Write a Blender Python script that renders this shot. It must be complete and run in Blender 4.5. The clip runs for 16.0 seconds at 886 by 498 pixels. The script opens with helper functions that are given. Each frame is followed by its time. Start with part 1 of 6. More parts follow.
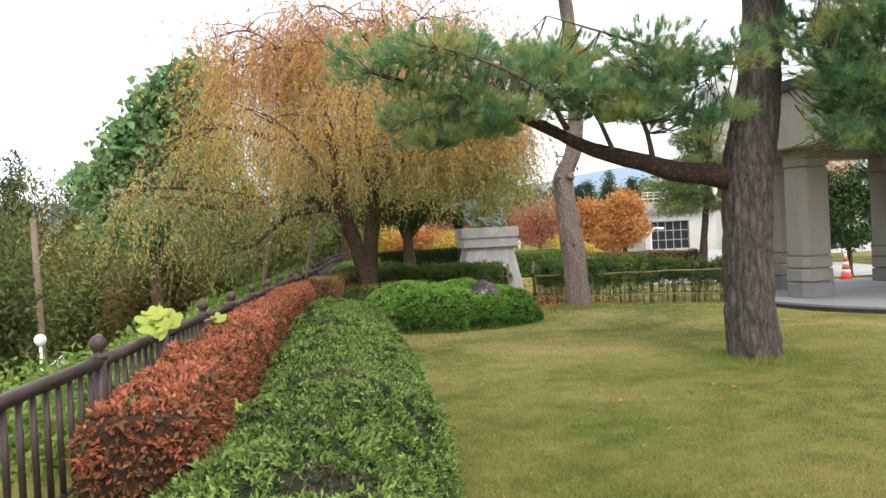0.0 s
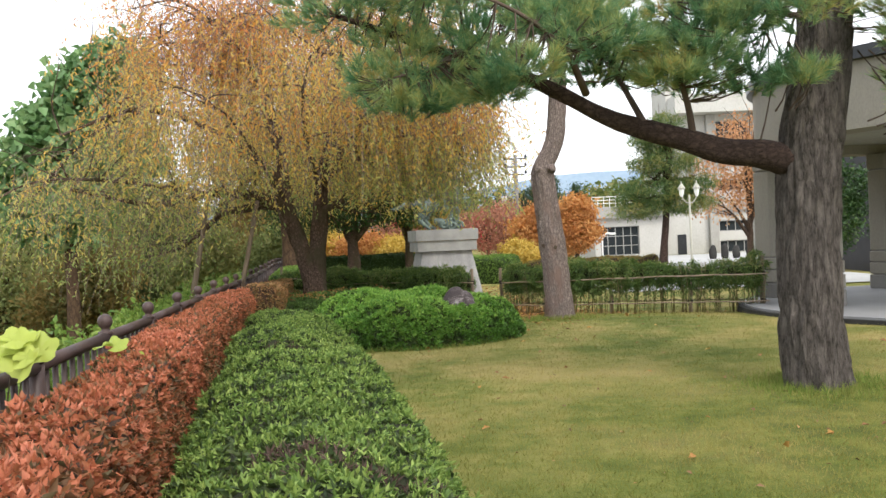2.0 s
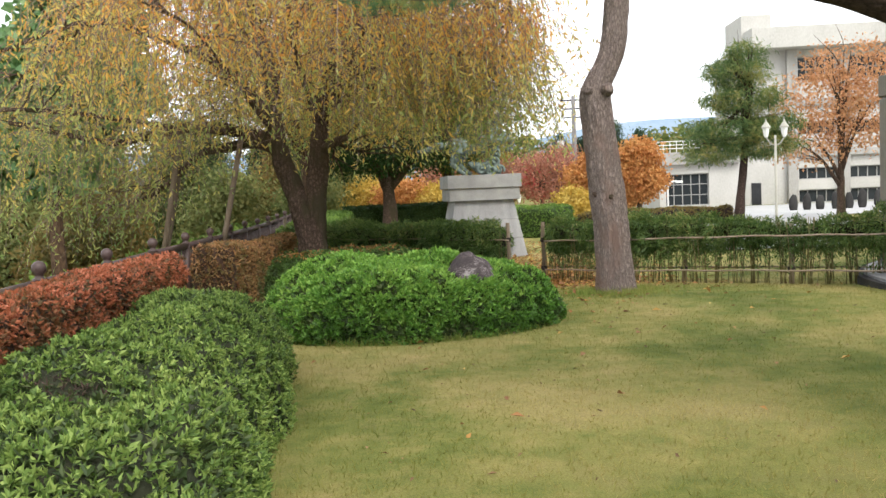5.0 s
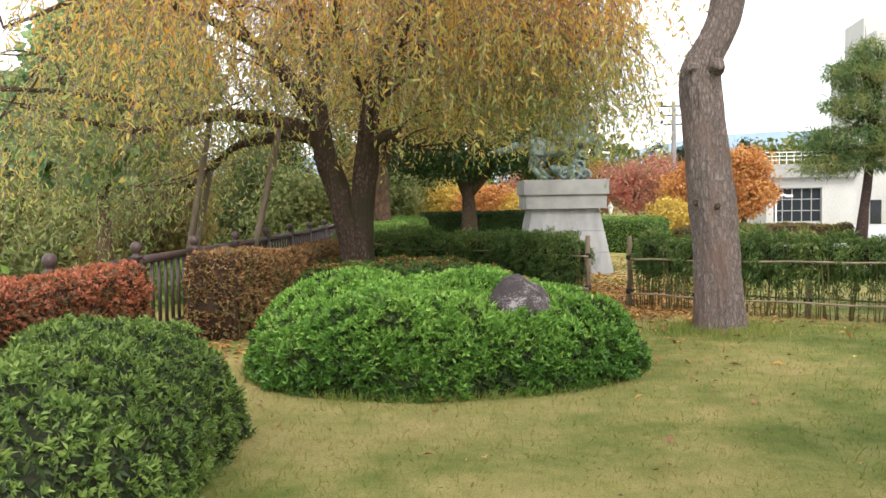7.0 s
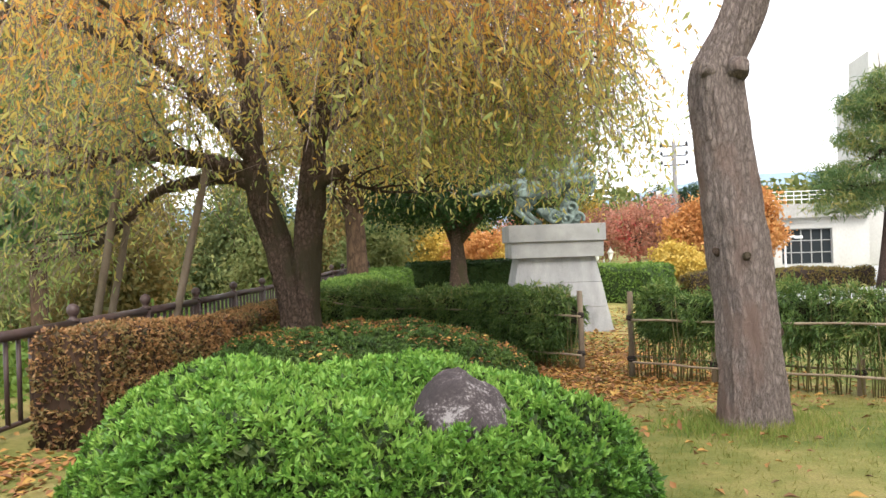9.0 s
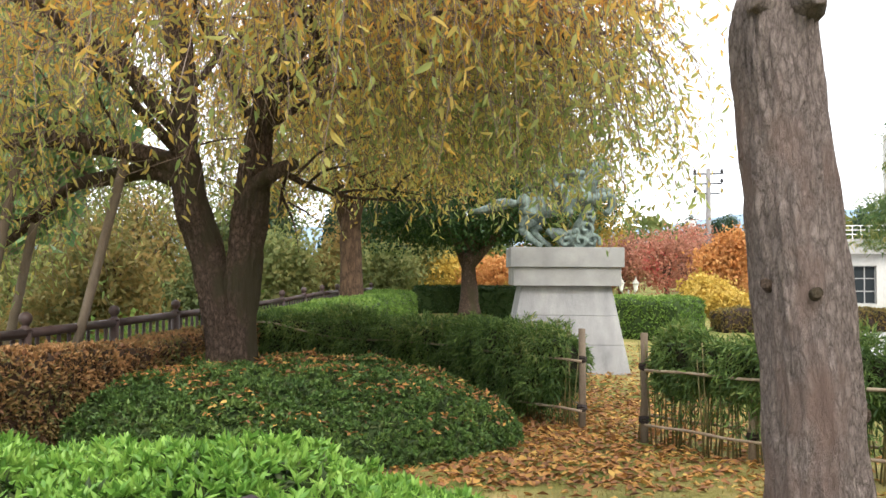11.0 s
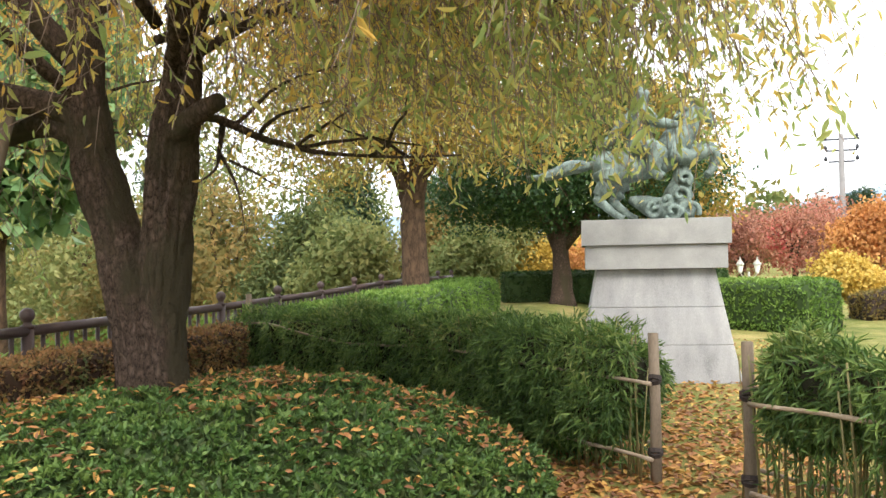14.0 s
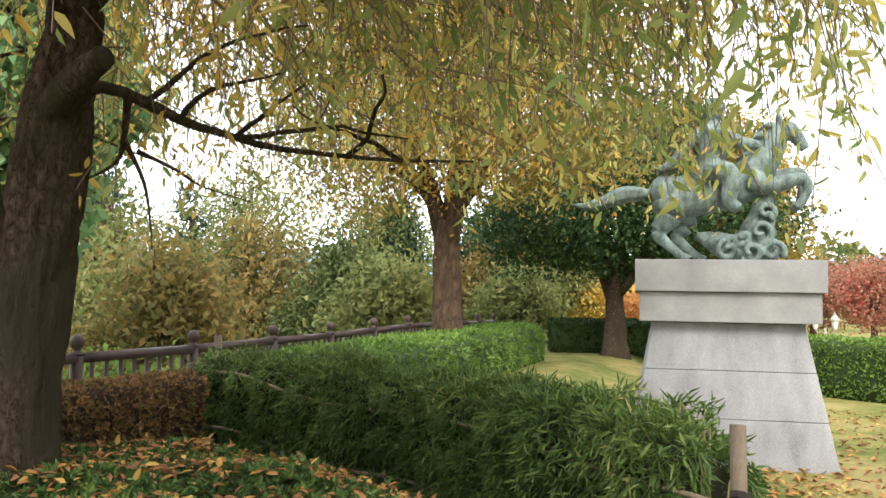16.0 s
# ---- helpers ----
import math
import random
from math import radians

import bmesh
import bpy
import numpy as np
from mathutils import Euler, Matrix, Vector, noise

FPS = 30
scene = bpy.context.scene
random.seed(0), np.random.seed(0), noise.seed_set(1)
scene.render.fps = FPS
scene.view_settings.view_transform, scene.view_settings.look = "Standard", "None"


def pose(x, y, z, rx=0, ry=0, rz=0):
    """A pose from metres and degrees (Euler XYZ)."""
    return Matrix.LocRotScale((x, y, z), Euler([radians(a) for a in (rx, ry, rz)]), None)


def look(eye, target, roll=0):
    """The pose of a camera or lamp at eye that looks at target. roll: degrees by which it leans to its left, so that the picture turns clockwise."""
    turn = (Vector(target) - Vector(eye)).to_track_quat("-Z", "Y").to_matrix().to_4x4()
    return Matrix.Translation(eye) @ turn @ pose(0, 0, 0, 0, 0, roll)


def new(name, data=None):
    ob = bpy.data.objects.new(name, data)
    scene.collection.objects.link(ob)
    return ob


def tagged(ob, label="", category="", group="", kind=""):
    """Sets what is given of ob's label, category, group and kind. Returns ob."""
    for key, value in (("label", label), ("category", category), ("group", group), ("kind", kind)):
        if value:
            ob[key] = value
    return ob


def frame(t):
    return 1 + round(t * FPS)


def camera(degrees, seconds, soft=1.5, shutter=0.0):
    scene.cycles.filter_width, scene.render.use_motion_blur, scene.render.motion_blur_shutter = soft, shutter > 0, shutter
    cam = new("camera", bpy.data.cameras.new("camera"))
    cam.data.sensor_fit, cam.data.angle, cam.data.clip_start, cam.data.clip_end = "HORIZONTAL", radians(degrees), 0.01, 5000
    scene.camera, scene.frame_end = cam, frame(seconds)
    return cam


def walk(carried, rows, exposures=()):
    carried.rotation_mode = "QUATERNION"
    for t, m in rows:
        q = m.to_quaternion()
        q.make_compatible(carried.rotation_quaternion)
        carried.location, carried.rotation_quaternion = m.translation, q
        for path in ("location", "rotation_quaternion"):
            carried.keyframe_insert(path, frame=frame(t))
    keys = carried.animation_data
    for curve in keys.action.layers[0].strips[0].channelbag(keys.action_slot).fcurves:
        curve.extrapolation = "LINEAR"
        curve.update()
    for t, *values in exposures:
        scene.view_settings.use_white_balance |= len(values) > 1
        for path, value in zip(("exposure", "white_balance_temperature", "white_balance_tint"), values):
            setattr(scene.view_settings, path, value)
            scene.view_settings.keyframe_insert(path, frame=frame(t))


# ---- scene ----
cam = camera(54.0, 16.0)
PATH = [
    (0, (1.125, 2.44, 1.5), (1.01, 4.437, 1.472), -2.9),
    (0.5, (1.015, 3.013, 1.455), (0.913, 5.009, 1.404), -2.5),
    (1, (0.839, 3.545, 1.438), (0.793, 5.544, 1.388), -2.2),
    (1.5, (0.678, 4.084, 1.415), (0.727, 6.083, 1.383), -2.2),
    (2, (0.601, 4.623, 1.418), (0.63, 6.623, 1.398), -2.6),
    (2.5, (0.613, 5.165, 1.402), (0.795, 7.157, 1.372), -3.3),
    (3, (0.71, 5.769, 1.41), (0.879, 7.76, 1.334), -3.0),
    (3.5, (0.83, 6.379, 1.405), (1.081, 8.359, 1.285), -2.7),
    (4, (0.954, 6.961, 1.41), (1.2, 8.942, 1.29), -2.9),
    (4.5, (1.034, 7.539, 1.399), (1.127, 9.535, 1.308), -1.9),
    (5, (1.179, 8.137, 1.368), (1.066, 10.13, 1.236), -2.4),
    (5.2, (1.208, 8.335, 1.348), (1.072, 10.325, 1.21), -1.8),
    (7.3, (1.455, 10.737, 1.296), (1.102, 12.703, 1.208), -1.2),
    (7.5, (1.468, 10.967, 1.299), (1.097, 12.931, 1.242), -1.4),
    (8, (1.528, 11.514, 1.308), (1.127, 13.472, 1.258), -1.5),
    (8.5, (1.548, 12.054, 1.307), (1.202, 14.023, 1.27), -1.0),
    (9, (1.573, 12.564, 1.335), (1.245, 14.537, 1.336), -1.9),
    (9.2, (1.59, 12.782, 1.347), (1.252, 14.753, 1.352), -2.2),
    (11.3, (1.828, 15.007, 1.293), (1.393, 16.958, 1.36), 1.5),
    (11.5, (1.844, 15.208, 1.291), (1.306, 17.133, 1.356), 1.6),
    (12, (1.878, 15.695, 1.29), (1.406, 17.639, 1.301), 0.5),
    (12.5, (1.987, 16.12, 1.298), (1.49, 18.057, 1.302), -0.0),
    (13, (2.014, 16.599, 1.284), (1.48, 18.527, 1.267), -2.8),
    (13.5, (2.075, 17.048, 1.295), (1.532, 18.973, 1.261), -1.3),
    (14, (2.013, 17.486, 1.262), (1.36, 19.376, 1.291), -1.1),
    (14.5, (1.927, 17.959, 1.267), (1.247, 19.84, 1.313), -0.1),
    (15, (1.833, 18.447, 1.253), (1.067, 20.292, 1.357), 0.6),
    (15.5, (1.76, 18.904, 1.234), (1.004, 20.75, 1.38), 1.3),
    (16, (1.727, 19.351, 1.257), (0.954, 21.191, 1.383), 1.0),
]
EXPOSURES = [(0, 0.95), (1, 1.0), (3.5, 0.91), (5, 1.04), (7.5, 1.28), (9, 1.38), (11.5, 1.36), (13.5, 1.62), (16, 1.5)]
walk(cam, [(t, look(eye, target, roll)) for t, eye, target, roll in PATH], EXPOSURES)

# ---- world, sun and exposure ----
world = bpy.data.worlds.new("overcast_sky")
scene.world = world
world.use_nodes = True
wn = world.node_tree.nodes
wl = world.node_tree.links
wn.clear()
sky = wn.new("ShaderNodeTexSky")
sky.sky_type = "NISHITA"
sky.sun_disc = False
sky.sun_elevation, sky.sun_rotation = radians(42), radians(150)
sky.dust_density, sky.air_density, sky.ozone_density = 4.0, 1.0, 1.0
haze = wn.new("ShaderNodeMixRGB")
haze.inputs[0].default_value = 0.86
haze.inputs[2].default_value = (8.6, 8.9, 9.3, 1)
back = wn.new("ShaderNodeBackground")
back.inputs[1].default_value = 0.12
wout = wn.new("ShaderNodeOutputWorld")
wl.new(sky.outputs[0], haze.inputs[1])
wl.new(haze.outputs[0], back.inputs[0])
wl.new(back.outputs[0], wout.inputs[0])
sun_data = bpy.data.lights.new("sun", "SUN")
sun_data.energy, sun_data.angle, sun_data.color = 1.3, radians(25), (1.0, 0.95, 0.88)
sun = new("sun", sun_data)
sun.matrix_world = look((6, -8, 14), (0, 4, 0))


# ---- materials ----
def shader(name, rough=0.7, metal=0.0, spec=0.3):
    m = bpy.data.materials.new(name)
    m.use_nodes = True
    b = m.node_tree.nodes["Principled BSDF"]
    b.inputs["Roughness"].default_value = rough
    b.inputs["Metallic"].default_value = metal
    b.inputs["Specular IOR Level"].default_value = spec
    return m, m.node_tree.nodes, m.node_tree.links, b


def ramp_of(nodes, stops):
    r = nodes.new("ShaderNodeValToRGB")
    els = r.color_ramp.elements
    while len(els) < len(stops):
        els.new(0.5)
    for e, (p, c) in zip(els, stops):
        e.position, e.color = p, (*c, 1)
    return r


def coords(nodes, links, scale):
    tc = nodes.new("ShaderNodeTexCoord")
    mp = nodes.new("ShaderNodeMapping")
    mp.inputs["Scale"].default_value = scale
    links.new(tc.outputs["Object"], mp.inputs[0])
    return mp.outputs[0]


def noise_tex(nodes, links, vec, scale, detail=4.0, rough=0.6):
    n = nodes.new("ShaderNodeTexNoise")
    n.inputs["Scale"].default_value = scale
    n.inputs["Detail"].default_value = detail
    n.inputs["Roughness"].default_value = rough
    links.new(vec, n.inputs["Vector"])
    return n.outputs[0]


def surface(name, stops, scale=(3, 3, 3), fine=40.0, rough=0.75, bump=0.3, dist=0.01, metal=0.0, spec=0.3, coarse=1.0, blend=0.45):
    """Coarse and fine noise through one ramp, with a fine bump."""
    m, n, l, b = shader(name, rough, metal, spec)
    v = coords(n, l, scale)
    a = noise_tex(n, l, v, coarse, 5)
    f = noise_tex(n, l, v, fine, 3, 0.7)
    mx = n.new("ShaderNodeMath")
    mx.operation = "MULTIPLY_ADD"
    mx.inputs[1].default_value = blend
    sc = n.new("ShaderNodeMath")
    sc.operation = "MULTIPLY"
    sc.inputs[1].default_value = 1 - blend
    l.new(a, sc.inputs[0])
    l.new(f, mx.inputs[0])
    l.new(sc.outputs[0], mx.inputs[2])
    r = ramp_of(n, stops)
    l.new(mx.outputs[0], r.inputs[0])
    l.new(r.outputs[0], b.inputs["Base Color"])
    bp = n.new("ShaderNodeBump")
    bp.inputs["Strength"].default_value, bp.inputs["Distance"].default_value = bump, dist
    l.new(mx.outputs[0], bp.inputs["Height"])
    l.new(bp.outputs[0], b.inputs["Normal"])
    return m


def leafy(name, stops, rough=0.5, through_light=0.35, patch=0.6, mix=0.55, spec=0.35, rise=0.0, level=3.0):
    """Leaf colours vary leaf by leaf and in drifts; some light passes through."""
    m, n, l, b = shader(name, rough, 0, spec)
    geo = n.new("ShaderNodeNewGeometry")
    v = coords(n, l, (1, 1, 1))
    big = noise_tex(n, l, v, patch, 3)
    mx = n.new("ShaderNodeMix")
    mx.inputs[0].default_value = mix
    st = n.new("ShaderNodeMapRange")
    st.inputs[1].default_value, st.inputs[2].default_value = 0.3, 0.7
    l.new(big, st.inputs[0])
    l.new(geo.outputs["Random Per Island"], mx.inputs[2])
    l.new(st.outputs[0], mx.inputs[3])
    r = ramp_of(n, stops)
    value = mx.outputs[0]
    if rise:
        # leaves turn first where they are most exposed, high in the crown; on bush and bamboo this paints top light
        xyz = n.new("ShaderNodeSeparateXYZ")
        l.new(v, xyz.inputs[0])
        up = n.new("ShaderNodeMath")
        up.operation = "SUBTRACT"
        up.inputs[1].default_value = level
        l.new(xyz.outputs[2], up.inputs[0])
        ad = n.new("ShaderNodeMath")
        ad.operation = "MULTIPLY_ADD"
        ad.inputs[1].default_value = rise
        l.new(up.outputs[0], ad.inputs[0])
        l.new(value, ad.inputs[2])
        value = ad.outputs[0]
    l.new(value, r.inputs[0])
    l.new(r.outputs[0], b.inputs["Base Color"])
    tr = n.new("ShaderNodeBsdfTranslucent")
    l.new(r.outputs[0], tr.inputs[0])
    ms = n.new("ShaderNodeMixShader")
    ms.inputs[0].default_value = through_light
    l.new(b.outputs[0], ms.inputs[1])
    l.new(tr.outputs[0], ms.inputs[2])
    l.new(ms.outputs[0], n["Material Output"].inputs[0])
    return m


def bark(name, dark, light, scale=(9, 9, 2.2), bump=0.9, dist=0.03, moss=None):
    m, n, l, b = shader(name, 0.9, 0, 0.15)
    v = coords(n, l, scale)
    vor = n.new("ShaderNodeTexVoronoi")
    vor.feature = "DISTANCE_TO_EDGE"
    vor.inputs["Scale"].default_value = 1.3
    wob = n.new("ShaderNodeMixRGB")
    wob.blend_type = "ADD"
    wob.inputs[0].default_value = 0.9
    nz = n.new("ShaderNodeTexNoise")
    nz.inputs["Scale"].default_value, nz.inputs["Detail"].default_value = 1.6, 5
    l.new(v, nz.inputs["Vector"])
    l.new(v, wob.inputs[1])
    l.new(nz.outputs[1], wob.inputs[2])
    l.new(wob.outputs[0], vor.inputs["Vector"])
    f = noise_tex(n, l, v, 7, 6, 0.7)
    half = n.new("ShaderNodeMath")
    half.operation = "MULTIPLY"
    half.inputs[1].default_value = 1.05
    l.new(f, half.inputs[0])
    ml = n.new("ShaderNodeMath")
    ml.operation = "MULTIPLY_ADD"
    ml.inputs[1].default_value = 0.95
    l.new(vor.outputs[0], ml.inputs[0])
    l.new(half.outputs[0], ml.inputs[2])
    r = ramp_of(n, [(0.35, dark), (0.62, [(a + c) / 2 for a, c in zip(dark, light)]), (0.95, light)])
    l.new(ml.outputs[0], r.inputs[0])
    col = r.outputs[0]
    if moss:
        big = noise_tex(n, l, coords(n, l, (1, 1, 0.5)), 2.2, 4)
        rr = ramp_of(n, [(0.5, (0, 0, 0)), (0.62, (1, 1, 1))])
        l.new(big, rr.inputs[0])
        mm = n.new("ShaderNodeMixRGB")
        l.new(rr.outputs[0], mm.inputs[0])
        l.new(col, mm.inputs[1])
        mm.inputs[2].default_value = (*moss, 1)
        col = mm.outputs[0]
    l.new(col, b.inputs["Base Color"])
    bp = n.new("ShaderNodeBump")
    bp.inputs["Strength"].default_value, bp.inputs["Distance"].default_value = bump, dist
    l.new(ml.outputs[0], bp.inputs["Height"])
    l.new(bp.outputs[0], b.inputs["Normal"])
    return m


def lawn_material():
    m, n, l, b = shader("lawn", 0.9, 0, 0.1)
    v = coords(n, l, (1, 1, 1))
    big = noise_tex(n, l, v, 0.42, 6, 0.72)
    mid = noise_tex(n, l, v, 3.1, 5, 0.65)
    fine = noise_tex(n, l, v, 90, 3, 0.8)
    r1 = ramp_of(n, [(0.36, (0.07, 0.11, 0.02)), (0.45, (0.165, 0.185, 0.048)), (0.53, (0.3, 0.265, 0.09)), (0.64, (0.42, 0.32, 0.14))])
    l.new(big, r1.inputs[0])
    r2 = ramp_of(n, [(0.36, (0.075, 0.1, 0.02)), (0.5, (0.175, 0.17, 0.048)), (0.64, (0.3, 0.235, 0.1))])
    l.new(mid, r2.inputs[0])
    m1 = n.new("ShaderNodeMixRGB")
    m1.inputs[0].default_value = 0.4
    l.new(r1.outputs[0], m1.inputs[1])
    l.new(r2.outputs[0], m1.inputs[2])
    m2 = n.new("ShaderNodeMixRGB")
    m2.blend_type = "MULTIPLY"
    m2.inputs[0].default_value = 0.75
    r3 = ramp_of(n, [(0.3, (0.5, 0.5, 0.5)), (0.62, (1.15, 1.15, 1.15))])
    l.new(fine, r3.inputs[0])
    # a mossy, greener stretch of turf on the near side of the pine
    near = n.new("ShaderNodeVectorMath")
    near.operation = "DISTANCE"
    near.inputs[1].default_value = (5.4, 8.8, 0)
    l.new(v, near.inputs[0])
    wav = n.new("ShaderNodeMath")
    wav.operation = "MULTIPLY_ADD"
    wav.inputs[1].default_value = -5.0
    l.new(mid, wav.inputs[0])
    l.new(near.outputs["Value"], wav.inputs[2])
    rm = n.new("ShaderNodeMapRange")
    rm.inputs[1].default_value, rm.inputs[2].default_value = 3.8, -0.6
    rm.inputs[3].default_value, rm.inputs[4].default_value = 0.0, 0.85
    l.new(wav.outputs[0], rm.inputs[0])
    mo = n.new("ShaderNodeMixRGB")
    l.new(rm.outputs[0], mo.inputs[0])
    l.new(m1.outputs[0], mo.inputs[1])
    rg = ramp_of(n, [(0.38, (0.045, 0.07, 0.012)), (0.5, (0.095, 0.125, 0.021)), (0.62, (0.17, 0.18, 0.038))])
    l.new(mid, rg.inputs[0])
    l.new(rg.outputs[0], mo.inputs[2])
    l.new(mo.outputs[0], m2.inputs[1])
    l.new(r3.outputs[0], m2.inputs[2])
    l.new(m2.outputs[0], b.inputs["Base Color"])
    bp = n.new("ShaderNodeBump")
    bp.inputs["Strength"].default_value, bp.inputs["Distance"].default_value = 0.7, 0.02
    l.new(fine, bp.inputs["Height"])
    l.new(bp.outputs[0], b.inputs["Normal"])
    return m


LAWN = lawn_material()
BLADE = leafy("grass_blade", [(0.1, (0.12, 0.15, 0.032)), (0.45, (0.22, 0.22, 0.06)), (0.8, (0.36, 0.29, 0.11))], 0.8, 0.4, 0.42, 0.75, 0.1)
LONG_BLADE = leafy("long_grass_blade", [(0.1, (0.1, 0.17, 0.03)), (0.5, (0.2, 0.26, 0.06)), (0.9, (0.34, 0.3, 0.1))], 0.7, 0.35, 0.8, 0.4, 0.1)
DEAD_LEAF = leafy("dry_leaf_scrap", [(0.1, (0.09, 0.05, 0.03)), (0.6, (0.25, 0.14, 0.07)), (0.93, (0.4, 0.24, 0.1)), (0.99, (0.7, 0.6, 0.4))], 0.8, 0.1, 1.0, 0.1)
GRANITE = surface("granite", [(0.34, (0.16, 0.16, 0.165)), (0.46, (0.265, 0.265, 0.27)), (0.54, (0.31, 0.31, 0.312)), (0.66, (0.42, 0.415, 0.41))], (1.6, 1.6, 0.5), 110, 0.7, 0.2, 0.004, coarse=2.6, blend=0.5)
GRANITE_ROUGH = surface("granite_rough", [(0.3, (0.2, 0.2, 0.2)), (0.5, (0.295, 0.295, 0.29)), (0.7, (0.39, 0.39, 0.38))], (1, 1, 1), 120, 0.85, 0.4, 0.006, coarse=3.0)
BRONZE = surface("verdigris_bronze", [(0.3, (0.03, 0.04, 0.036)), (0.45, (0.1, 0.13, 0.115)), (0.58, (0.2, 0.26, 0.23)), (0.68, (0.32, 0.4, 0.36))], (5, 5, 2.2), 24, 0.65, 0.5, 0.015, metal=0.15, coarse=2.5)
BOULDER = surface("boulder", [(0.36, (0.018, 0.013, 0.013)), (0.5, (0.042, 0.031, 0.031)), (0.55, (0.075, 0.058, 0.058)), (0.59, (0.26, 0.23, 0.225))], (2.2, 2.2, 2.2), 30, 0.7, 0.5, 0.012, coarse=1.5, blend=0.3)
IRON = surface("painted_iron", [(0.35, (0.035, 0.022, 0.02)), (0.6, (0.075, 0.048, 0.043))], (4, 4, 4), 60, 0.45, 0.15, 0.003)
PINE_BARK = bark("pine_bark", (0.026, 0.022, 0.02), (0.19, 0.163, 0.145), (10, 10, 2.6), 1.0, 0.04)
RED_BARK = bark("red_pine_bark", (0.016, 0.012, 0.01), (0.1, 0.066, 0.054), (9, 14, 14), 1.0, 0.025)
SNAG_BARK = bark("snag_bark", (0.085, 0.066, 0.058), (0.42, 0.335, 0.3), (22, 22, 8), 1.0, 0.035, (0.26, 0.18, 0.15))
CHERRY_BARK = bark("cherry_bark", (0.016, 0.011, 0.009), (0.21, 0.145, 0.108), (15, 15, 9), 1.0, 0.045, (0.085, 0.07, 0.042))
TAN_BARK = bark("tan_bark", (0.03, 0.02, 0.014), (0.14, 0.088, 0.055), (6, 6, 2.5), 0.8, 0.02)
TWIG = surface("twig", [(0.3, (0.05, 0.035, 0.026)), (0.7, (0.14, 0.1, 0.08))], (5, 5, 5), 30, 0.9)
GREY_POLE = surface("weathered_pole", [(0.3, (0.1, 0.072, 0.05)), (0.7, (0.24, 0.19, 0.14))], (8, 8, 1.5), 20, 0.85)
BAMBOO = surface("weathered_bamboo", [(0.3, (0.17, 0.125, 0.085)), (0.55, (0.3, 0.235, 0.17)), (0.75, (0.42, 0.35, 0.27))], (6, 6, 3), 22, 0.6)
CANE = surface("live_cane", [(0.3, (0.07, 0.075, 0.03)), (0.5, (0.16, 0.14, 0.055)), (0.72, (0.3, 0.23, 0.11))], (7, 7, 3), 12, 0.55)
ROPE = surface("dark_rope", [(0.3, (0.02, 0.016, 0.014)), (0.7, (0.06, 0.045, 0.04))], (9, 9, 9), 60, 0.95)
# solid hedge bodies, coloured dark to stand for shade between the leaves
CORE = surface("hedge_shaded_inner", [(0.3, (0.012, 0.014, 0.006)), (0.7, (0.04, 0.034, 0.018))], (6, 6, 6), 20, 0.95)
CORE_RED = surface("red_hedge_shaded_inner", [(0.3, (0.022, 0.014, 0.008)), (0.7, (0.06, 0.03, 0.017))], (6, 6, 6), 20, 0.95)
CORE_BROWN = surface("azalea_shaded_inner", [(0.3, (0.014, 0.01, 0.007)), (0.55, (0.045, 0.03, 0.022)), (0.75, (0.1, 0.07, 0.055))], (9, 9, 9), 26, 0.95, 0.8, 0.03)
CORE_AZALEA = surface("azalea_shaded_core", [(0.3, (0.014, 0.02, 0.007)), (0.55, (0.03, 0.034, 0.014)), (0.75, (0.06, 0.045, 0.028))], (9, 9, 9), 26, 0.95, 0.8, 0.03)
CORE_GREEN = surface("green_shaded_inner", [(0.3, (0.018, 0.035, 0.01)), (0.7, (0.045, 0.075, 0.02))], (6, 6, 6), 20, 0.95)
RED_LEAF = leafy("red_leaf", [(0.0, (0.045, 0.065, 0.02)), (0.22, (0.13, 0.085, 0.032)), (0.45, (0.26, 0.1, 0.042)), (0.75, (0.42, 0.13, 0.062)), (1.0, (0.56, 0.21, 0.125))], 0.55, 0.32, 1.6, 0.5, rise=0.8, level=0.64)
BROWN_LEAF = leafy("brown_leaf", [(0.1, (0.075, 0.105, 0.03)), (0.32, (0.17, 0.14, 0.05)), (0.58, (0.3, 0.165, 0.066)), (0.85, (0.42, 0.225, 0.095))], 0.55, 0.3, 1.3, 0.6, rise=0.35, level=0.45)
# rise paints the bush lighter on top and darker down its shaded sides
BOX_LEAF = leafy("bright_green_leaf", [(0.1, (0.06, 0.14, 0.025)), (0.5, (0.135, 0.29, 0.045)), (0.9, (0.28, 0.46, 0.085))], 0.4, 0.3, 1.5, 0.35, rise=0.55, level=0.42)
AZALEA_LEAF = leafy("azalea_leaf", [(0.08, (0.065, 0.12, 0.028)), (0.45, (0.15, 0.235, 0.052)), (0.8, (0.27, 0.36, 0.09)), (0.97, (0.38, 0.46, 0.13))], 0.5, 0.3, 1.6, 0.3, 0.25)
DARK_TWIG = leafy("bare_patch_twig", [(0.2, (0.05, 0.03, 0.025)), (0.8, (0.14, 0.085, 0.07))], 0.8, 0.1)
BED_LEAF = leafy("bed_leaf", [(0.08, (0.035, 0.075, 0.018)), (0.5, (0.085, 0.16, 0.036)), (0.85, (0.17, 0.25, 0.06))], 0.5, 0.25, 1.6, 0.4)
# darker copies of the leaf colours, with the hedge's inner shade painted in
DEEP_LEAF = leafy("deep_shaded_leaf", [(0.1, (0.022, 0.04, 0.012)), (0.5, (0.045, 0.075, 0.02)), (0.9, (0.08, 0.1, 0.03))], 0.6, 0.2, 1.5, 0.35)
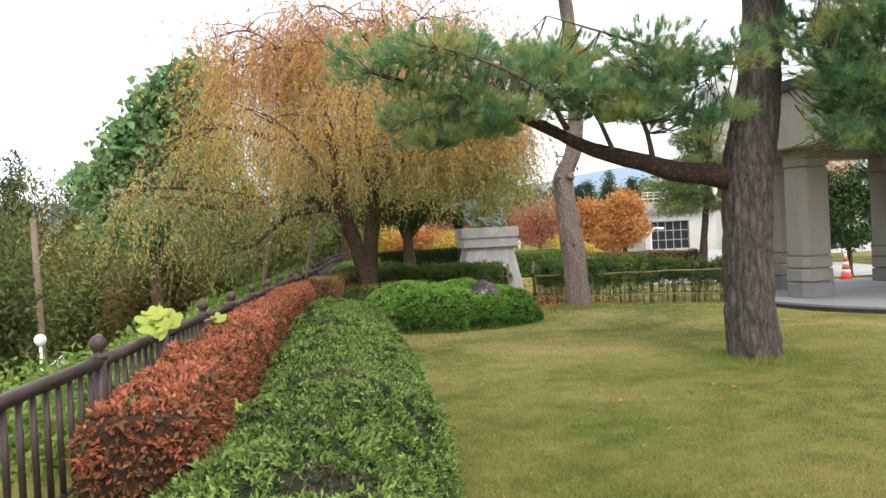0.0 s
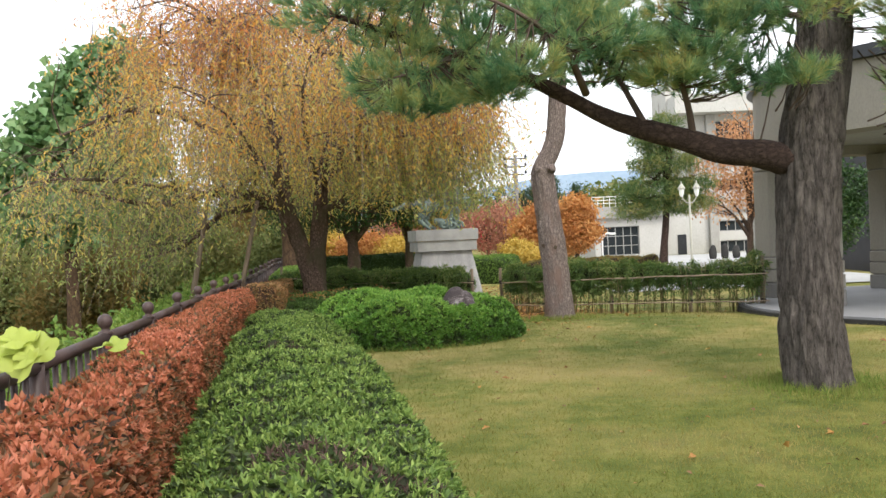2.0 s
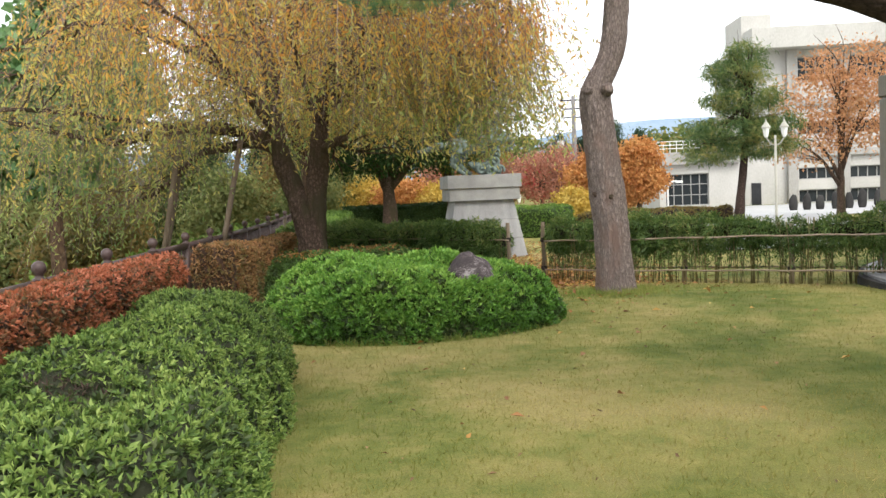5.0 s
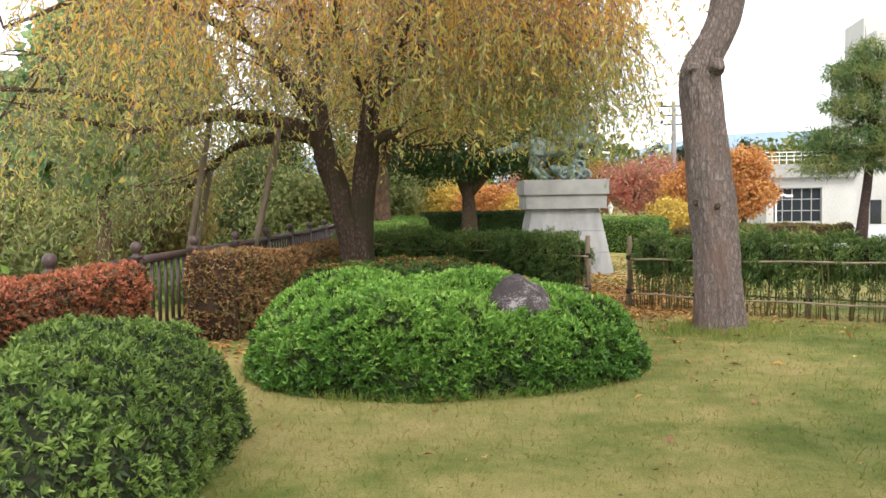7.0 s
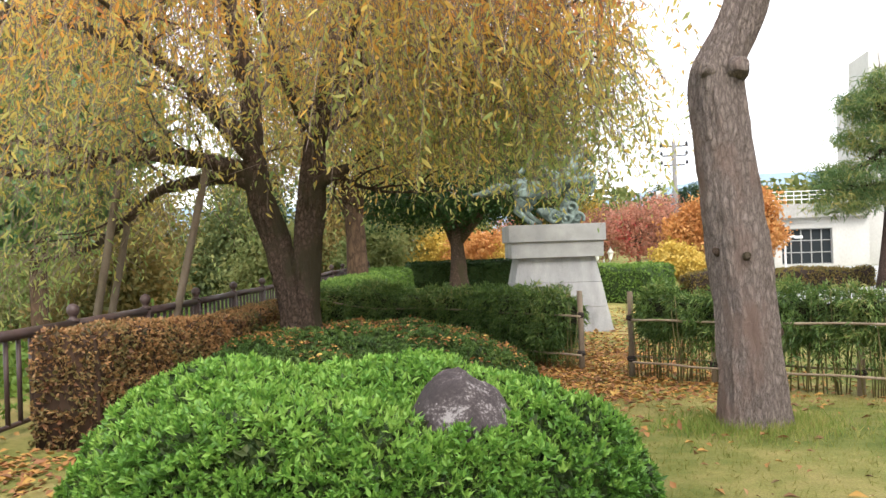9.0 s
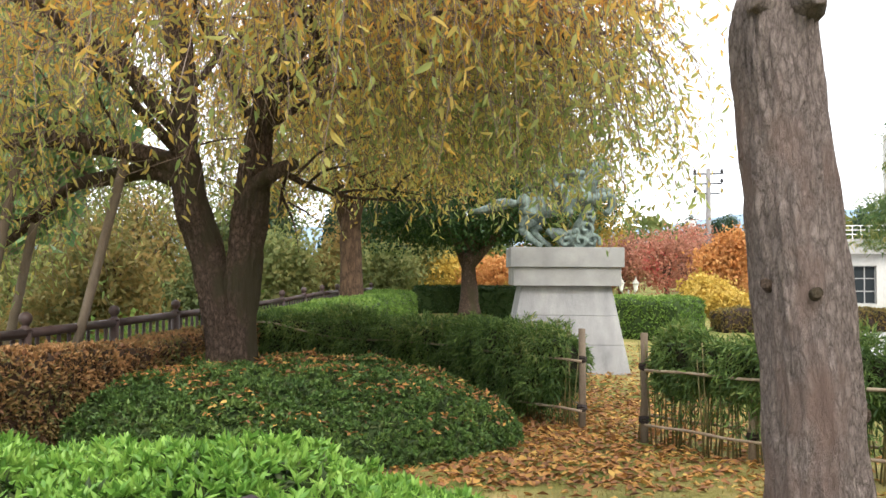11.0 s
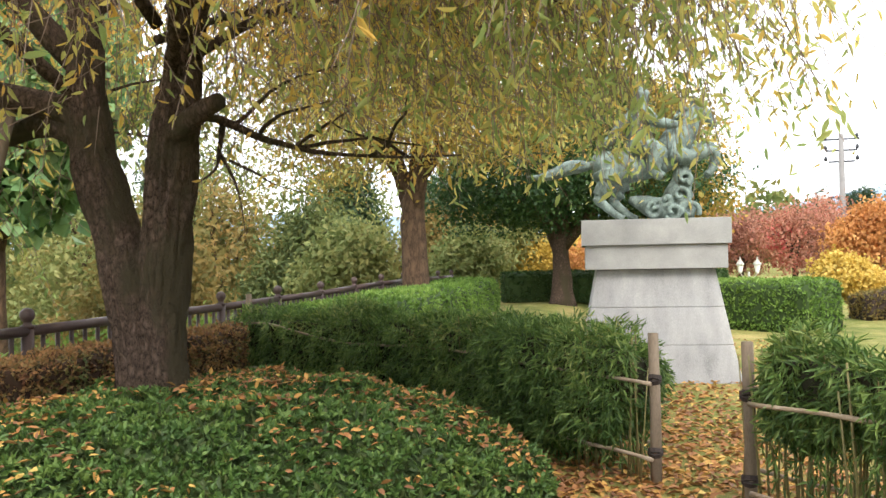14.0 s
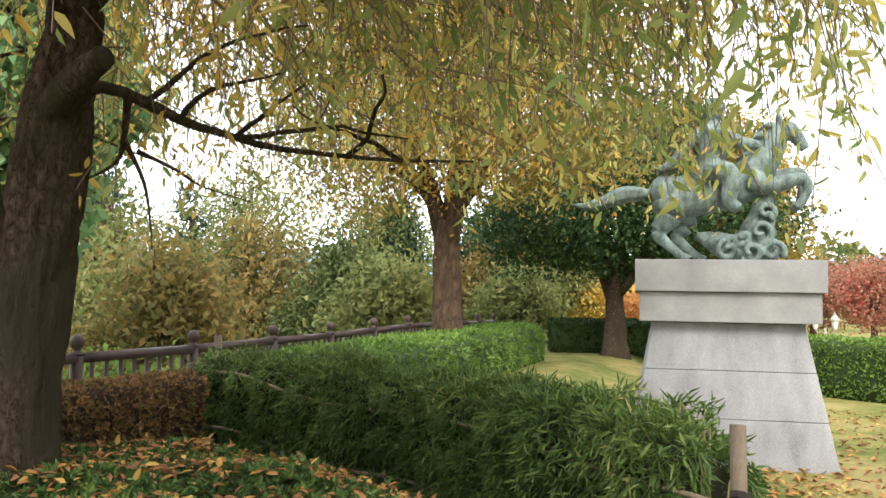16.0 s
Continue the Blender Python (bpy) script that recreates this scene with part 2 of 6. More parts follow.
DEEP_RED_LEAF = leafy("deep_shaded_red_leaf", [(0.1, (0.05, 0.055, 0.02)), (0.5, (0.12, 0.065, 0.03)), (0.9, (0.2, 0.085, 0.04))], 0.6, 0.2, 1.5, 0.35)
SHOOT_LEAF = leafy("new_shoot_leaf", [(0.1, (0.15, 0.3, 0.05)), (0.5, (0.25, 0.42, 0.075)), (0.9, (0.36, 0.52, 0.12))], 0.4, 0.35, 1.5, 0.35)
# rise lightens the upper leaves, top light put into the colour
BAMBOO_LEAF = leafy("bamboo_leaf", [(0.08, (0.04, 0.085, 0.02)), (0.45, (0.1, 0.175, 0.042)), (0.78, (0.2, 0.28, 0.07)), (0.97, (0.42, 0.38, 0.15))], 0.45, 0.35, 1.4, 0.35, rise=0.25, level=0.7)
FAR_HEDGE_LEAF = leafy("clipped_hedge_leaf", [(0.08, (0.065, 0.13, 0.022)), (0.5, (0.15, 0.26, 0.045)), (0.9, (0.27, 0.38, 0.085))], 0.5, 0.3, 0.9)
CHERRY_LEAF = leafy("cherry_leaf", [(0.05, (0.26, 0.36, 0.12)), (0.3, (0.46, 0.5, 0.17)), (0.48, (0.68, 0.58, 0.18)), (0.66, (0.8, 0.55, 0.14)), (0.84, (0.8, 0.42, 0.1)), (0.97, (0.66, 0.28, 0.11))], 0.5, 0.72, 0.45, 0.45, rise=0.15, level=3.2)
STRAND = surface("hanging_twig", [(0.3, (0.16, 0.115, 0.09)), (0.7, (0.34, 0.26, 0.21))], (5, 5, 5), 30, 0.85)
FALLEN = leafy("fallen_leaf", [(0.05, (0.14, 0.07, 0.04)), (0.35, (0.29, 0.13, 0.055)), (0.6, (0.37, 0.18, 0.055)), (0.84, (0.47, 0.27, 0.07)), (0.97, (0.57, 0.42, 0.12))], 0.7, 0.15, 1.0, 0.2)
NEEDLE = leafy("pine_needle", [(0.05, (0.06, 0.15, 0.08)), (0.42, (0.15, 0.29, 0.14)), (0.6, (0.29, 0.39, 0.16)), (0.8, (0.48, 0.46, 0.16)), (0.97, (0.54, 0.33, 0.11))], 0.5, 0.55, 2.2, 0.7)
GARDEN_NEEDLE = leafy("garden_pine_needle", [(0.05, (0.055, 0.12, 0.042)), (0.4, (0.12, 0.2, 0.065)), (0.65, (0.25, 0.29, 0.09)), (0.9, (0.42, 0.34, 0.1))], 0.5, 0.45, 1.2, 0.6)
SYCAMORE = leafy("broad_green_leaf", [(0.1, (0.1, 0.2, 0.085)), (0.5, (0.19, 0.33, 0.13)), (0.9, (0.34, 0.46, 0.22))], 0.5, 0.4, 0.8, 0.4)
MAPLE_GREEN = leafy("maple_dark_leaf", [(0.1, (0.018, 0.05, 0.015)), (0.55, (0.035, 0.085, 0.022)), (0.9, (0.08, 0.13, 0.03))], 0.5, 0.25, 0.6, 0.4)
MAPLE_TURNING = leafy("maple_turning_leaf", [(0.1, (0.12, 0.16, 0.04)), (0.45, (0.32, 0.26, 0.06)), (0.75, (0.52, 0.32, 0.07)), (0.95, (0.58, 0.27, 0.06))], 0.5, 0.45, 0.6)
ORANGE = leafy("orange_leaf", [(0.1, (0.38, 0.16, 0.055)), (0.5, (0.56, 0.26, 0.08)), (0.9, (0.64, 0.38, 0.14))], 0.6, 0.4, 0.6)
YELLOW = leafy("yellow_leaf", [(0.1, (0.4, 0.28, 0.05)), (0.5, (0.6, 0.42, 0.08)), (0.9, (0.68, 0.52, 0.15))], 0.6, 0.4, 0.6)
CRIMSON = leafy("crimson_leaf", [(0.1, (0.2, 0.09, 0.06)), (0.4, (0.36, 0.16, 0.11)), (0.68, (0.46, 0.23, 0.14)), (0.82, (0.5, 0.1, 0.09)), (0.96, (0.6, 0.08, 0.09))], 0.6, 0.4, 0.35, 0.65)
MIXED_WOOD = leafy("mixed_wood_leaf", [(0.1, (0.06, 0.095, 0.03)), (0.4, (0.12, 0.155, 0.045)), (0.7, (0.22, 0.2, 0.055)), (0.95, (0.36, 0.22, 0.07))], 0.7, 0.4, 0.16, 0.75)
PALE_WOOD = leafy("pale_wood_leaf", [(0.1, (0.1, 0.14, 0.045)), (0.5, (0.2, 0.23, 0.075)), (0.95, (0.34, 0.29, 0.1))], 0.7, 0.4, 0.2, 0.6)
CREAM = surface("cream_enamel", [(0.3, (0.33, 0.32, 0.27)), (0.7, (0.43, 0.42, 0.36))], (3, 3, 3), 40, 0.5, 0.05, 0.002)
DARK_WOOD = leafy("conifer_leaf", [(0.1, (0.02, 0.045, 0.025)), (0.6, (0.045, 0.085, 0.04)), (0.95, (0.09, 0.12, 0.045))], 0.7, 0.25, 0.2)
UNDER = leafy("undergrowth_leaf", [(0.1, (0.08, 0.15, 0.03)), (0.5, (0.17, 0.27, 0.05)), (0.9, (0.3, 0.36, 0.09))], 0.6, 0.4, 0.7)
VINE_LEAF = leafy("yellow_green_vine_leaf", [(0.1, (0.3, 0.42, 0.07)), (0.6, (0.5, 0.55, 0.12)), (0.95, (0.62, 0.5, 0.12))], 0.5, 0.45, 1.0)
CONCRETE = surface("pale_concrete", [(0.3, (0.36, 0.35, 0.325)), (0.5, (0.47, 0.46, 0.43)), (0.7, (0.55, 0.54, 0.51))], (0.5, 0.5, 0.3), 25, 0.85, 0.1, 0.005)
CONCRETE_GREY = surface("stained_concrete", [(0.3, (0.25, 0.24, 0.22)), (0.5, (0.34, 0.33, 0.305)), (0.7, (0.42, 0.41, 0.385))], (0.6, 0.6, 0.25), 25, 0.85, 0.15, 0.005)
COLUMN = surface("column_stone", [(0.3, (0.19, 0.175, 0.155)), (0.5, (0.25, 0.23, 0.2)), (0.7, (0.3, 0.28, 0.245))], (0.9, 0.9, 0.35), 60, 0.75, 0.15, 0.004)
COLUMN_DARK = surface("column_foot_stone", [(0.3, (0.13, 0.125, 0.12)), (0.7, (0.25, 0.24, 0.23))], (2, 2, 1.5), 40, 0.75, 0.2, 0.004)
# slate of the hall; also the dark of unlit rooms behind windows
SLATE = surface("slate_wall_and_dark_room", [(0.3, (0.026, 0.026, 0.03)), (0.7, (0.05, 0.05, 0.055))], (1.5, 1.5, 1.5), 40, 0.6, 0.2, 0.004)
METAL_DARK = surface("dark_metal", [(0.3, (0.03, 0.032, 0.036)), (0.7, (0.06, 0.062, 0.066))], (3, 3, 3), 30, 0.4, 0.05, 0.002, metal=0.6)
FRAME_GREY = surface("grey_window_frame", [(0.3, (0.26, 0.26, 0.25)), (0.7, (0.36, 0.36, 0.345))], (2, 2, 2), 40, 0.5, 0.05, 0.002)
WHITE_PAINT = surface("white_paint", [(0.3, (0.66, 0.66, 0.64)), (0.7, (0.8, 0.8, 0.78))], (2, 2, 2), 40, 0.5, 0.05, 0.002)
LAMP_GLASS = surface("milk_glass", [(0.3, (0.78, 0.78, 0.74)), (0.7, (0.85, 0.85, 0.82))], (2, 2, 2), 20, 0.25, 0.0, 0.001, spec=0.5)
PAVING = surface("pale_paving", [(0.3, (0.3, 0.3, 0.295)), (0.5, (0.39, 0.39, 0.38)), (0.7, (0.46, 0.46, 0.45))], (0.8, 0.8, 0.8), 60, 0.8, 0.15, 0.004)
PLATFORM_STONE = surface("platform_stone", [(0.3, (0.2, 0.2, 0.205)), (0.7, (0.29, 0.29, 0.292))], (1, 1, 1), 60, 0.6, 0.1, 0.003)
CONE_RED = surface("cone_red", [(0.3, (0.6, 0.06, 0.03)), (0.7, (0.72, 0.09, 0.045))], (5, 5, 5), 30, 0.5, 0.05, 0.002)
CONE_WHITE = surface("cone_white_band", [(0.3, (0.72, 0.72, 0.72)), (0.7, (0.82, 0.82, 0.82))], (5, 5, 5), 30, 0.4, 0.05, 0.002)
DARK_STONE = surface("dark_stone", [(0.3, (0.022, 0.022, 0.022)), (0.7, (0.07, 0.068, 0.065))], (2, 2, 2), 20, 0.9, 0.3, 0.01, spec=0.1)
OCHRE_WOOD = leafy("ochre_wood_leaf", [(0.1, (0.1, 0.11, 0.035)), (0.5, (0.21, 0.175, 0.055)), (0.95, (0.36, 0.22, 0.07))], 0.7, 0.45, 0.3, 0.5)
DEEP_WOOD = leafy("deep_green_leaf", [(0.1, (0.05, 0.075, 0.026)), (0.5, (0.1, 0.13, 0.04)), (0.95, (0.22, 0.21, 0.06))], 0.7, 0.35, 0.3, 0.5)
SALMON = leafy("salmon_leaf", [(0.1, (0.38, 0.2, 0.07)), (0.5, (0.58, 0.3, 0.15)), (0.9, (0.66, 0.42, 0.22))], 0.6, 0.45, 0.6)
HILL = surface("hazy_hill", [(0.35, (0.2, 0.27, 0.35)), (0.65, (0.26, 0.33, 0.4))], (0.02, 0.02, 0.02), 8, 1.0, 0.0, 0.01, spec=0.0)
CAR_WHITE = surface("car_paint", [(0.3, (0.7, 0.7, 0.71)), (0.7, (0.76, 0.76, 0.77))], (1, 1, 1), 20, 0.2, 0.0, 0.001, spec=0.5)
TYRE = surface("tyre_rubber", [(0.3, (0.02, 0.02, 0.02)), (0.7, (0.04, 0.04, 0.04))], (8, 8, 8), 40, 0.85)


def glass_material():
    m, n, l, b = shader("window_glass", 0.15, 0, 0.22)
    b.inputs["Base Color"].default_value = (0.025, 0.03, 0.033, 1)
    v = coords(n, l, (0.7, 0.7, 0.7))
    z = noise_tex(n, l, v, 1.5, 2)
    bp = n.new("ShaderNodeBump")
    bp.inputs["Strength"].default_value, bp.inputs["Distance"].default_value = 0.08, 0.01
    l.new(z, bp.inputs["Height"])
    l.new(bp.outputs[0], b.inputs["Normal"])
    return m


GLASS = glass_material()


# ---- building helpers ----
rng = np.random.default_rng(7)


def thing(name, place, label, category, group="", kind=""):
    ob = new(name)
    ob.empty_display_size = 0.2
    ob.location = place
    return tagged(ob, label, category, group, kind)


def mesh_from(name, verts, faces, smooth=False):
    me = bpy.data.meshes.new(name)
    me.from_pydata([tuple(v) for v in verts], [], [tuple(f) for f in faces])
    if smooth:
        me.polygons.foreach_set("use_smooth", [True] * len(me.polygons))
    me.update()
    return me


def part(name, bm, material, parent=None, label="", smooth=False):
    """Links a bmesh or a mesh, in world places, as one mesh object under a thing or a part."""
    if isinstance(bm, bmesh.types.BMesh):
        me = bpy.data.meshes.new(name)
        bm.to_mesh(me)
        bm.free()
        if smooth:
            me.polygons.foreach_set("use_smooth", [True] * len(me.polygons))
    else:
        me = bm
    me.materials.clear()
    me.materials.append(material)
    ob = new(name, me)
    if parent is not None:
        ob.parent = parent
        base = Vector((0, 0, 0))
        p = parent
        while p is not None:
            base += p.location
            p = p.parent
        ob.location = -base if parent.parent is None else Vector((0, 0, 0))
    return tagged(ob, label)


def box(bm, lo, hi, bevel=0.0, turn=0.0, about=(0, 0)):
    """A bevelled box, turned about a vertical axis."""
    c = [(a + b) / 2 for a, b in zip(lo, hi)]
    s = [max(b - a, 1e-4) for a, b in zip(lo, hi)]
    made = bmesh.ops.create_cube(bm, size=1.0, matrix=Matrix.LocRotScale(c, None, s))["verts"]
    if bevel:
        edges = list({e for v in made for e in v.link_edges})
        r = bmesh.ops.bevel(bm, geom=edges, offset=bevel, segments=2, affect="EDGES", profile=0.7)
        made = list({v for f in r["faces"] for v in f.verts} | {v for v in made if v.is_valid})
    if turn:
        m = Matrix.Translation((about[0], about[1], 0)) @ Matrix.Rotation(turn, 4, "Z") @ Matrix.Translation((-about[0], -about[1], 0))
        bmesh.ops.transform(bm, matrix=m, verts=[v for v in made if v.is_valid])
    return bm


def boxed(lo, hi, bevel=0.0, turn=0.0, about=(0, 0)):
    return box(bmesh.new(), lo, hi, bevel, turn, about)


def sweep(pts, radii, sides=8, wobble=0.0, cap=True, seed=0.0):
    """A tube through points as a pair of vertex and face lists."""
    pts = [Vector(p) for p in pts]
    vs, fs = [], []
    up = Vector((0.31, 0.2, 0.93))
    for i, p in enumerate(pts):
        d = (pts[min(i + 1, len(pts) - 1)] - pts[max(i - 1, 0)]).normalized()
        a = d.cross(up)
        if a.length < 0.1:
            a = d.cross(Vector((1, 0, 0)))
        a.normalize()
        b = d.cross(a)
        for k in range(sides):
            w = 2 * math.pi * k / sides
            r = radii[i]
            if wobble:
                q = p + (a * math.cos(w) + b * math.sin(w)) * r
                r *= 1 + wobble * noise.noise(Vector((q.x * 3.1 + seed, q.y * 3.1, q.z * 1.1))) + 0.5 * wobble * noise.noise(Vector((q.x * 11 + seed, q.y * 11, q.z * 3)))
            vs.append(p + (a * math.cos(w) + b * math.sin(w)) * r)
    for i in range(len(pts) - 1):
        for k in range(sides):
            k2 = (k + 1) % sides
            fs.append((i * sides + k, i * sides + k2, (i + 1) * sides + k2, (i + 1) * sides + k))
    if cap:
        fs.append(tuple(range(sides))[::-1])
        fs.append(tuple((len(pts) - 1) * sides + k for k in range(sides)))
    return vs, fs


def joined(pieces):
    vs, fs = [], []
    for v, f in pieces:
        o = len(vs)
        vs += v
        fs += [tuple(o + i for i in g) for g in f]
    return vs, fs


def tube_mesh(name, pts, radii, sides=8, wobble=0.0, seed=0.0):
    v, f = sweep(pts, radii, sides, wobble, True, seed)
    return mesh_from(name, v, f, True)


def spline(pts, n):
    """Catmull-Rom through points."""
    p = [np.array(q, float) for q in pts]
    p = [2 * p[0] - p[1]] + p + [2 * p[-1] - p[-2]]
    out = []
    segs = len(p) - 3
    for i in range(n):
        u = i / (n - 1) * segs
        k = min(int(u), segs - 1)
        u -= k
        a, b, c, d = p[k:k + 4]
        out.append(0.5 * (2 * b + (c - a) * u + (2 * a - 5 * b + 4 * c - d) * u * u + (3 * b - a - 3 * c + d) * u ** 3))
    return out


def unit(a):
    return a / np.maximum(np.linalg.norm(a, axis=1, keepdims=True), 1e-9)


def leaves_mesh(name, at, along, face, length, width, fold=0.25):
    """Many separate folded leaves: at is each base, along its midrib, face roughly its normal."""
    n = len(at)
    along = unit(along)
    side = unit(np.cross(along, face))
    up = np.cross(side, along)
    L = (np.ones(n) * length)[:, None]
    W = (np.ones(n) * width)[:, None]
    v = np.empty((n, 4, 3), np.float32)
    v[:, 0] = at
    v[:, 1] = at + along * L * 0.45 + side * W * 0.5 + up * W * fold
    v[:, 2] = at + along * L - up * L * 0.12
    v[:, 3] = at + along * L * 0.45 - side * W * 0.5 + up * W * fold
    me = bpy.data.meshes.new(name)
    me.vertices.add(4 * n)
    me.vertices.foreach_set("co", v.reshape(-1))
    me.loops.add(6 * n)
    idx = (np.arange(n)[:, None] * 4 + np.array([0, 1, 2, 0, 2, 3])).astype(np.int32)
    me.loops.foreach_set("vertex_index", idx.reshape(-1))
    me.polygons.add(2 * n)
    me.polygons.foreach_set("loop_start", (np.arange(2 * n) * 3).astype(np.int32))
    me.update(calc_edges=True)
    me.validate()
    return me


def oval_leaves_mesh(name, at, along, face, length, width, fold=0.18):
    """Like leaves_mesh, with a pointed oval outline and a drooping tip, for leaves seen from close by."""
    n = len(at)
    along = unit(along)
    side = unit(np.cross(along, face))
    up = np.cross(side, along)
    L = (np.ones(n) * length)[:, None]
    W = (np.ones(n) * width)[:, None]
    curl = rng.uniform(-0.05, 0.25, n)[:, None]
    v = np.empty((n, 6, 3), np.float32)
    v[:, 0] = at
    v[:, 1] = at + along * L * 0.28 + side * W * 0.46 + up * W * fold
    v[:, 2] = at + along * L * 0.62 + side * W * 0.4 + up * (W * fold - L * curl * 0.3)
    v[:, 3] = at + along * L - up * L * curl
    v[:, 4] = at + along * L * 0.62 - side * W * 0.4 + up * (W * fold - L * curl * 0.3)
    v[:, 5] = at + along * L * 0.28 - side * W * 0.46 + up * W * fold
    me = bpy.data.meshes.new(name)
    me.vertices.add(6 * n)
    me.vertices.foreach_set("co", v.reshape(-1))
    corners = np.array([0, 1, 2, 0, 2, 3, 0, 3, 4, 0, 4, 5])
    me.loops.add(12 * n)
    me.loops.foreach_set("vertex_index", (np.arange(n)[:, None] * 6 + corners).astype(np.int32).reshape(-1))
    me.polygons.add(4 * n)
    me.polygons.foreach_set("loop_start", (np.arange(4 * n) * 3).astype(np.int32))
    me.update(calc_edges=True)
    me.validate()
    return me


def needles_mesh(name, at, along, length, width):
    """Thin three-cornered needles."""
    n = len(at)
    along = unit(along)
    side = unit(np.cross(along, rng.normal(size=(n, 3))))
    v = np.empty((n, 3, 3), np.float32)
    W = (np.ones(n) * width)[:, None]
    v[:, 0] = at - side * W * 0.5
    v[:, 1] = at + side * W * 0.5
    v[:, 2] = at + along * (np.ones(n) * length)[:, None]
    me = bpy.data.meshes.new(name)
    me.vertices.add(3 * n)
    me.vertices.foreach_set("co", v.reshape(-1))
    me.loops.add(3 * n)
    me.loops.foreach_set("vertex_index", np.arange(3 * n, dtype=np.int32))
    me.polygons.add(n)
    me.polygons.foreach_set("loop_start", (np.arange(n) * 3).astype(np.int32))
    me.update(calc_edges=True)
    return me


def scatter(me, n):
    """n random places on a mesh, even by area, with normals."""
    me.calc_loop_triangles()
    tri = np.empty(len(me.loop_triangles) * 3, np.int32)
    me.loop_triangles.foreach_get("vertices", tri)
    co = np.empty(len(me.vertices) * 3, np.float32)
    me.vertices.foreach_get("co", co)
    co = co.reshape(-1, 3)
    t = co[tri.reshape(-1, 3)]
    nr = np.cross(t[:, 1] - t[:, 0], t[:, 2] - t[:, 0])
    ar = np.linalg.norm(nr, axis=1)
    k = rng.choice(len(t), n, p=ar / ar.sum())
    u, w = rng.random((2, n))
    flip = u + w > 1
    u[flip], w[flip] = 1 - u[flip], 1 - w[flip]
    p = t[k, 0] + (t[k, 1] - t[k, 0]) * u[:, None] + (t[k, 2] - t[k, 0]) * w[:, None]
    return p, nr[k] / ar[k][:, None]


def smooth_step(a, b, x):
    u = min(1, max(0, (x - a) / (b - a)))
    return u * u * (3 - 2 * u)


def fence_x(y):
    return -1.48 - 0.12 * (y - 7.5)


def ground_z(x, y):
    west = smooth_step(-1.6, -2.7, x)
    z = -0.16 * smooth_step(17.5, 22.5, y) * (1 - west) + 0.1 * math.exp(-((x - 3.0) ** 2 / 5 + (y - 18.5) ** 2 / 4))
    z += smooth_step(25, 34, y) * (0.25 * smooth_step(-0.5, -5.0, x) * (1 - west) + 0.09 * west)
    drop = fence_x(y) - 0.7 - x
    if drop > 0:
        z -= 3.6 * smooth_step(0, 11, drop) + 0.06 * min(drop, 60)
    z += 0.025 * noise.noise(Vector((x * 0.35, y * 0.35, 0)))
    return z


# ---- ground ----
def build_ground():
    def axis(lo, hi, fine_lo, fine_hi, step):
        a = list(np.arange(fine_lo, fine_hi + 1e-6, step))
        d, s = fine_hi, step
        while d < hi:
            s *= 1.35
            d += s
            a.append(min(d, hi))
        d, s = fine_lo, step
        while d > lo:
            s *= 1.35
            d -= s
            a.insert(0, max(d, lo))
        return a
    xs, ys = axis(-1500, 1500, -14, 14, 0.3), axis(-1200, 2400, -3, 46, 0.3)
    vs = [(x, y, ground_z(x, y)) for y in ys for x in xs]
    w = len(xs)
    fs = [(j * w + i, j * w + i + 1, (j + 1) * w + i + 1, (j + 1) * w + i) for j in range(len(ys) - 1) for i in range(w - 1)]
    tagged(part("ground", mesh_from("ground", vs, fs, True), LAWN), "short autumn lawn, green fading to straw, on gently rolling ground", "lawn", "", "structure")


build_ground()


def build_sheet(name, outline_fn, xs, ys, material, lift, label, category):
    vs, fs = [], []
    for y in ys:
        for x in xs:
            px, py = outline_fn(x, y)
            vs.append((px, py, ground_z(px, py) + lift))
    w = len(xs)
    for j in range(len(ys) - 1):
        for i in range(w - 1):
            fs.append((j * w + i, j * w + i + 1, (j + 1) * w + i + 1, (j + 1) * w + i))
    return tagged(part(name, mesh_from(name, vs, fs, True), material), label, category, "", "structure")


build_sheet("road", lambda u, v: (5.4 + (8.1 + 18 * smooth_step(0.45, 0.7, v)) * u, 27.0 + 30.5 * v), np.linspace(0, 1, 40), np.linspace(0, 1, 30), PAVING, 0.03,
            "pale paved driveway in front of the concrete building", "driveway")


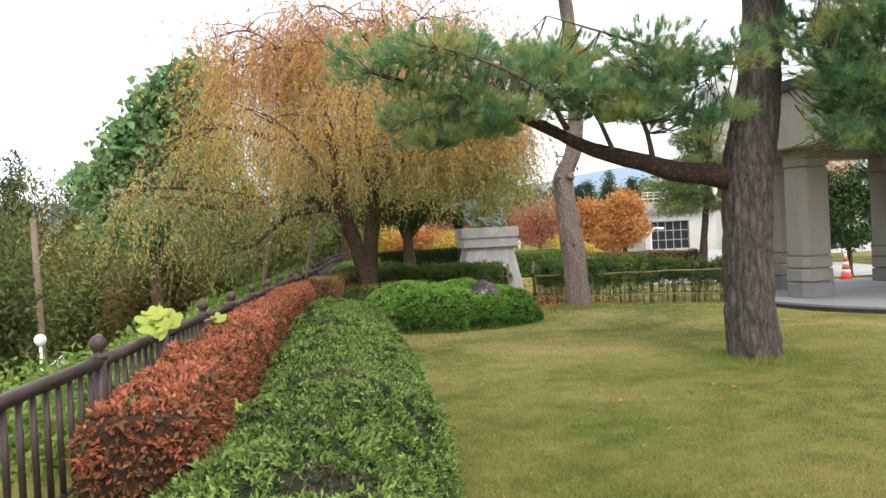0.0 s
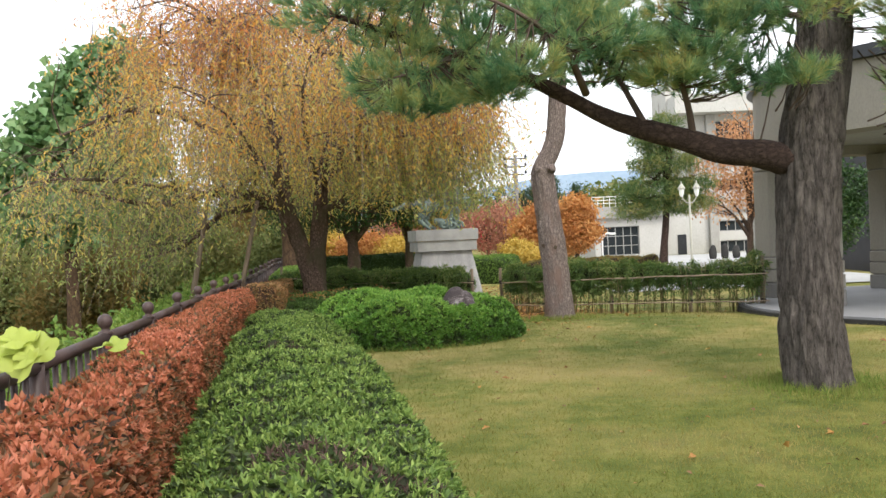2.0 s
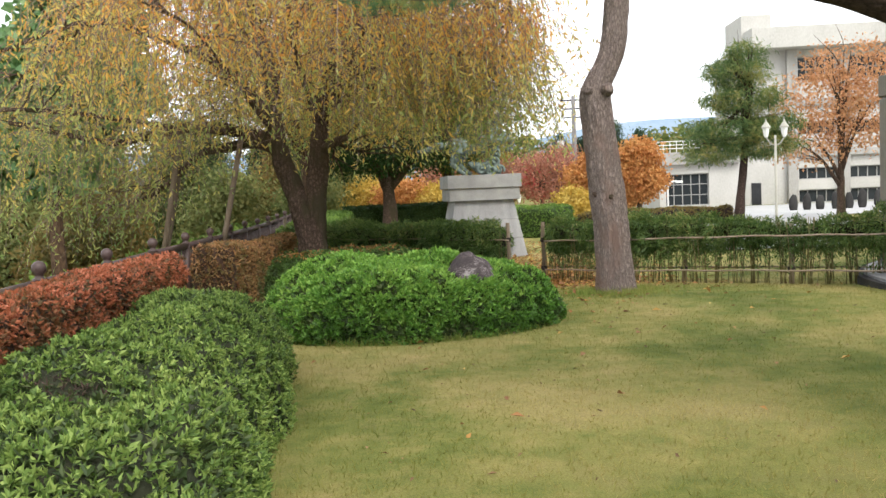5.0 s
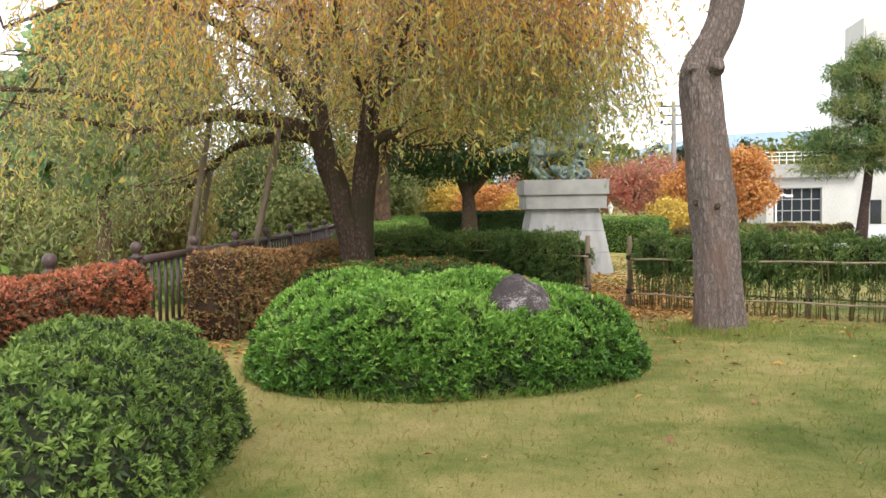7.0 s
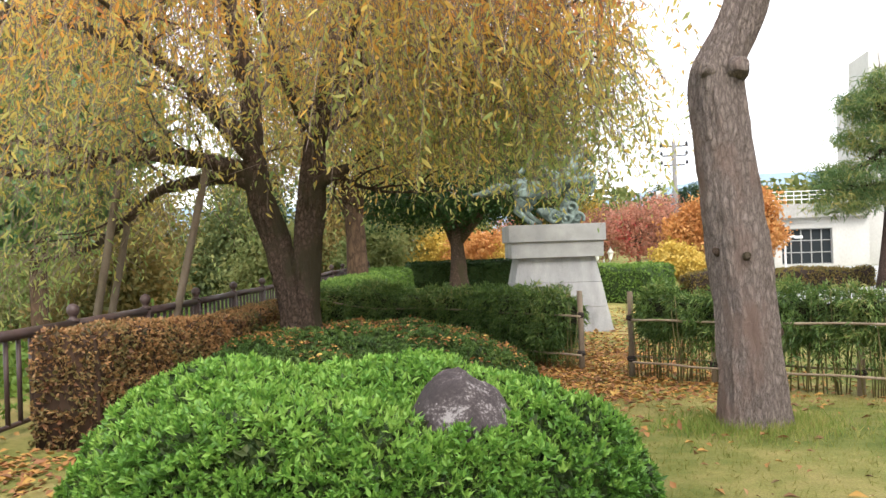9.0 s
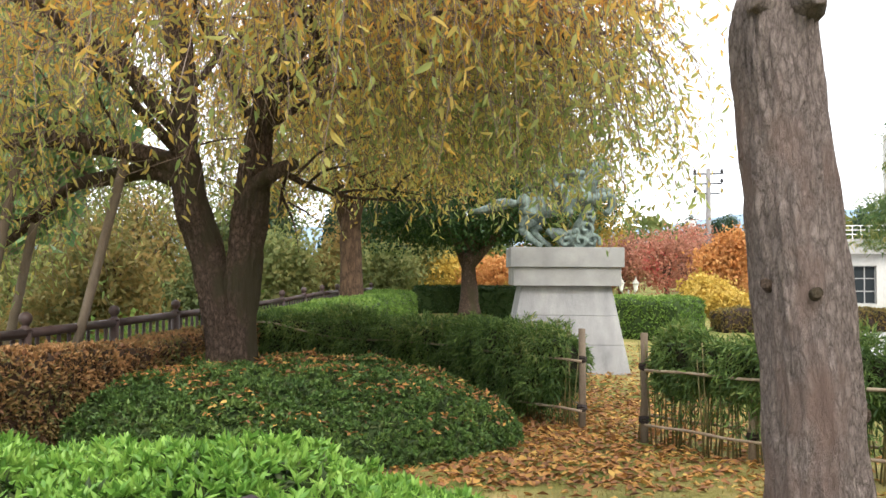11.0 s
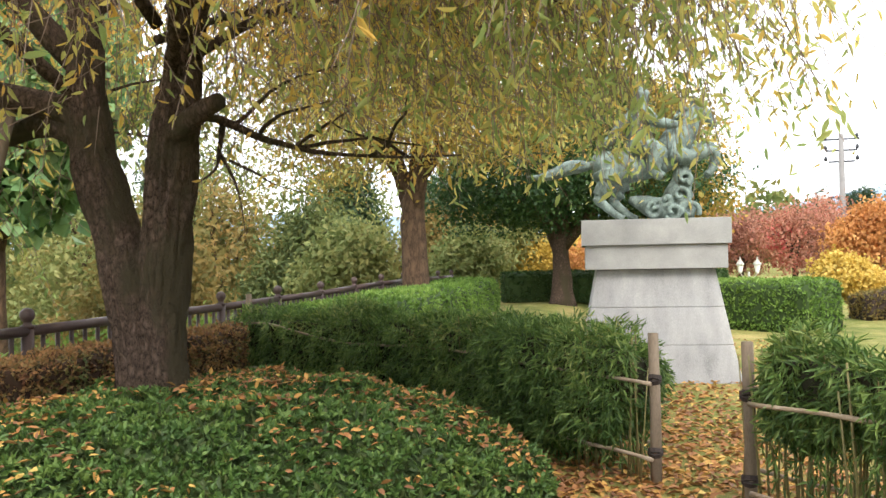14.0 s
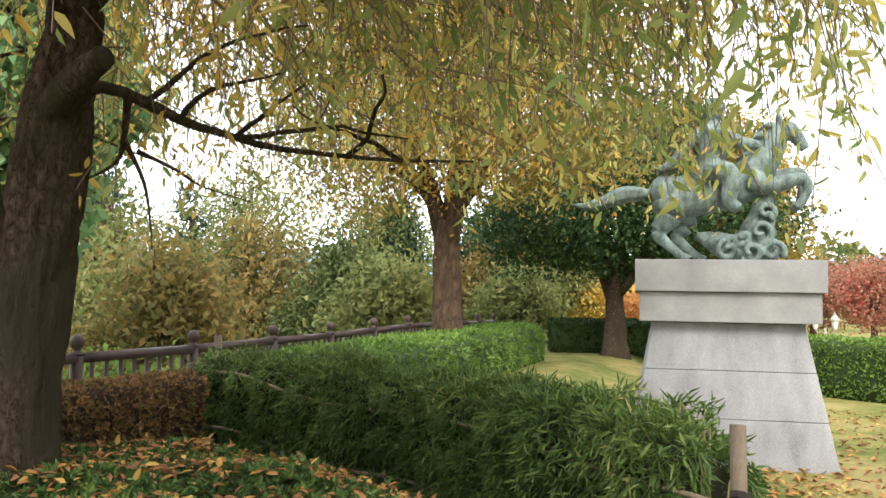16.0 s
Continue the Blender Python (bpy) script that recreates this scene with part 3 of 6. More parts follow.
# ---- hedges and bushes ----
def foliage(core, n, size, width, spread=0.035, lean=0.75, rosette=1, sub=None, up=0.25, cells=0.0, depth=0.05, gap=0.1):
    """Leaves standing off a clipped surface, in rosettes of several leaves; sub: rule that keeps or drops a place;
    cells: shoots gather into this many cushions a metre, proud by depth, with thin growth between them."""
    p, nr = scatter(core, n // rosette)
    above = nr[:, 2] > -0.6
    p, nr = p[above], nr[above]
    if sub is not None:
        keep = sub(p, nr)
        p, nr = p[keep], nr[keep]
    fan = np.zeros_like(p)
    if cells:
        height = np.empty(len(p))
        for i, q in enumerate(p):
            w = Vector((q * cells).tolist())
            w += Vector((noise.noise(w * 0.6), noise.noise(w * 0.6 + Vector((7, 0, 0))), 0)) * 0.7
            d, c = noise.voronoi(w)
            height[i] = 1 - min(1.0, d[0] * 1.25) ** 2
            fan[i] = w - c[0]
        keep = height > gap + 0.12 * rng.random(len(p))
        p, nr, fan, height = p[keep], nr[keep], fan[keep], height[keep]
        p = p + nr * (depth * (height - 0.4))[:, None]
    k = len(p)
    p = p + nr * (rng.random(k)[:, None] * spread - 0.012)
    tip = unit(nr + fan * 0.9 + rng.normal(size=(k, 3)) * 0.4 + np.array([0, 0, up]))
    P = np.repeat(p, rosette, axis=0)
    T = np.repeat(tip, rosette, axis=0)
    m = len(P)
    along = unit(T + rng.normal(size=(m, 3)) * lean)
    face = unit(T * 0.8 + rng.normal(size=(m, 3)) * 0.5)
    s = size * (0.6 + 0.7 * rng.random(m))
    return leaves_mesh("foliage", P, along, face, s, s * width)


def hedge_core(line, half, top, low=0.0, step=0.12, lump=0.05, seed=0.0, domed=False, square=False):
    """A clipped hedge body along a line; half and top are numbers or rules of the way along (0 to 1)."""
    n = max(4, int(sum(math.dist(a[:2], b[:2]) for a, b in zip(line, line[1:])) / step))
    pts = spline([(*p[:2], 0) for p in line], n)
    ring = []
    for k in range(13):
        u = k / 12
        if u < 0.3:
            ring.append((-1.0, u / 0.3 * 0.86))
        elif u > 0.7:
            ring.append((1.0, (1 - u) / 0.3 * 0.86))
        else:
            w = (u - 0.3) / 0.4
            ring.append((-math.cos(w * math.pi), 0.86 + 0.14 * math.sin(w * math.pi) ** 0.6))
    if square:
        ring = [(-1.0, 0.0), (-1.0, 0.3), (-1.0, 0.6), (-1.0, 0.85), (-0.97, 0.95), (-0.88, 0.99), (-0.45, 1.0), (0.0, 1.0), (0.45, 1.0), (0.88, 0.99), (0.97, 0.95), (1.0, 0.85), (1.0, 0.6), (1.0, 0.3), (1.0, 0.0)]
    if domed:
        ring = [(-math.cos(k / 16 * math.pi) * (1 - 0.04 * math.sin(k / 16 * math.pi)), math.sin(k / 16 * math.pi) ** 0.55) for k in range(17)]
    vs, fs = [], []
    for i, p in enumerate(pts):
        d = pts[min(i + 1, n - 1)] - pts[max(i - 1, 0)]
        d = d / np.linalg.norm(d)
        nx, ny = d[1], -d[0]
        u = i / (n - 1)
        h = half(u) if callable(half) else half
        tz = top(u) if callable(top) else top
        g = ground_z(p[0], p[1])
        lo = g + (low(u) if callable(low) else low)
        for a, b in ring:
            q = Vector((p[0] + nx * a * h, p[1] + ny * a * h, lo + (tz - lo) * b))
            e = lump * (noise.noise(Vector((q.x * 1.7 + seed, q.y * 1.7, q.z * 1.7))) + 0.5 * noise.noise(Vector((q.x * 5 + seed, q.y * 5, q.z * 5))))
            vs.append((q.x + nx * a * e, q.y + ny * a * e, q.z + (e if b > 0.8 else 0)))
    m = len(ring)
    for i in range(n - 1):
        for k in range(m - 1):
            fs.append((i * m + k, i * m + k + 1, (i + 1) * m + k + 1, (i + 1) * m + k))
        fs.append((i * m + m - 1, i * m, (i + 1) * m, (i + 1) * m + m - 1))
    for i0, rev in ((0, False), (n - 1, True)):
        f = [i0 * m + k for k in range(m)]
        fs.append(tuple(f[::-1] if not rev else f))
    me = mesh_from("core", vs, fs, True)
    bm = bmesh.new()
    bm.from_mesh(me)
    bmesh.ops.recalc_face_normals(bm, faces=bm.faces)
    bm.to_mesh(me)
    bm.free()
    return me


def dome_core(cx, cy, radius, top, power=3.2, low=0.0, lump=0.05, seed=0.0, rings=22, around=72):
    """A clipped mound: radius and top are rules of the angle and of the place."""
    vs, fs = [], []
    for j in range(rings + 1):
        rho = 1 - j / rings
        for k in range(around):
            w = 2 * math.pi * k / around
            r = radius(w)
            x, y = cx + math.cos(w) * r * math.sin(rho * math.pi / 2) ** 0.8, cy + math.sin(w) * r * math.sin(rho * math.pi / 2) ** 0.8
            q = math.hypot(x - cx, y - cy) / r
            g = ground_z(x, y)
            z = g + low + (top(x, y) - g - low) * max(0.0, 1 - q ** power) ** 0.5
            e = lump * (noise.noise(Vector((x * 1.6 + seed, y * 1.6, z))) + 0.5 * noise.noise(Vector((x * 5 + seed, y * 5, z * 5))))
            vs.append((x + math.cos(w) * e * q, y + math.sin(w) * e * q, z + e * (1 - q ** 4)))
    for j in range(rings):
        for k in range(around):
            k2 = (k + 1) % around
            fs.append((j * around + k, j * around + k2, (j + 1) * around + k2, (j + 1) * around + k))
    fs.append(tuple(rings * around + k for k in range(around)))
    return mesh_from("core", vs, fs, True)


def hedge(name, core, n, size, width, leaf, inner, label, category="hedge", deep=None, **more):
    p = core.vertices[0].co
    ob = thing(name, (p.x, p.y, ground_z(p.x, p.y)), label, category)
    leaves = foliage(core, n, size, width, **more)
    # dark body whose colour gives the shaded gaps behind the leaves
    part("shaded_inner_body", core, inner, ob)
    tagged(part("foliage", leaves, leaf, ob), kind="stuff")
    # deep leaves take a darker colour in place of shade
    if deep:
        tagged(part("shaded_foliage", foliage(core, n // 4, size * 1.35, width, spread=0.035, lean=1.1, rosette=3), deep, ob, "leaves deep inside the hedge, coloured dark for the shade there"), kind="stuff")
    return ob


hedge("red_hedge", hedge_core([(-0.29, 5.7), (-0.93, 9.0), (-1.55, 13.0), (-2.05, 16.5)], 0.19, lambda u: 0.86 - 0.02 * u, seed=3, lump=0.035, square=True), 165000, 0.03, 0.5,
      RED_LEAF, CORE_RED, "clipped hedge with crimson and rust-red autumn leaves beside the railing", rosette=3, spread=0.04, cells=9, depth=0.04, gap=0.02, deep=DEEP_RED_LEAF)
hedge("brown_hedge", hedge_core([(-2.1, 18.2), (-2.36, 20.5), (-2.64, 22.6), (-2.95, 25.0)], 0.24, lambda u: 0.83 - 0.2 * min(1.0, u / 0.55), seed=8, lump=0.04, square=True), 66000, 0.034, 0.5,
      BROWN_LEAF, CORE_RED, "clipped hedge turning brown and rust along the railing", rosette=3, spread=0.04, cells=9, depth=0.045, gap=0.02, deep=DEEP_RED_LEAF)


def azalea_bare(p, nr):
    """Thin and bare patches on top of the bed."""
    k = np.full(len(p), 9.0)
    for cx, cy, rx, ry in ((0.36, 7.5, 0.24, 0.13), (0.1, 7.8, 0.2, 0.12), (-0.3, 9.3, 0.15, 0.1), (0.5, 5.5, 0.13, 0.2), (0.25, 6.3, 0.12, 0.1), (-0.62, 11.6, 0.14, 0.1)):
        k = np.minimum(k, np.hypot((p[:, 0] - cx) / rx, (p[:, 1] - cy) / ry))
    rough = np.array([noise.noise(Vector((x * 5, y * 5, 4.0))) + 0.6 * noise.noise(Vector((x * 14, y * 14, 1.0))) for x, y, z in p])
    return (k + 0.6 * rough + 0.25 * rng.normal(size=len(p)) > 1.0) | (nr[:, 2] < 0.5)


AZ_LINE = [(0.3, 2.6), (0.24, 5.5), (0.05, 8.0), (-0.36, 10.6), (-0.8, 13.0), (-1.28, 15.45)]
az_core = hedge_core(AZ_LINE, lambda u: 0.04 + 0.62 * math.sqrt(max(0.0, 1 - max(0, (u - 0.93) / 0.07) ** 2)), lambda u: 0.1 + (0.52 + 0.02 * math.sin(9 * u)) * math.sqrt(max(0.0, 1 - max(0, (u - 0.94) / 0.062) ** 2.5)), step=0.07, seed=21, lump=0.12, domed=True)
azalea = hedge("azalea_bed", az_core, 270000, 0.035, 0.36, AZALEA_LEAF, CORE_AZALEA,
               "long low bed of clipped green azalea with thin bare brown patches", "shrub bed", rosette=5, spread=0.035, sub=azalea_bare, lean=0.85, cells=7, depth=0.08, gap=0.05, deep=DEEP_LEAF)
tagged(part("bare_twig_growth", foliage(az_core, 150000, 0.045, 0.12, spread=0.05, rosette=4, sub=lambda p, nr: ~azalea_bare(p, nr)), DARK_TWIG, azalea, "bare brown twigs"), kind="stuff")


def bush_radius(w):
    return 1.0 / math.sqrt((math.cos(w) / 1.5) ** 2 + (math.sin(w) / 1.2) ** 2) * (1 + 0.03 * math.sin(3 * w + 1))


bush_core = dome_core(0.28, 17.03, bush_radius, lambda x, y: 0.6 + 0.05 * noise.noise(Vector((x * 1.5, y * 1.5, 2))) - 0.19 * math.exp(-((x - 1.0) ** 2 + (y - 16.15) ** 2) / 0.3), 5.5, lump=0.12, seed=5)
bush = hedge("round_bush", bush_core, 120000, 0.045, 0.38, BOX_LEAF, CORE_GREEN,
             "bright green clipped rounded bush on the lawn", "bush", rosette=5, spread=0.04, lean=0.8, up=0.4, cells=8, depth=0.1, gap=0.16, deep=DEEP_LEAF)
tagged(part("new_growth", foliage(bush_core, 26000, 0.052, 0.3, spread=0.07, lean=0.55, rosette=6, up=1.2, sub=lambda p, nr: (nr[:, 2] > 0.45) & (rng.random(len(p)) < 0.75)), SHOOT_LEAF, bush, "pale green new shoots on top"), kind="stuff")


def bed_radius(w):
    return 1.0 / math.sqrt((math.cos(w) / 2.3) ** 2 + (math.sin(w) / 1.92) ** 2) * (1 + 0.03 * math.sin(2 * w))


bed_core = dome_core(-1.4, 22.1, bed_radius, lambda x, y: 0.41 - 0.035 * (x + 1.4) ** 2, 4.2, seed=9, lump=0.11)
hedge("cherry_bed", bed_core, 100000, 0.043, 0.42, BED_LEAF, CORE_GREEN,
      "low dark green mound of clipped shrubs under the cherry tree", "shrub bed", rosette=5, spread=0.035, lean=0.85, cells=7, depth=0.1, gap=0.15, deep=DEEP_LEAF)


# ---- boulder in the bush ----
def build_boulder():
    bm = bmesh.new()
    bmesh.ops.create_icosphere(bm, subdivisions=5, radius=1.0)
    for v in bm.verts:
        c = v.co.copy()
        lump = 0.12 * noise.noise(c * 1.1 + Vector((3, 1, 7))) + 0.05 * noise.noise(c * 3.2) + 0.02 * noise.noise(c * 9)
        taper = 1 - 0.5 * max(0, c.z) ** 1.3
        v.co = Vector((c.x * 0.4 * taper, c.y * 0.3 * taper, c.z * 0.54)) * (1 + lump)
        v.co += Vector((0.99 - 0.04 * max(0, c.z), 16.62, 0.22))
    tagged(part("boulder", bm, BOULDER, smooth=True), "dark grey-brown boulder with pale lichen, standing in the clipped bush", "boulder")


build_boulder()


# ---- railing ----
def build_railing():
    ys = [1.6, 4.85] + [8.13 + 1.64 * k for k in range(0, 20)]
    rail = thing("railing", (fence_x(8.13), 8.13, 0), "dark brown painted iron railing with ball-topped posts", "railing")
    pv, pf = sweep([(0, 0, 0.0), (0, 0, 0.82)], [0.05, 0.05], 16)
    prof = [(0.0, 0.055), (0.025, 0.055), (0.03, 0.036), (0.05, 0.03), (0.062, 0.04), (0.082, 0.053), (0.108, 0.057), (0.134, 0.051), (0.155, 0.033), (0.165, 0.004)]
    bv, bf = sweep([(0, 0, 0.8 + h) for h, r in prof], [r for h, r in prof], 18)
    post_me = mesh_from("post", pv, pf, True)
    ball_me = mesh_from("finial", bv, bf, True)
    sv, sf = sweep([(0, 0, 0.08), (0, 0, 0.76)], [0.019, 0.019], 8)
    bar_me = mesh_from("baluster", sv, sf, True)
    for me in (post_me, ball_me, bar_me):
        me.materials.append(IRON)
    base = rail.location
    for i, y in enumerate(ys):
        x = fence_x(y)
        z = ground_z(x, y)
        post = new("post", post_me)
        post.parent = rail
        post.location = Vector((x, y, z)) - base
        fin = new("finial", ball_me)
        fin.parent = post
        if i + 1 < len(ys):
            y2 = ys[i + 1]
            x2, z2 = fence_x(y2), ground_z(fence_x(y2), y2)
            part("handrail", tube_mesh("handrail", [(x, y, z + 0.78), (x2, y2, z2 + 0.78)], [0.043, 0.043], 14), IRON, rail)
            part("bottom_rail", tube_mesh("bottom_rail", [(x, y, z + 0.09), (x2, y2, z2 + 0.09)], [0.02, 0.02], 6), IRON, rail)
            count = round((y2 - y) / 0.182)
            for k in range(1, count):
                u = k / count
                bar = new("baluster", bar_me)
                bar.parent = rail
                bar.location = Vector((x + (x2 - x) * u, y + (y2 - y) * u, z + (z2 - z) * u)) - base


build_railing()


# ---- bamboo fences with living bamboo ----
def bamboo_hedge(name, line, top, bare_from, label, cane_step=0.045, leaf_count=26000, post_at=(0.0, 1.0), thick=0.2, rail_gap=0.2):
    """Canes, rails and posts with a clipped leafy top; bare_from: height where leaves begin."""
    a = line[0]
    ob = thing(name, (a[0], a[1], ground_z(*a[:2])), label, "bamboo hedge")
    rail_line = line
    length = sum(math.dist(p[:2], q[:2]) for p, q in zip(line, line[1:]))
    n = int(length / cane_step)
    pts = spline([(*p[:2], 0) for p in line], n)
    pieces = []
    r = random.Random(len(name) * 7 + n)
    for i, p in enumerate(pts):
        x, y = p[0] + r.uniform(-0.1, 0.1), p[1] + r.uniform(-0.1, 0.1)
        if r.random() < 0.12:
            continue
        g = ground_z(x, y)
        t = top + r.uniform(-0.25, 0.0)
        lx, ly = r.uniform(-0.09, 0.09), r.uniform(-0.06, 0.06)
        rad = r.uniform(0.0045, 0.008)
        pieces.append(sweep([(x, y, g), (x + lx * 0.5, y + ly * 0.5, (g + t) / 2), (x + lx, y + ly, t)], [rad, rad, rad * 0.7], 5))
    v, f = joined(pieces)
    tagged(part("cane", mesh_from("cane", v, f, True), CANE, ob, "thin living bamboo canes"), kind="stuff")
    a, b = np.array(line[0][:2]), np.array(line[1][:2])
    inset = a + (b - a) / np.linalg.norm(b - a) * 0.16
    line = [tuple(inset), *line[1:]]
    core = hedge_core(line, thick * 0.8, top - 0.05, bare_from, lump=0.1, seed=len(name))
    p, nr = scatter(core, leaf_count)
    k = len(p)
    tuft = np.array([noise.noise(Vector((q * 5.5).tolist())) for q in p])
    p = p + nr * (rng.random(k) * 0.1 - 0.06 + 0.16 * tuft)[:, None]
    low = rng.random(k) < 0.3
    p[low, 2] -= rng.random(low.sum()) ** 2 * 0.36
    along = unit(nr * 0.7 + rng.normal(size=(k, 3)) * 0.6 + np.array([0, 0, -0.6]))
    topward = nr[:, 2] > 0.5
    along[topward] = unit(along[topward] + np.array([0, 0, 0.55]))
    face = unit(nr + rng.normal(size=(k, 3)) * 0.5)
    s = 0.078 * (0.5 + 0.8 * rng.random(k))
    leaves = leaves_mesh("foliage", p, along, face, s, s * 0.17)
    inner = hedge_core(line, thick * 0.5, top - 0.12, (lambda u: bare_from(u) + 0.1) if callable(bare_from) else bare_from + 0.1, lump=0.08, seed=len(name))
    # solid dark core, painted as the shade inside the bamboo
    part("shaded_inner_body", inner, CORE, ob)
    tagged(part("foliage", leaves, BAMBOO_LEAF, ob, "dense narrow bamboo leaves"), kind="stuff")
    fine = spline([(*p[:2], 0) for p in rail_line], 40)
    for h in (0.2, 0.66):
        for off in (-rail_gap, rail_gap):
            rail = [(q[0], q[1] + off, ground_z(q[0], q[1]) + h + 0.005 * math.sin(i * 0.9 + off * 30)) for i, q in enumerate(fine)]
            part("bamboo_rail", tube_mesh("bamboo_rail", rail, [0.012 + 0.002 * (i % 5 == 0) for i in range(40)], 7), BAMBOO, ob)
    m = max(2, int(length / 1.25))
    spots = sorted(set([0, 39] + [int(39 * j / m) for j in range(m + 1)]))
    for j in spots:
        q = fine[j]
        g = ground_z(q[0], q[1])
        end = j in (0, 39)
        part("post", tube_mesh("post", [(q[0], q[1], g - 0.05), (q[0] + 0.005, q[1], g + 0.45), (q[0], q[1], g + (0.95 if end else 0.8))], [0.036, 0.034, 0.033], 10, 0.08), GREY_POLE if end else BAMBOO, ob)
        for h in (0.2, 0.66):
            bm = bmesh.new()
            for tilt in (-0.5, 0.5):
                bmesh.ops.create_cone(bm, cap_ends=True, segments=10, radius1=0.05, radius2=0.05, depth=0.028, matrix=Matrix.Translation((q[0], q[1], g + h)) @ Matrix.Rotation(tilt, 4, "X"))
            part("binding", bm, ROPE, ob, "dark rope binding")
    return ob


bamboo_hedge("bamboo_hedge", [(1.46, 23.12), (0.6, 23.9), (-0.45, 24.9), (-1.7, 25.35), (-3.0, 25.6)], 0.79, lambda u: 0.12 + 0.3 * max(0.0, 1 - u * 4.5), "clipped living bamboo hedge tied to bamboo rails beside the gap", leaf_count=70000, thick=0.27, rail_gap=0.22)
bamboo_hedge("bamboo_hedge", [(2.02, 22.5), (3.2, 21.35), (4.8, 20.1), (6.25, 19.4)], 0.86, 0.54, "bamboo hedge with bare canes below a clipped leafy top", cane_step=0.026, leaf_count=40000, thick=0.16, rail_gap=0.27)


# ---- trees ----
def limb(start, way, length, r0, r1, droop=0.0, n=7, jitter=0.12, rnd=random):
    """Points and radii of a bending limb."""
    p, d = Vector(start), Vector(way).normalized()
    pts, rad = [p.copy()], [r0]
    for i in range(n):
        d = (d + Vector((rnd.uniform(-jitter, jitter), rnd.uniform(-jitter, jitter), rnd.uniform(-jitter, jitter) - droop / n))).normalized()
        p = p + d * (length / n)
        pts.append(p.copy())
        rad.append(r0 + (r1 - r0) * (i + 1) / n)
    return pts, rad


def crown_leaves(blobs, n, size, width, clump=0.35, per=14, flat=0.6, hollow=0.55):
    """Clumps of leaves through uneven ellipsoids (x, y, z, rx, ry, rz), thicker toward the outside."""
    blobs = np.array(blobs, float)
    vol = (blobs[:, 3] * blobs[:, 4] * blobs[:, 5]) ** 0.8
    k = rng.choice(len(blobs), n // per, p=vol / vol.sum())
    d = unit(rng.normal(size=(len(k), 3)))
    rad = hollow + (1 - hollow) * rng.random(len(k)) ** 0.6
    wob = np.array([1 + 0.28 * noise.noise(Vector(q * 2.3) + Vector((b * 3.7, 0, 0))) for q, b in zip(d, k)])
    c = blobs[k, :3] + d * blobs[k, 3:] * (rad * wob)[:, None]
    P = np.repeat(c, per, axis=0) + rng.normal(size=(len(k) * per, 3)) * clump * np.array([1, 1, flat])
    m = len(P)
    along = unit(rng.normal(size=(m, 3)) + np.array([0, 0, -0.5]))
    face = unit(np.repeat(d, per, axis=0) * 0.6 + rng.normal(size=(m, 3)) + np.array([0, 0, 0.6]))
    s = size * (0.6 + 0.8 * rng.random(m))
    return leaves_mesh("crown", P, along, face, s, s * width)


def tree(name, base, trunk_h, r, blobs, n, size, width, leaf, wood, label, limbs=6, lean=(0, 0), clump=0.35, category="tree", group="", flat=0.6, seed=1):
    """A tapered trunk, limbs toward the crown's masses, and a ragged crown."""
    rnd = random.Random(seed)
    ob = thing(name, base, label, category, group)
    x, y, z = base
    pts, rad = [], []
    for i in range(9):
        u = i / 8
        pts.append((x + lean[0] * u + 0.05 * r * rnd.uniform(-1, 1), y + lean[1] * u, z - 0.1 + (trunk_h + 0.1) * u))
        rad.append(r * (1.35 - 0.35 * min(1, u * 5)) * (1 - 0.35 * u))
    pieces = [sweep(pts, rad, 12, 0.12, True, seed)]
    top = Vector(pts[-1])
    for i in range(limbs):
        b = blobs[i % len(blobs)]
        goal = Vector((b[0] + rnd.uniform(-0.5, 0.5) * b[3], b[1] + rnd.uniform(-0.5, 0.5) * b[4], b[2] + rnd.uniform(-0.1, 0.5) * b[5]))
        s = Vector(pts[rnd.choice((5, 6, 7, 8))])
        mid = (s + goal) / 2 + Vector((0, 0, 0.12 * (goal - s).length))
        line = spline([s, mid, goal], 8)
        pieces.append(sweep(line, [r * 0.5 * (1 - 0.8 * j / 7) for j in range(8)], 6, 0.1, True, seed + i))
        for j in range(3):
            q = Vector(line[rnd.choice((3, 4, 5, 6))])
            lp, lr = limb(q, (goal - s) + Vector((rnd.uniform(-1, 1), rnd.uniform(-1, 1), rnd.uniform(-0.2, 1))) * (goal - s).length * 0.7, (goal - s).length * 0.5, r * 0.18, r * 0.03, 0.2, 5, 0.2, rnd)
            pieces.append(sweep(lp, lr, 5))
    v, f = joined(pieces)
    part("trunk", mesh_from("trunk", v, f, True), wood, ob)
    tagged(part("crown", crown_leaves(blobs, n, size, width, clump, flat=flat), leaf, ob), kind="stuff")
    return ob


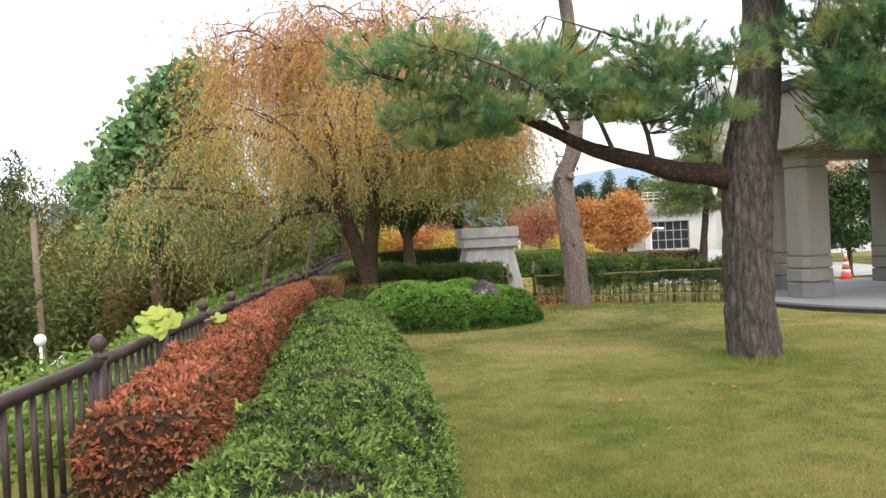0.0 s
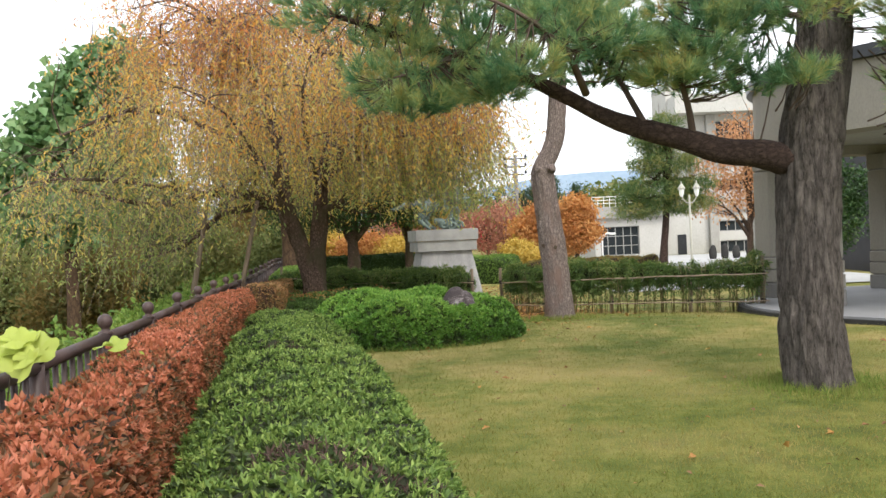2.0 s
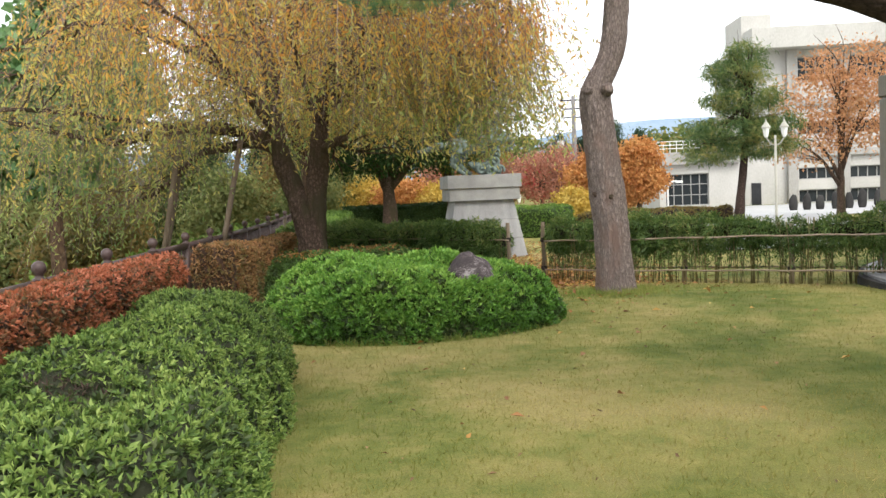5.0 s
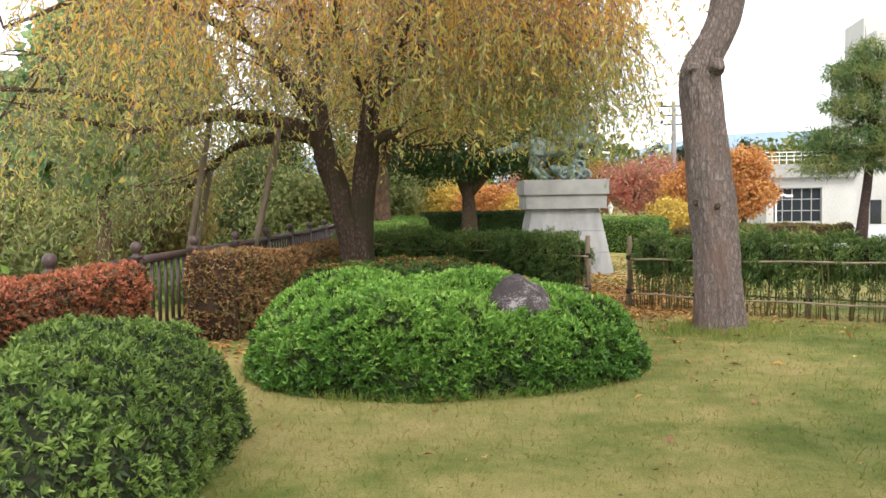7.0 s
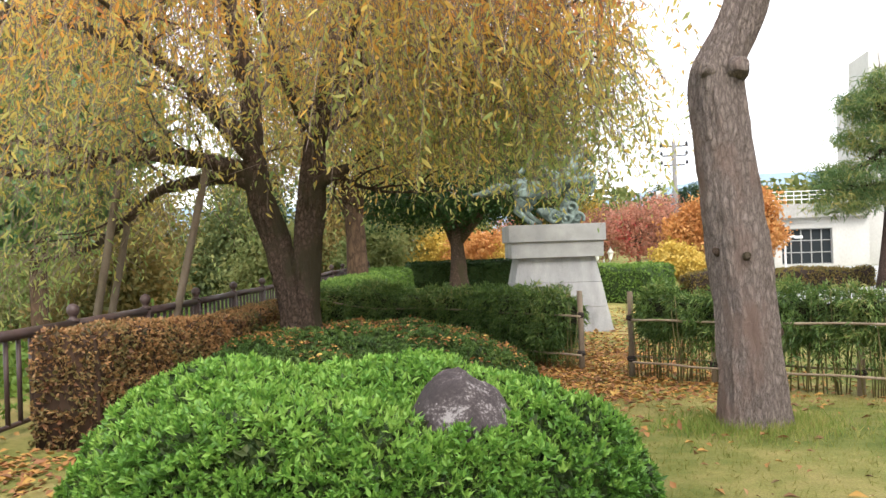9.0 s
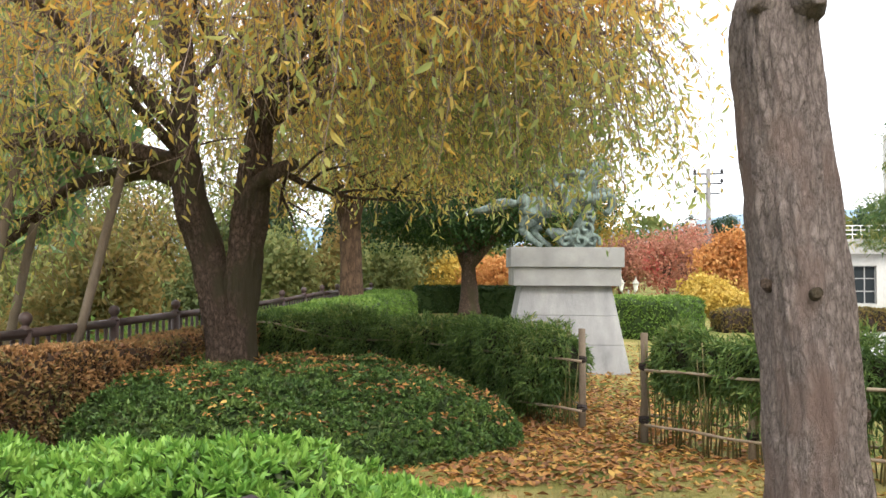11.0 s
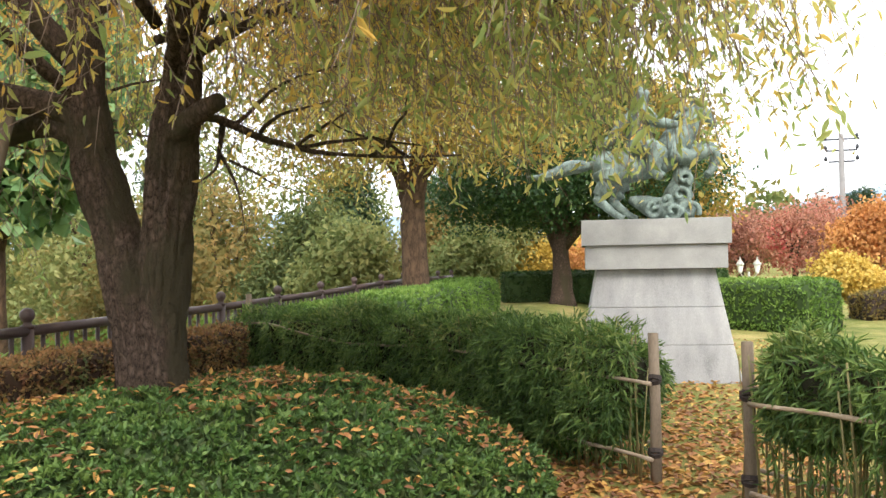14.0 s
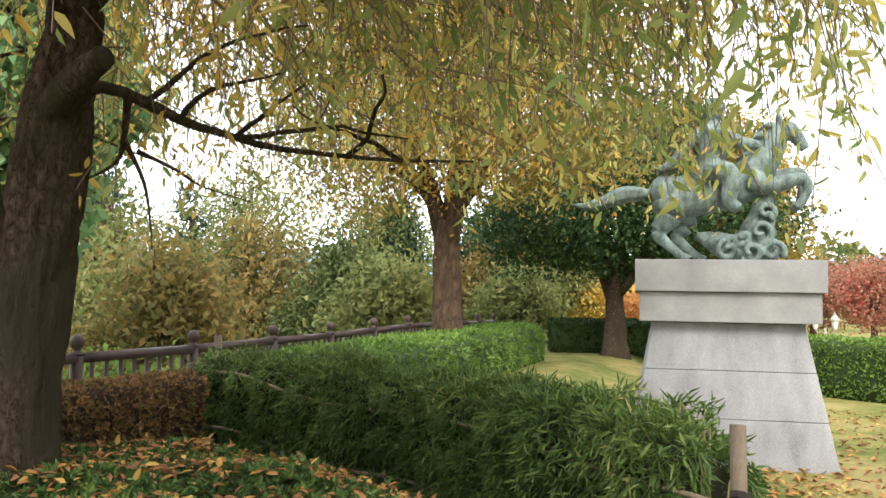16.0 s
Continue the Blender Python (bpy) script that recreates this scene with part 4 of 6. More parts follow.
def trunk_mesh(pts, radii, sides=72, rows=150, ridge=0.03, flare=None, seed=0.0):
    """A thick trunk with furrowed bark worked into the surface."""
    line = spline(pts, rows)
    rad = np.interp(np.linspace(0, 1, rows), np.linspace(0, 1, len(radii)), radii)
    vs, fs = [], []
    for i in range(rows):
        p = Vector(line[i])
        for k in range(sides):
            w = 2 * math.pi * k / sides
            c, s = math.cos(w), math.sin(w)
            warp = 0.5 * noise.noise(Vector((c * 2, s * 2, p.z * 1.6 + seed)))
            q = Vector((c * 4.2 + warp, s * 4.2 - warp, p.z * 1.5 + seed))
            cell = noise.voronoi(q, distance_metric="DISTANCE", exponent=2.5)[0]
            plate = min(1.0, (cell[1] - cell[0]) * 2.2)
            r = rad[i] * (1 + 0.06 * noise.noise(Vector((c * 1.2, s * 1.2, p.z * 0.8 + seed)))) + ridge * (plate - 0.7) + 0.2 * ridge * noise.noise(Vector((c * 18, s * 18, p.z * 9)))
            if flare:
                r += flare * max(0, 1 - (p.z - line[0][2]) / 0.45) ** 2 * (0.6 + 0.5 * math.cos(5 * w + seed))
            vs.append((p.x + c * r, p.y + s * r, p.z))
    for i in range(rows - 1):
        for k in range(sides):
            k2 = (k + 1) % sides
            fs.append((i * sides + k, i * sides + k2, (i + 1) * sides + k2, (i + 1) * sides + k))
    fs.append(tuple((rows - 1) * sides + k for k in range(sides)))
    return mesh_from("trunk", vs, fs, True)


def tufts(at, way, per=22, length=0.1, width=0.0045, cone=0.75):
    """Brushes of pine needles at twig ends."""
    P = np.repeat(at, per, axis=0)
    T = np.repeat(unit(way), per, axis=0)
    m = len(P)
    P = P + T * (rng.random(m)[:, None] * 0.07 - 0.05)
    along = unit(T + rng.normal(size=(m, 3)) * cone)
    return needles_mesh("needles", P, along, length * (0.7 + 0.5 * rng.random(m)), width)


def pine_pads(pads, density, rnd_seed):
    """Flat cloud-like pads (x, y, z, rx, ry, rz): twig ends, and the way they point."""
    g = np.random.default_rng(rnd_seed)
    at, way = [], []
    for x, y, z, rx, ry, rz in pads:
        n = int(density * rx * ry + 30)
        d = unit(g.normal(size=(n, 3)))
        rad = g.random(n) ** 0.45
        wob = np.array([1 + 0.35 * noise.noise(Vector(q * 2.6) + Vector((x * 1.3, y, z))) for q in d])
        at.append(np.array([x, y, z]) + d * np.array([rx, ry, rz]) * (rad * wob)[:, None])
        way.append(d * np.array([1, 1, 0.5]) + np.array([0, 0, 0.75]))
    return np.concatenate(at), np.concatenate(way)


def pine_twigs(ends, ways, nodes, every=3):
    """Thin twigs from the nearest limb point to every few tufts."""
    nodes = np.array(nodes)
    pieces = []
    for p, w in zip(ends[::every], ways[::every]):
        d = nodes - p
        q = nodes[np.argmin((d ** 2).sum(1))]
        if np.linalg.norm(q - p) > 0.7:
            q = p + (q - p) / np.linalg.norm(q - p) * 0.3
        mid = (p + q) / 2 + np.array([0, 0, -0.04])
        pieces.append(sweep([q, mid, p], [0.009, 0.006, 0.003], 4, cap=False))
    return pieces


def build_pine():
    x, y = 3.98, 12.25
    g = ground_z(x, y)
    ob = thing("pine_tree", (x, y, g), "old pine with furrowed grey bark and a long low limb", "pine tree")
    line = [(x, y, g - 0.08), (x - 0.04, y, 0.5), (x - 0.05, y, 1.1), (x - 0.02, y, 1.75), (x + 0.02, y, 2.2), (x + 0.14, y, 2.9), (x + 0.25, y + 0.05, 3.8), (x + 0.3, y + 0.1, 5.2), (x + 0.2, y + 0.2, 7.2)]
    part("trunk", trunk_mesh(line, [0.3, 0.275, 0.262, 0.272, 0.285, 0.235, 0.22, 0.19, 0.1], 84, 190, 0.034, 0.05, 2.0), PINE_BARK, ob)
    main = spline([(x - 0.05, y, 1.93), (3.6, 12.2, 2.03), (3.2, 12.2, 2.09), (2.87, 12.2, 2.2), (2.5, 12.2, 2.31), (2.18, 12.2, 2.43), (1.74, 12.2, 2.68), (1.25, 12.15, 2.9), (0.75, 12.1, 3.04), (0.3, 12.0, 3.2), (-0.1, 11.9, 3.33)], 48)
    mr = [0.15 * (1 - 0.86 * (i / 47) ** 0.8) for i in range(48)]
    part("low_limb", tube_mesh("low_limb", main, mr, 20, 0.14, 4.0), RED_BARK, ob, "reddish low limb")
    limbs = [[(2.0, 12.1, 2.62), (1.75, 11.7, 2.95), (1.3, 11.4, 3.2), (0.7, 11.2, 3.4)], [(2.5, 12.15, 2.36), (2.35, 12.6, 2.9), (2.1, 13.0, 3.4)], [(1.5, 12.05, 2.92), (1.2, 12.6, 3.2), (0.7, 12.9, 3.5)],
             [(x + 0.15, y, 3.2), (3.2, 12.0, 3.35), (2.5, 11.8, 3.55), (1.8, 11.6, 3.75)], [(x + 0.2, y, 3.7), (4.8, 12.0, 3.6), (5.6, 11.8, 3.3), (6.1, 11.7, 3.05)],
             [(x + 0.25, y, 4.2), (3.3, 12.8, 4.5), (2.4, 13.2, 4.7)], [(x + 0.22, y, 4.0), (4.5, 11.4, 4.0), (5.2, 10.7, 3.75)], [(x + 0.3, y, 4.9), (4.9, 12.6, 5.1), (5.8, 13.0, 5.0)],
             [(1.0, 12.0, 3.05), (0.7, 11.8, 2.85), (0.35, 11.7, 2.75)], [(2.95, 12.2, 2.17), (2.85, 12.1, 2.6), (2.6, 11.9, 3.0), (2.7, 11.8, 3.3)]]
    nodes = [tuple(p) for p in main]
    pieces = []
    for i, l in enumerate(limbs):
        q = spline(l, 12)
        nodes += [tuple(p) for p in q]
        pieces.append(sweep(q, [0.034 * (1 - 0.8 * j / 11) for j in range(12)], 8, 0.15, True, i))
    pads = [(0.5, 11.8, 2.55, 0.4, 0.35, 0.12), (1.15, 11.7, 2.62, 0.35, 0.3, 0.12), (2.6, 11.7, 2.7, 0.4, 0.35, 0.1), (3.65, 11.6, 2.64, 0.28, 0.25, 0.1), (4.75, 11.7, 2.38, 0.35, 0.35, 0.18), (5.3, 11.9, 2.32, 0.4, 0.35, 0.18), (3.35, 11.95, 2.72, 0.45, 0.45, 0.2), (2.75, 11.75, 2.85, 0.5, 0.45, 0.2),
            (2.05, 11.6, 2.98, 0.5, 0.4, 0.18), (1.4, 11.5, 2.75, 0.4, 0.4, 0.16), (3.0, 12.7, 2.85, 0.5, 0.5, 0.22), (0.9, 12.4, 2.8, 0.45, 0.4, 0.18), (2.2, 12.7, 2.95, 0.5, 0.4, 0.2), (5.0, 12.0, 2.6, 0.45, 0.4, 0.25), (5.6, 12.1, 2.7, 0.55, 0.5, 0.28), (6.2, 12.2, 2.45, 0.5, 0.45, 0.25),
            (4.7, 11.6, 2.95, 0.4, 0.4, 0.22), (0.5, 12.0, 3.1, 0.5, 0.45, 0.22), (3.0, 11.8, 3.2, 0.6, 0.5, 0.25), (1.9, 12.2, 3.3, 0.5, 0.5, 0.2), (3.7, 11.6, 3.2, 0.45, 0.4, 0.25), (2.3, 12.2, 3.1, 0.5, 0.45, 0.2), (1.7, 11.8, 3.25, 0.5, 0.4, 0.2), (4.7, 11.7, 3.4, 0.5, 0.5, 0.28),
            (4.6, 11.9, 4.1, 0.6, 0.5, 0.3), (5.9, 11.6, 3.6, 0.6, 0.5, 0.28), (5.6, 12.0, 2.85, 0.5, 0.4, 0.2), (4.9, 12.0, 3.05, 0.4, 0.4, 0.2), (0.0, 11.9, 3.45, 0.7, 0.6, 0.28), (0.6, 11.5, 3.45, 0.7, 0.6, 0.25), (0.95, 12.4, 3.55, 0.7, 0.6, 0.26), (1.9, 12.5, 3.5, 0.7, 0.6, 0.3),
            (2.9, 12.0, 3.4, 0.6, 0.6, 0.36), (1.1, 11.8, 3.05, 0.4, 0.35, 0.22), (0.4, 11.8, 2.78, 0.55, 0.45, 0.2), (1.15, 11.9, 2.75, 0.3, 0.3, 0.15), (2.9, 11.9, 3.0, 0.5, 0.4, 0.22), (3.3, 12.0, 3.2, 0.45, 0.5, 0.3), (2.0, 13.0, 3.6, 0.6, 0.5, 0.25), (5.3, 11.9, 3.3, 0.65, 0.6, 0.28),
            (6.0, 11.8, 3.0, 0.6, 0.5, 0.25), (5.0, 11.2, 3.7, 0.6, 0.5, 0.3), (5.4, 12.2, 3.75, 0.7, 0.6, 0.3), (4.9, 11.8, 2.75, 0.4, 0.4, 0.2), (5.5, 11.7, 2.5, 0.4, 0.35, 0.2), (6.3, 12.0, 2.65, 0.5, 0.4, 0.25), (5.2, 12.8, 5.1, 0.9, 0.8, 0.35), (4.2, 12.2, 6.2, 1.2, 1.1, 0.6),
            (3.8, 12.6, 7.3, 1.0, 1.0, 0.6), (4.6, 11.6, 5.0, 0.8, 0.7, 0.35)]
    pads += [(4.75, 11.9, 3.2, 0.5, 0.45, 0.25), (5.2, 11.6, 2.9, 0.5, 0.4, 0.22), (5.7, 11.8, 3.3, 0.55, 0.5, 0.25), (4.6, 12.2, 3.6, 0.5, 0.45, 0.25), (5.1, 11.9, 3.55, 0.5, 0.45, 0.22), (5.9, 12.0, 2.9, 0.5, 0.45, 0.2), (5.4, 12.1, 4.1, 0.6, 0.5, 0.28)]
    ends, ways = pine_pads(pads, 300, 11)
    pieces += pine_twigs(ends, ways, nodes, 4)
    v, f = joined(pieces)
    tagged(part("twig_growth", mesh_from("branches", v, f, True), TWIG, ob), kind="stuff")
    tagged(part("needles", tufts(ends, ways, 40, 0.125, 0.0066, 0.5), NEEDLE, ob, "blue-green needle tufts, some yellowing"), kind="stuff")


build_pine()


def build_snag():
    x, y = 2.66, 18.85
    g = ground_z(x, y)
    ob = thing("bare_trunk", (x, y, g), "tall pine trunk with lopped limbs and pinkish-grey bark", "tree trunk")
    line = [(x + 0.02, y, g - 0.08), (x, y, 0.55), (x - 0.06, y, 1.3), (x - 0.13, y, 2.0), (x - 0.16, y, 2.5), (x + 0.05, y, 3.0), (x + 0.13, y, 3.7), (x + 0.14, y, 4.6), (x + 0.02, y, 6.0), (x - 0.1, y, 7.4)]
    part("trunk", trunk_mesh(line, [0.245, 0.225, 0.212, 0.198, 0.19, 0.152, 0.145, 0.135, 0.12, 0.08], 96, 260, 0.024, 0.03, 6.0), SNAG_BARK, ob)
    stubs = [((x - 0.16, y - 0.1, 2.48), (-0.8, -0.55, 0.12), 0.16, 0.06), ((x - 0.05, y - 0.15, 2.5), (0.25, -1, 0.1), 0.08, 0.06), ((x - 0.2, y - 0.1, 1.25), (-0.6, -0.8, 0.3), 0.055, 0.026), ((x - 0.04, y - 0.2, 1.22), (0.1, -1, 0.25), 0.04, 0.024), ((x - 0.26, y, 1.85), (-1, -0.2, 0.3), 0.05, 0.04), ((x + 0.17, y - 0.1, 0.7), (0.6, -0.8, 0), 0.02, 0.05)]
    for s, w, length, r in stubs:
        w = Vector(w).normalized()
        pts = [Vector(s) - w * 0.06, Vector(s) + w * length * 0.4, Vector(s) + w * length * 0.8, Vector(s) + w * length, Vector(s) + w * length * 1.02]
        part("lopped_stub", tube_mesh("lopped_stub", pts, [r * 1.5, r * 1.05, r * 0.92, r * 0.9, r * 0.7], 16, 0.55, s[2]), CHERRY_BARK if s[2] < 1.3 else SNAG_BARK, ob, "cut limb stub")
    side = [[(x + 0.12, y, 4.1), (2.2, 18.75, 3.9), (1.4, 18.6, 3.7), (0.6, 18.6, 3.65), (-0.2, 18.8, 3.75)], [(x + 0.12, y, 4.5), (3.3, 18.7, 4.35), (3.9, 18.6, 4.15)], [(1.4, 18.6, 3.7), (1.0, 19.0, 3.85), (0.5, 19.2, 4.05)]]
    nodes, pieces = [], []
    for i, s in enumerate(side):
        q = spline(s, 16)
        nodes += [tuple(p) for p in q]
        pieces.append(sweep(q, [(0.05 if i == 0 else 0.035) * (1 - 0.8 * j / 15) for j in range(16)], 8, 0.2, True, i))
    blobs = [(0.1, 18.7, 3.68, 0.5, 0.45, 0.2), (0.8, 18.5, 3.75, 0.55, 0.45, 0.22), (1.5, 18.7, 3.82, 0.5, 0.45, 0.22), (-0.35, 18.9, 3.9, 0.45, 0.4, 0.18), (0.5, 19.2, 4.12, 0.5, 0.45, 0.22), (2.0, 18.6, 4.05, 0.4, 0.4, 0.18), (3.5, 18.7, 4.35, 0.45, 0.4, 0.2), (3.95, 18.6, 4.2, 0.4, 0.35, 0.18)]
    blobs += [(x - 0.2, y, 7.6, 1.6, 1.4, 0.6), (x + 0.9, y + 0.3, 6.6, 0.9, 0.8, 0.35), (x - 1.1, y, 6.4, 0.9, 0.8, 0.35)]
    ends, ways = pine_pads(blobs, 330, 5)
    v, f = joined(pieces + pine_twigs(ends, ways, nodes, 9))
    tagged(part("twig_growth", mesh_from("branches", v, f, True), TWIG, ob), kind="stuff")
    tagged(part("needles", tufts(ends, ways, 26, 0.11, 0.007), NEEDLE, ob), kind="stuff")


build_snag()


def build_cherry():
    x, y, z = -1.8, 22.4, 0.2
    rnd = random.Random(17)
    ob = thing("weeping_cherry", (x, y, z), "old weeping cherry with hanging strands of yellow, orange and green leaves", "cherry tree")
    wood = [trunk_mesh([(x - 0.02, y, 0.0), (x - 0.03, y, 0.6), (x - 0.11, y, 1.0), (x - 0.26, y + 0.02, 1.5), (x - 0.42, y, 2.0), (x - 0.5, y, 2.6), (x - 0.6, y + 0.1, 3.6), (x - 0.9, y + 0.2, 4.8)], [0.22, 0.2, 0.19, 0.175, 0.165, 0.125, 0.1, 0.05], 64, 180, 0.034, 0.05, 1.0),
            trunk_mesh([(x + 0.06, y + 0.02, 0.0), (x + 0.06, y + 0.03, 0.6), (x + 0.08, y + 0.04, 1.0), (x + 0.12, y + 0.05, 1.5), (x + 0.18, y + 0.05, 2.0), (x + 0.24, y + 0.1, 2.7), (x + 0.5, y + 0.1, 3.8), (x + 0.7, y + 0.2, 5.2)], [0.21, 0.19, 0.18, 0.17, 0.175, 0.125, 0.09, 0.05], 64, 180, 0.034, 0.05, 9.0)]
    for me in wood:
        part("trunk", me, CHERRY_BARK, ob)
    limbs = [[(x - 0.42, y, 2.05), (-2.34, 22.4, 2.31), (-2.82, 22.3, 2.47), (-3.52, 22.0, 2.56), (-4.2, 21.8, 2.45), (-4.75, 21.7, 2.35), (-5.4, 21.5, 2.5), (-6.2, 21.3, 2.7)], [(x - 0.45, y, 2.15), (-2.63, 22.45, 2.3), (-3.12, 22.5, 2.25), (-3.64, 22.6, 2.17), (-4.02, 22.6, 1.87), (-4.5, 22.5, 1.5), (-5.2, 22.4, 1.35)],
             [(x - 0.56, y, 2.7), (-3.2, 22.0, 3.6), (-4.8, 21.5, 4.2), (-6.2, 21.0, 3.7)], [(x - 0.6, y, 3.4), (-2.9, 22.8, 4.8), (-4.0, 23.2, 5.8), (-5.0, 23.4, 5.9)],
             [(x - 0.9, y + 0.2, 4.6), (-2.9, 22.6, 5.7), (-3.4, 22.4, 6.5)], [(x + 0.5, y + 0.1, 3.7), (-0.7, 22.4, 4.8), (0.0, 22.2, 5.6), (0.6, 22.0, 5.7)], [(x + 0.7, y + 0.2, 4.9), (-1.1, 22.8, 6.0), (-1.2, 22.7, 6.9)],
             [(x + 0.24, y, 2.6), (-1.0, 21.6, 3.2), (-0.4, 20.7, 3.9), (0.3, 19.8, 4.1)], [(x + 0.2, y, 2.2), (-1.42, 22.55, 2.28), (-1.31, 22.75, 2.23), (-1.2, 22.9, 2.16), (-1.1, 23.1, 2.13), (-0.99, 23.35, 2.1), (-0.76, 23.7, 2.1), (-0.54, 24.0, 2.11), (-0.2, 24.4, 2.15)], [(x - 0.5, y, 2.4), (-2.6, 21.4, 3.1), (-2.9, 20.2, 3.8), (-3.1, 19.0, 3.9)],
             [(x + 0.2, y, 2.12), (-1.4, 22.3, 2.2), (-1.24, 22.26, 2.27), (-1.1, 22.22, 2.31)], [(x + 0.3, y, 3.0), (-0.6, 23.2, 3.8), (0.6, 23.8, 4.4), (1.6, 23.9, 4.3)], [(x + 0.1, y, 2.9), (-1.7, 21.2, 3.8), (-1.4, 19.9, 4.6), (-1.0, 18.9, 4.7)],
             [(x + 0.4, y, 3.4), (-0.4, 21.6, 4.4), (0.8, 20.9, 4.9), (1.6, 20.5, 4.6)],
             [(x + 0.3, y, 3.0), (-0.6, 22.6, 3.9), (0.6, 22.7, 4.0), (1.5, 22.7, 3.5)], [(x + 0.4, y, 3.3), (-0.4, 22.2, 4.2), (0.9, 21.7, 4.3), (1.9, 21.4, 3.8)], [(x + 0.2, y, 2.6), (-1.0, 23.2, 3.2), (0.0, 24.2, 3.5), (0.9, 24.6, 3.2)],
             [(x + 0.2, y, 3.0), (-1.3, 23.8, 3.9), (-0.8, 25.2, 4.2), (-0.2, 26.3, 3.8)], [(x - 0.5, y, 3.0), (-2.5, 24.0, 4.0), (-2.7, 25.4, 4.3), (-2.6, 26.6, 4.0)], [(-3.7, 21.95, 2.53), (-5.2, 21.2, 2.8), (-6.6, 20.6, 2.8), (-7.8, 20.3, 2.1)], [(-4.8, 21.5, 4.2), (-6.0, 22.2, 3.9), (-7.2, 22.6, 3.0), (-8.2, 22.8, 2.0)], [(x + 0.1, y, 2.8), (-1.7, 23.6, 3.3), (-1.6, 24.8, 3.5), (-1.2, 25.6, 3.2)],
             [(x - 0.9, y + 0.2, 4.6), (-3.2, 22.1, 5.6), (-4.1, 21.9, 6.35), (-5.0, 21.7, 6.2)], [(x - 0.6, y + 0.1, 3.6), (-3.3, 22.6, 4.7), (-4.5, 22.7, 5.3), (-5.6, 22.8, 4.8)], [(x - 0.9, y + 0.2, 4.7), (-3.0, 21.8, 5.4), (-3.7, 21.5, 5.9), (-4.5, 21.2, 5.4)],
             [(x + 0.7, y + 0.2, 5.0), (-1.6, 22.4, 6.2), (-2.4, 22.2, 6.9), (-3.0, 22.0, 6.6)], [(x + 0.7, y + 0.2, 5.0), (-0.7, 22.5, 6.1), (-0.2, 22.3, 6.5), (0.4, 22.1, 6.1)],
             [(x + 0.3, y, 3.0), (-0.3, 23.0, 3.7), (0.8, 23.3, 3.6), (1.4, 23.4, 3.1)], [(x + 0.3, y, 2.8), (-0.5, 22.0, 3.4), (0.7, 21.9, 3.5), (1.4, 22.0, 3.0)],
             [(-1.36, 22.65, 2.26), (-1.42, 22.7, 2.08), (-1.45, 22.68, 1.93), (-1.52, 22.5, 1.8)], [(-1.42, 22.7, 2.05), (-1.34, 22.75, 1.86), (-1.29, 22.75, 1.7), (-1.26, 22.75, 1.5)], [(-1.38, 22.75, 2.0), (-1.26, 22.9, 1.92), (-1.16, 23.0, 1.84), (-1.0, 23.2, 1.78)]]
    pieces, nodes = [], []
    for i, l in enumerate(limbs):
        q = spline(l, 18)
        r0 = (0.13, 0.11, 0.1, 0.09, 0.07, 0.09, 0.06, 0.045, 0.035, 0.05, 0.085, 0.05, 0.05, 0.04, 0.04, 0.035, 0.04, 0.04, 0.04, 0.05, 0.045, 0.035, 0.05, 0.045, 0.045, 0.04, 0.04, 0.035, 0.035, 0.022, 0.014, 0.012)[i]
        pieces.append(sweep(q, [r0 * (1 - (0.3 if i == 10 else 0.8) * j / 17) for j in range(18)], 10, 0.2, True, i))
        if i == 10 or i > 28:
            continue
        nodes += [Vector(p) for p in q[5:]]
        for j in range(6 if i == 8 else 9):
            s = Vector(q[rnd.randrange(4, 18)])
            lp, lr = limb(s, (rnd.uniform(-1, 1), rnd.uniform(-1, 1), rnd.uniform(0.3 if i == 8 else -0.1, 0.9)), rnd.uniform(0.7, 1.9) * (0.6 if i == 8 else 1), 0.018, 0.005, 0.5, 8, 0.28, rnd)
            pieces.append(sweep(lp, lr, 5, cap=False))
            nodes += lp[3:]
    # hanging strands
    P, A, stems = [], [], []
    strands = 6500
    for i in range(strands):
        s = rnd.choice(nodes) + Vector((rnd.gauss(0, 0.42), rnd.gauss(0, 0.42), rnd.gauss(0, 0.22)))
        out = Vector((s.x - x, s.y - y, 0))
        far = min(1.0, out.length / 5)
        if s.x > 2.0 - 0.1 * abs(s.y - 22):
            s.x = 2.0 - 1.2 * rnd.random()
        if s.x < -5.3 and s.z > 4.3 + (s.x + 5.3) * 0.9:
            continue
        side_left = smooth_step(-2.0, -5.5, s.x)
        front = smooth_step(21.0, 18.5, s.y)
        ragged = 0.75 * noise.noise(Vector((s.x * 0.8, s.y * 0.8, 3.0))) + 0.35 * noise.noise(Vector((s.x * 2.3, s.y * 2.3, 8.0)))
        floor_z = (2.1 - 0.25 * front) * (1 - side_left) + 0.5 * side_left + ragged + rnd.uniform(-0.2, 0.6) - 0.32 * smooth_step(-0.2, 0.8, s.x) * smooth_step(20.8, 22.0, s.y)
        if noise.noise(Vector((s.x * 1.1, s.y * 1.1, s.z * 1.1 + 5))) > 0.3 and rnd.random() < 0.75:
            continue
        length = min(rnd.uniform(0.5, 2.1), s.z - floor_z)
        if length < 0.25:
            continue
        d = out.normalized() if out.length > 0.1 else Vector((1, 0, 0))
        n = max(4, int(length / 0.055))
        kick = rnd.uniform(0.1, 0.9)
        sway = Vector((rnd.gauss(0, 0.46), rnd.gauss(0, 0.46), 0))
        line = []
        for j in range(n + 1):
            u = j / n
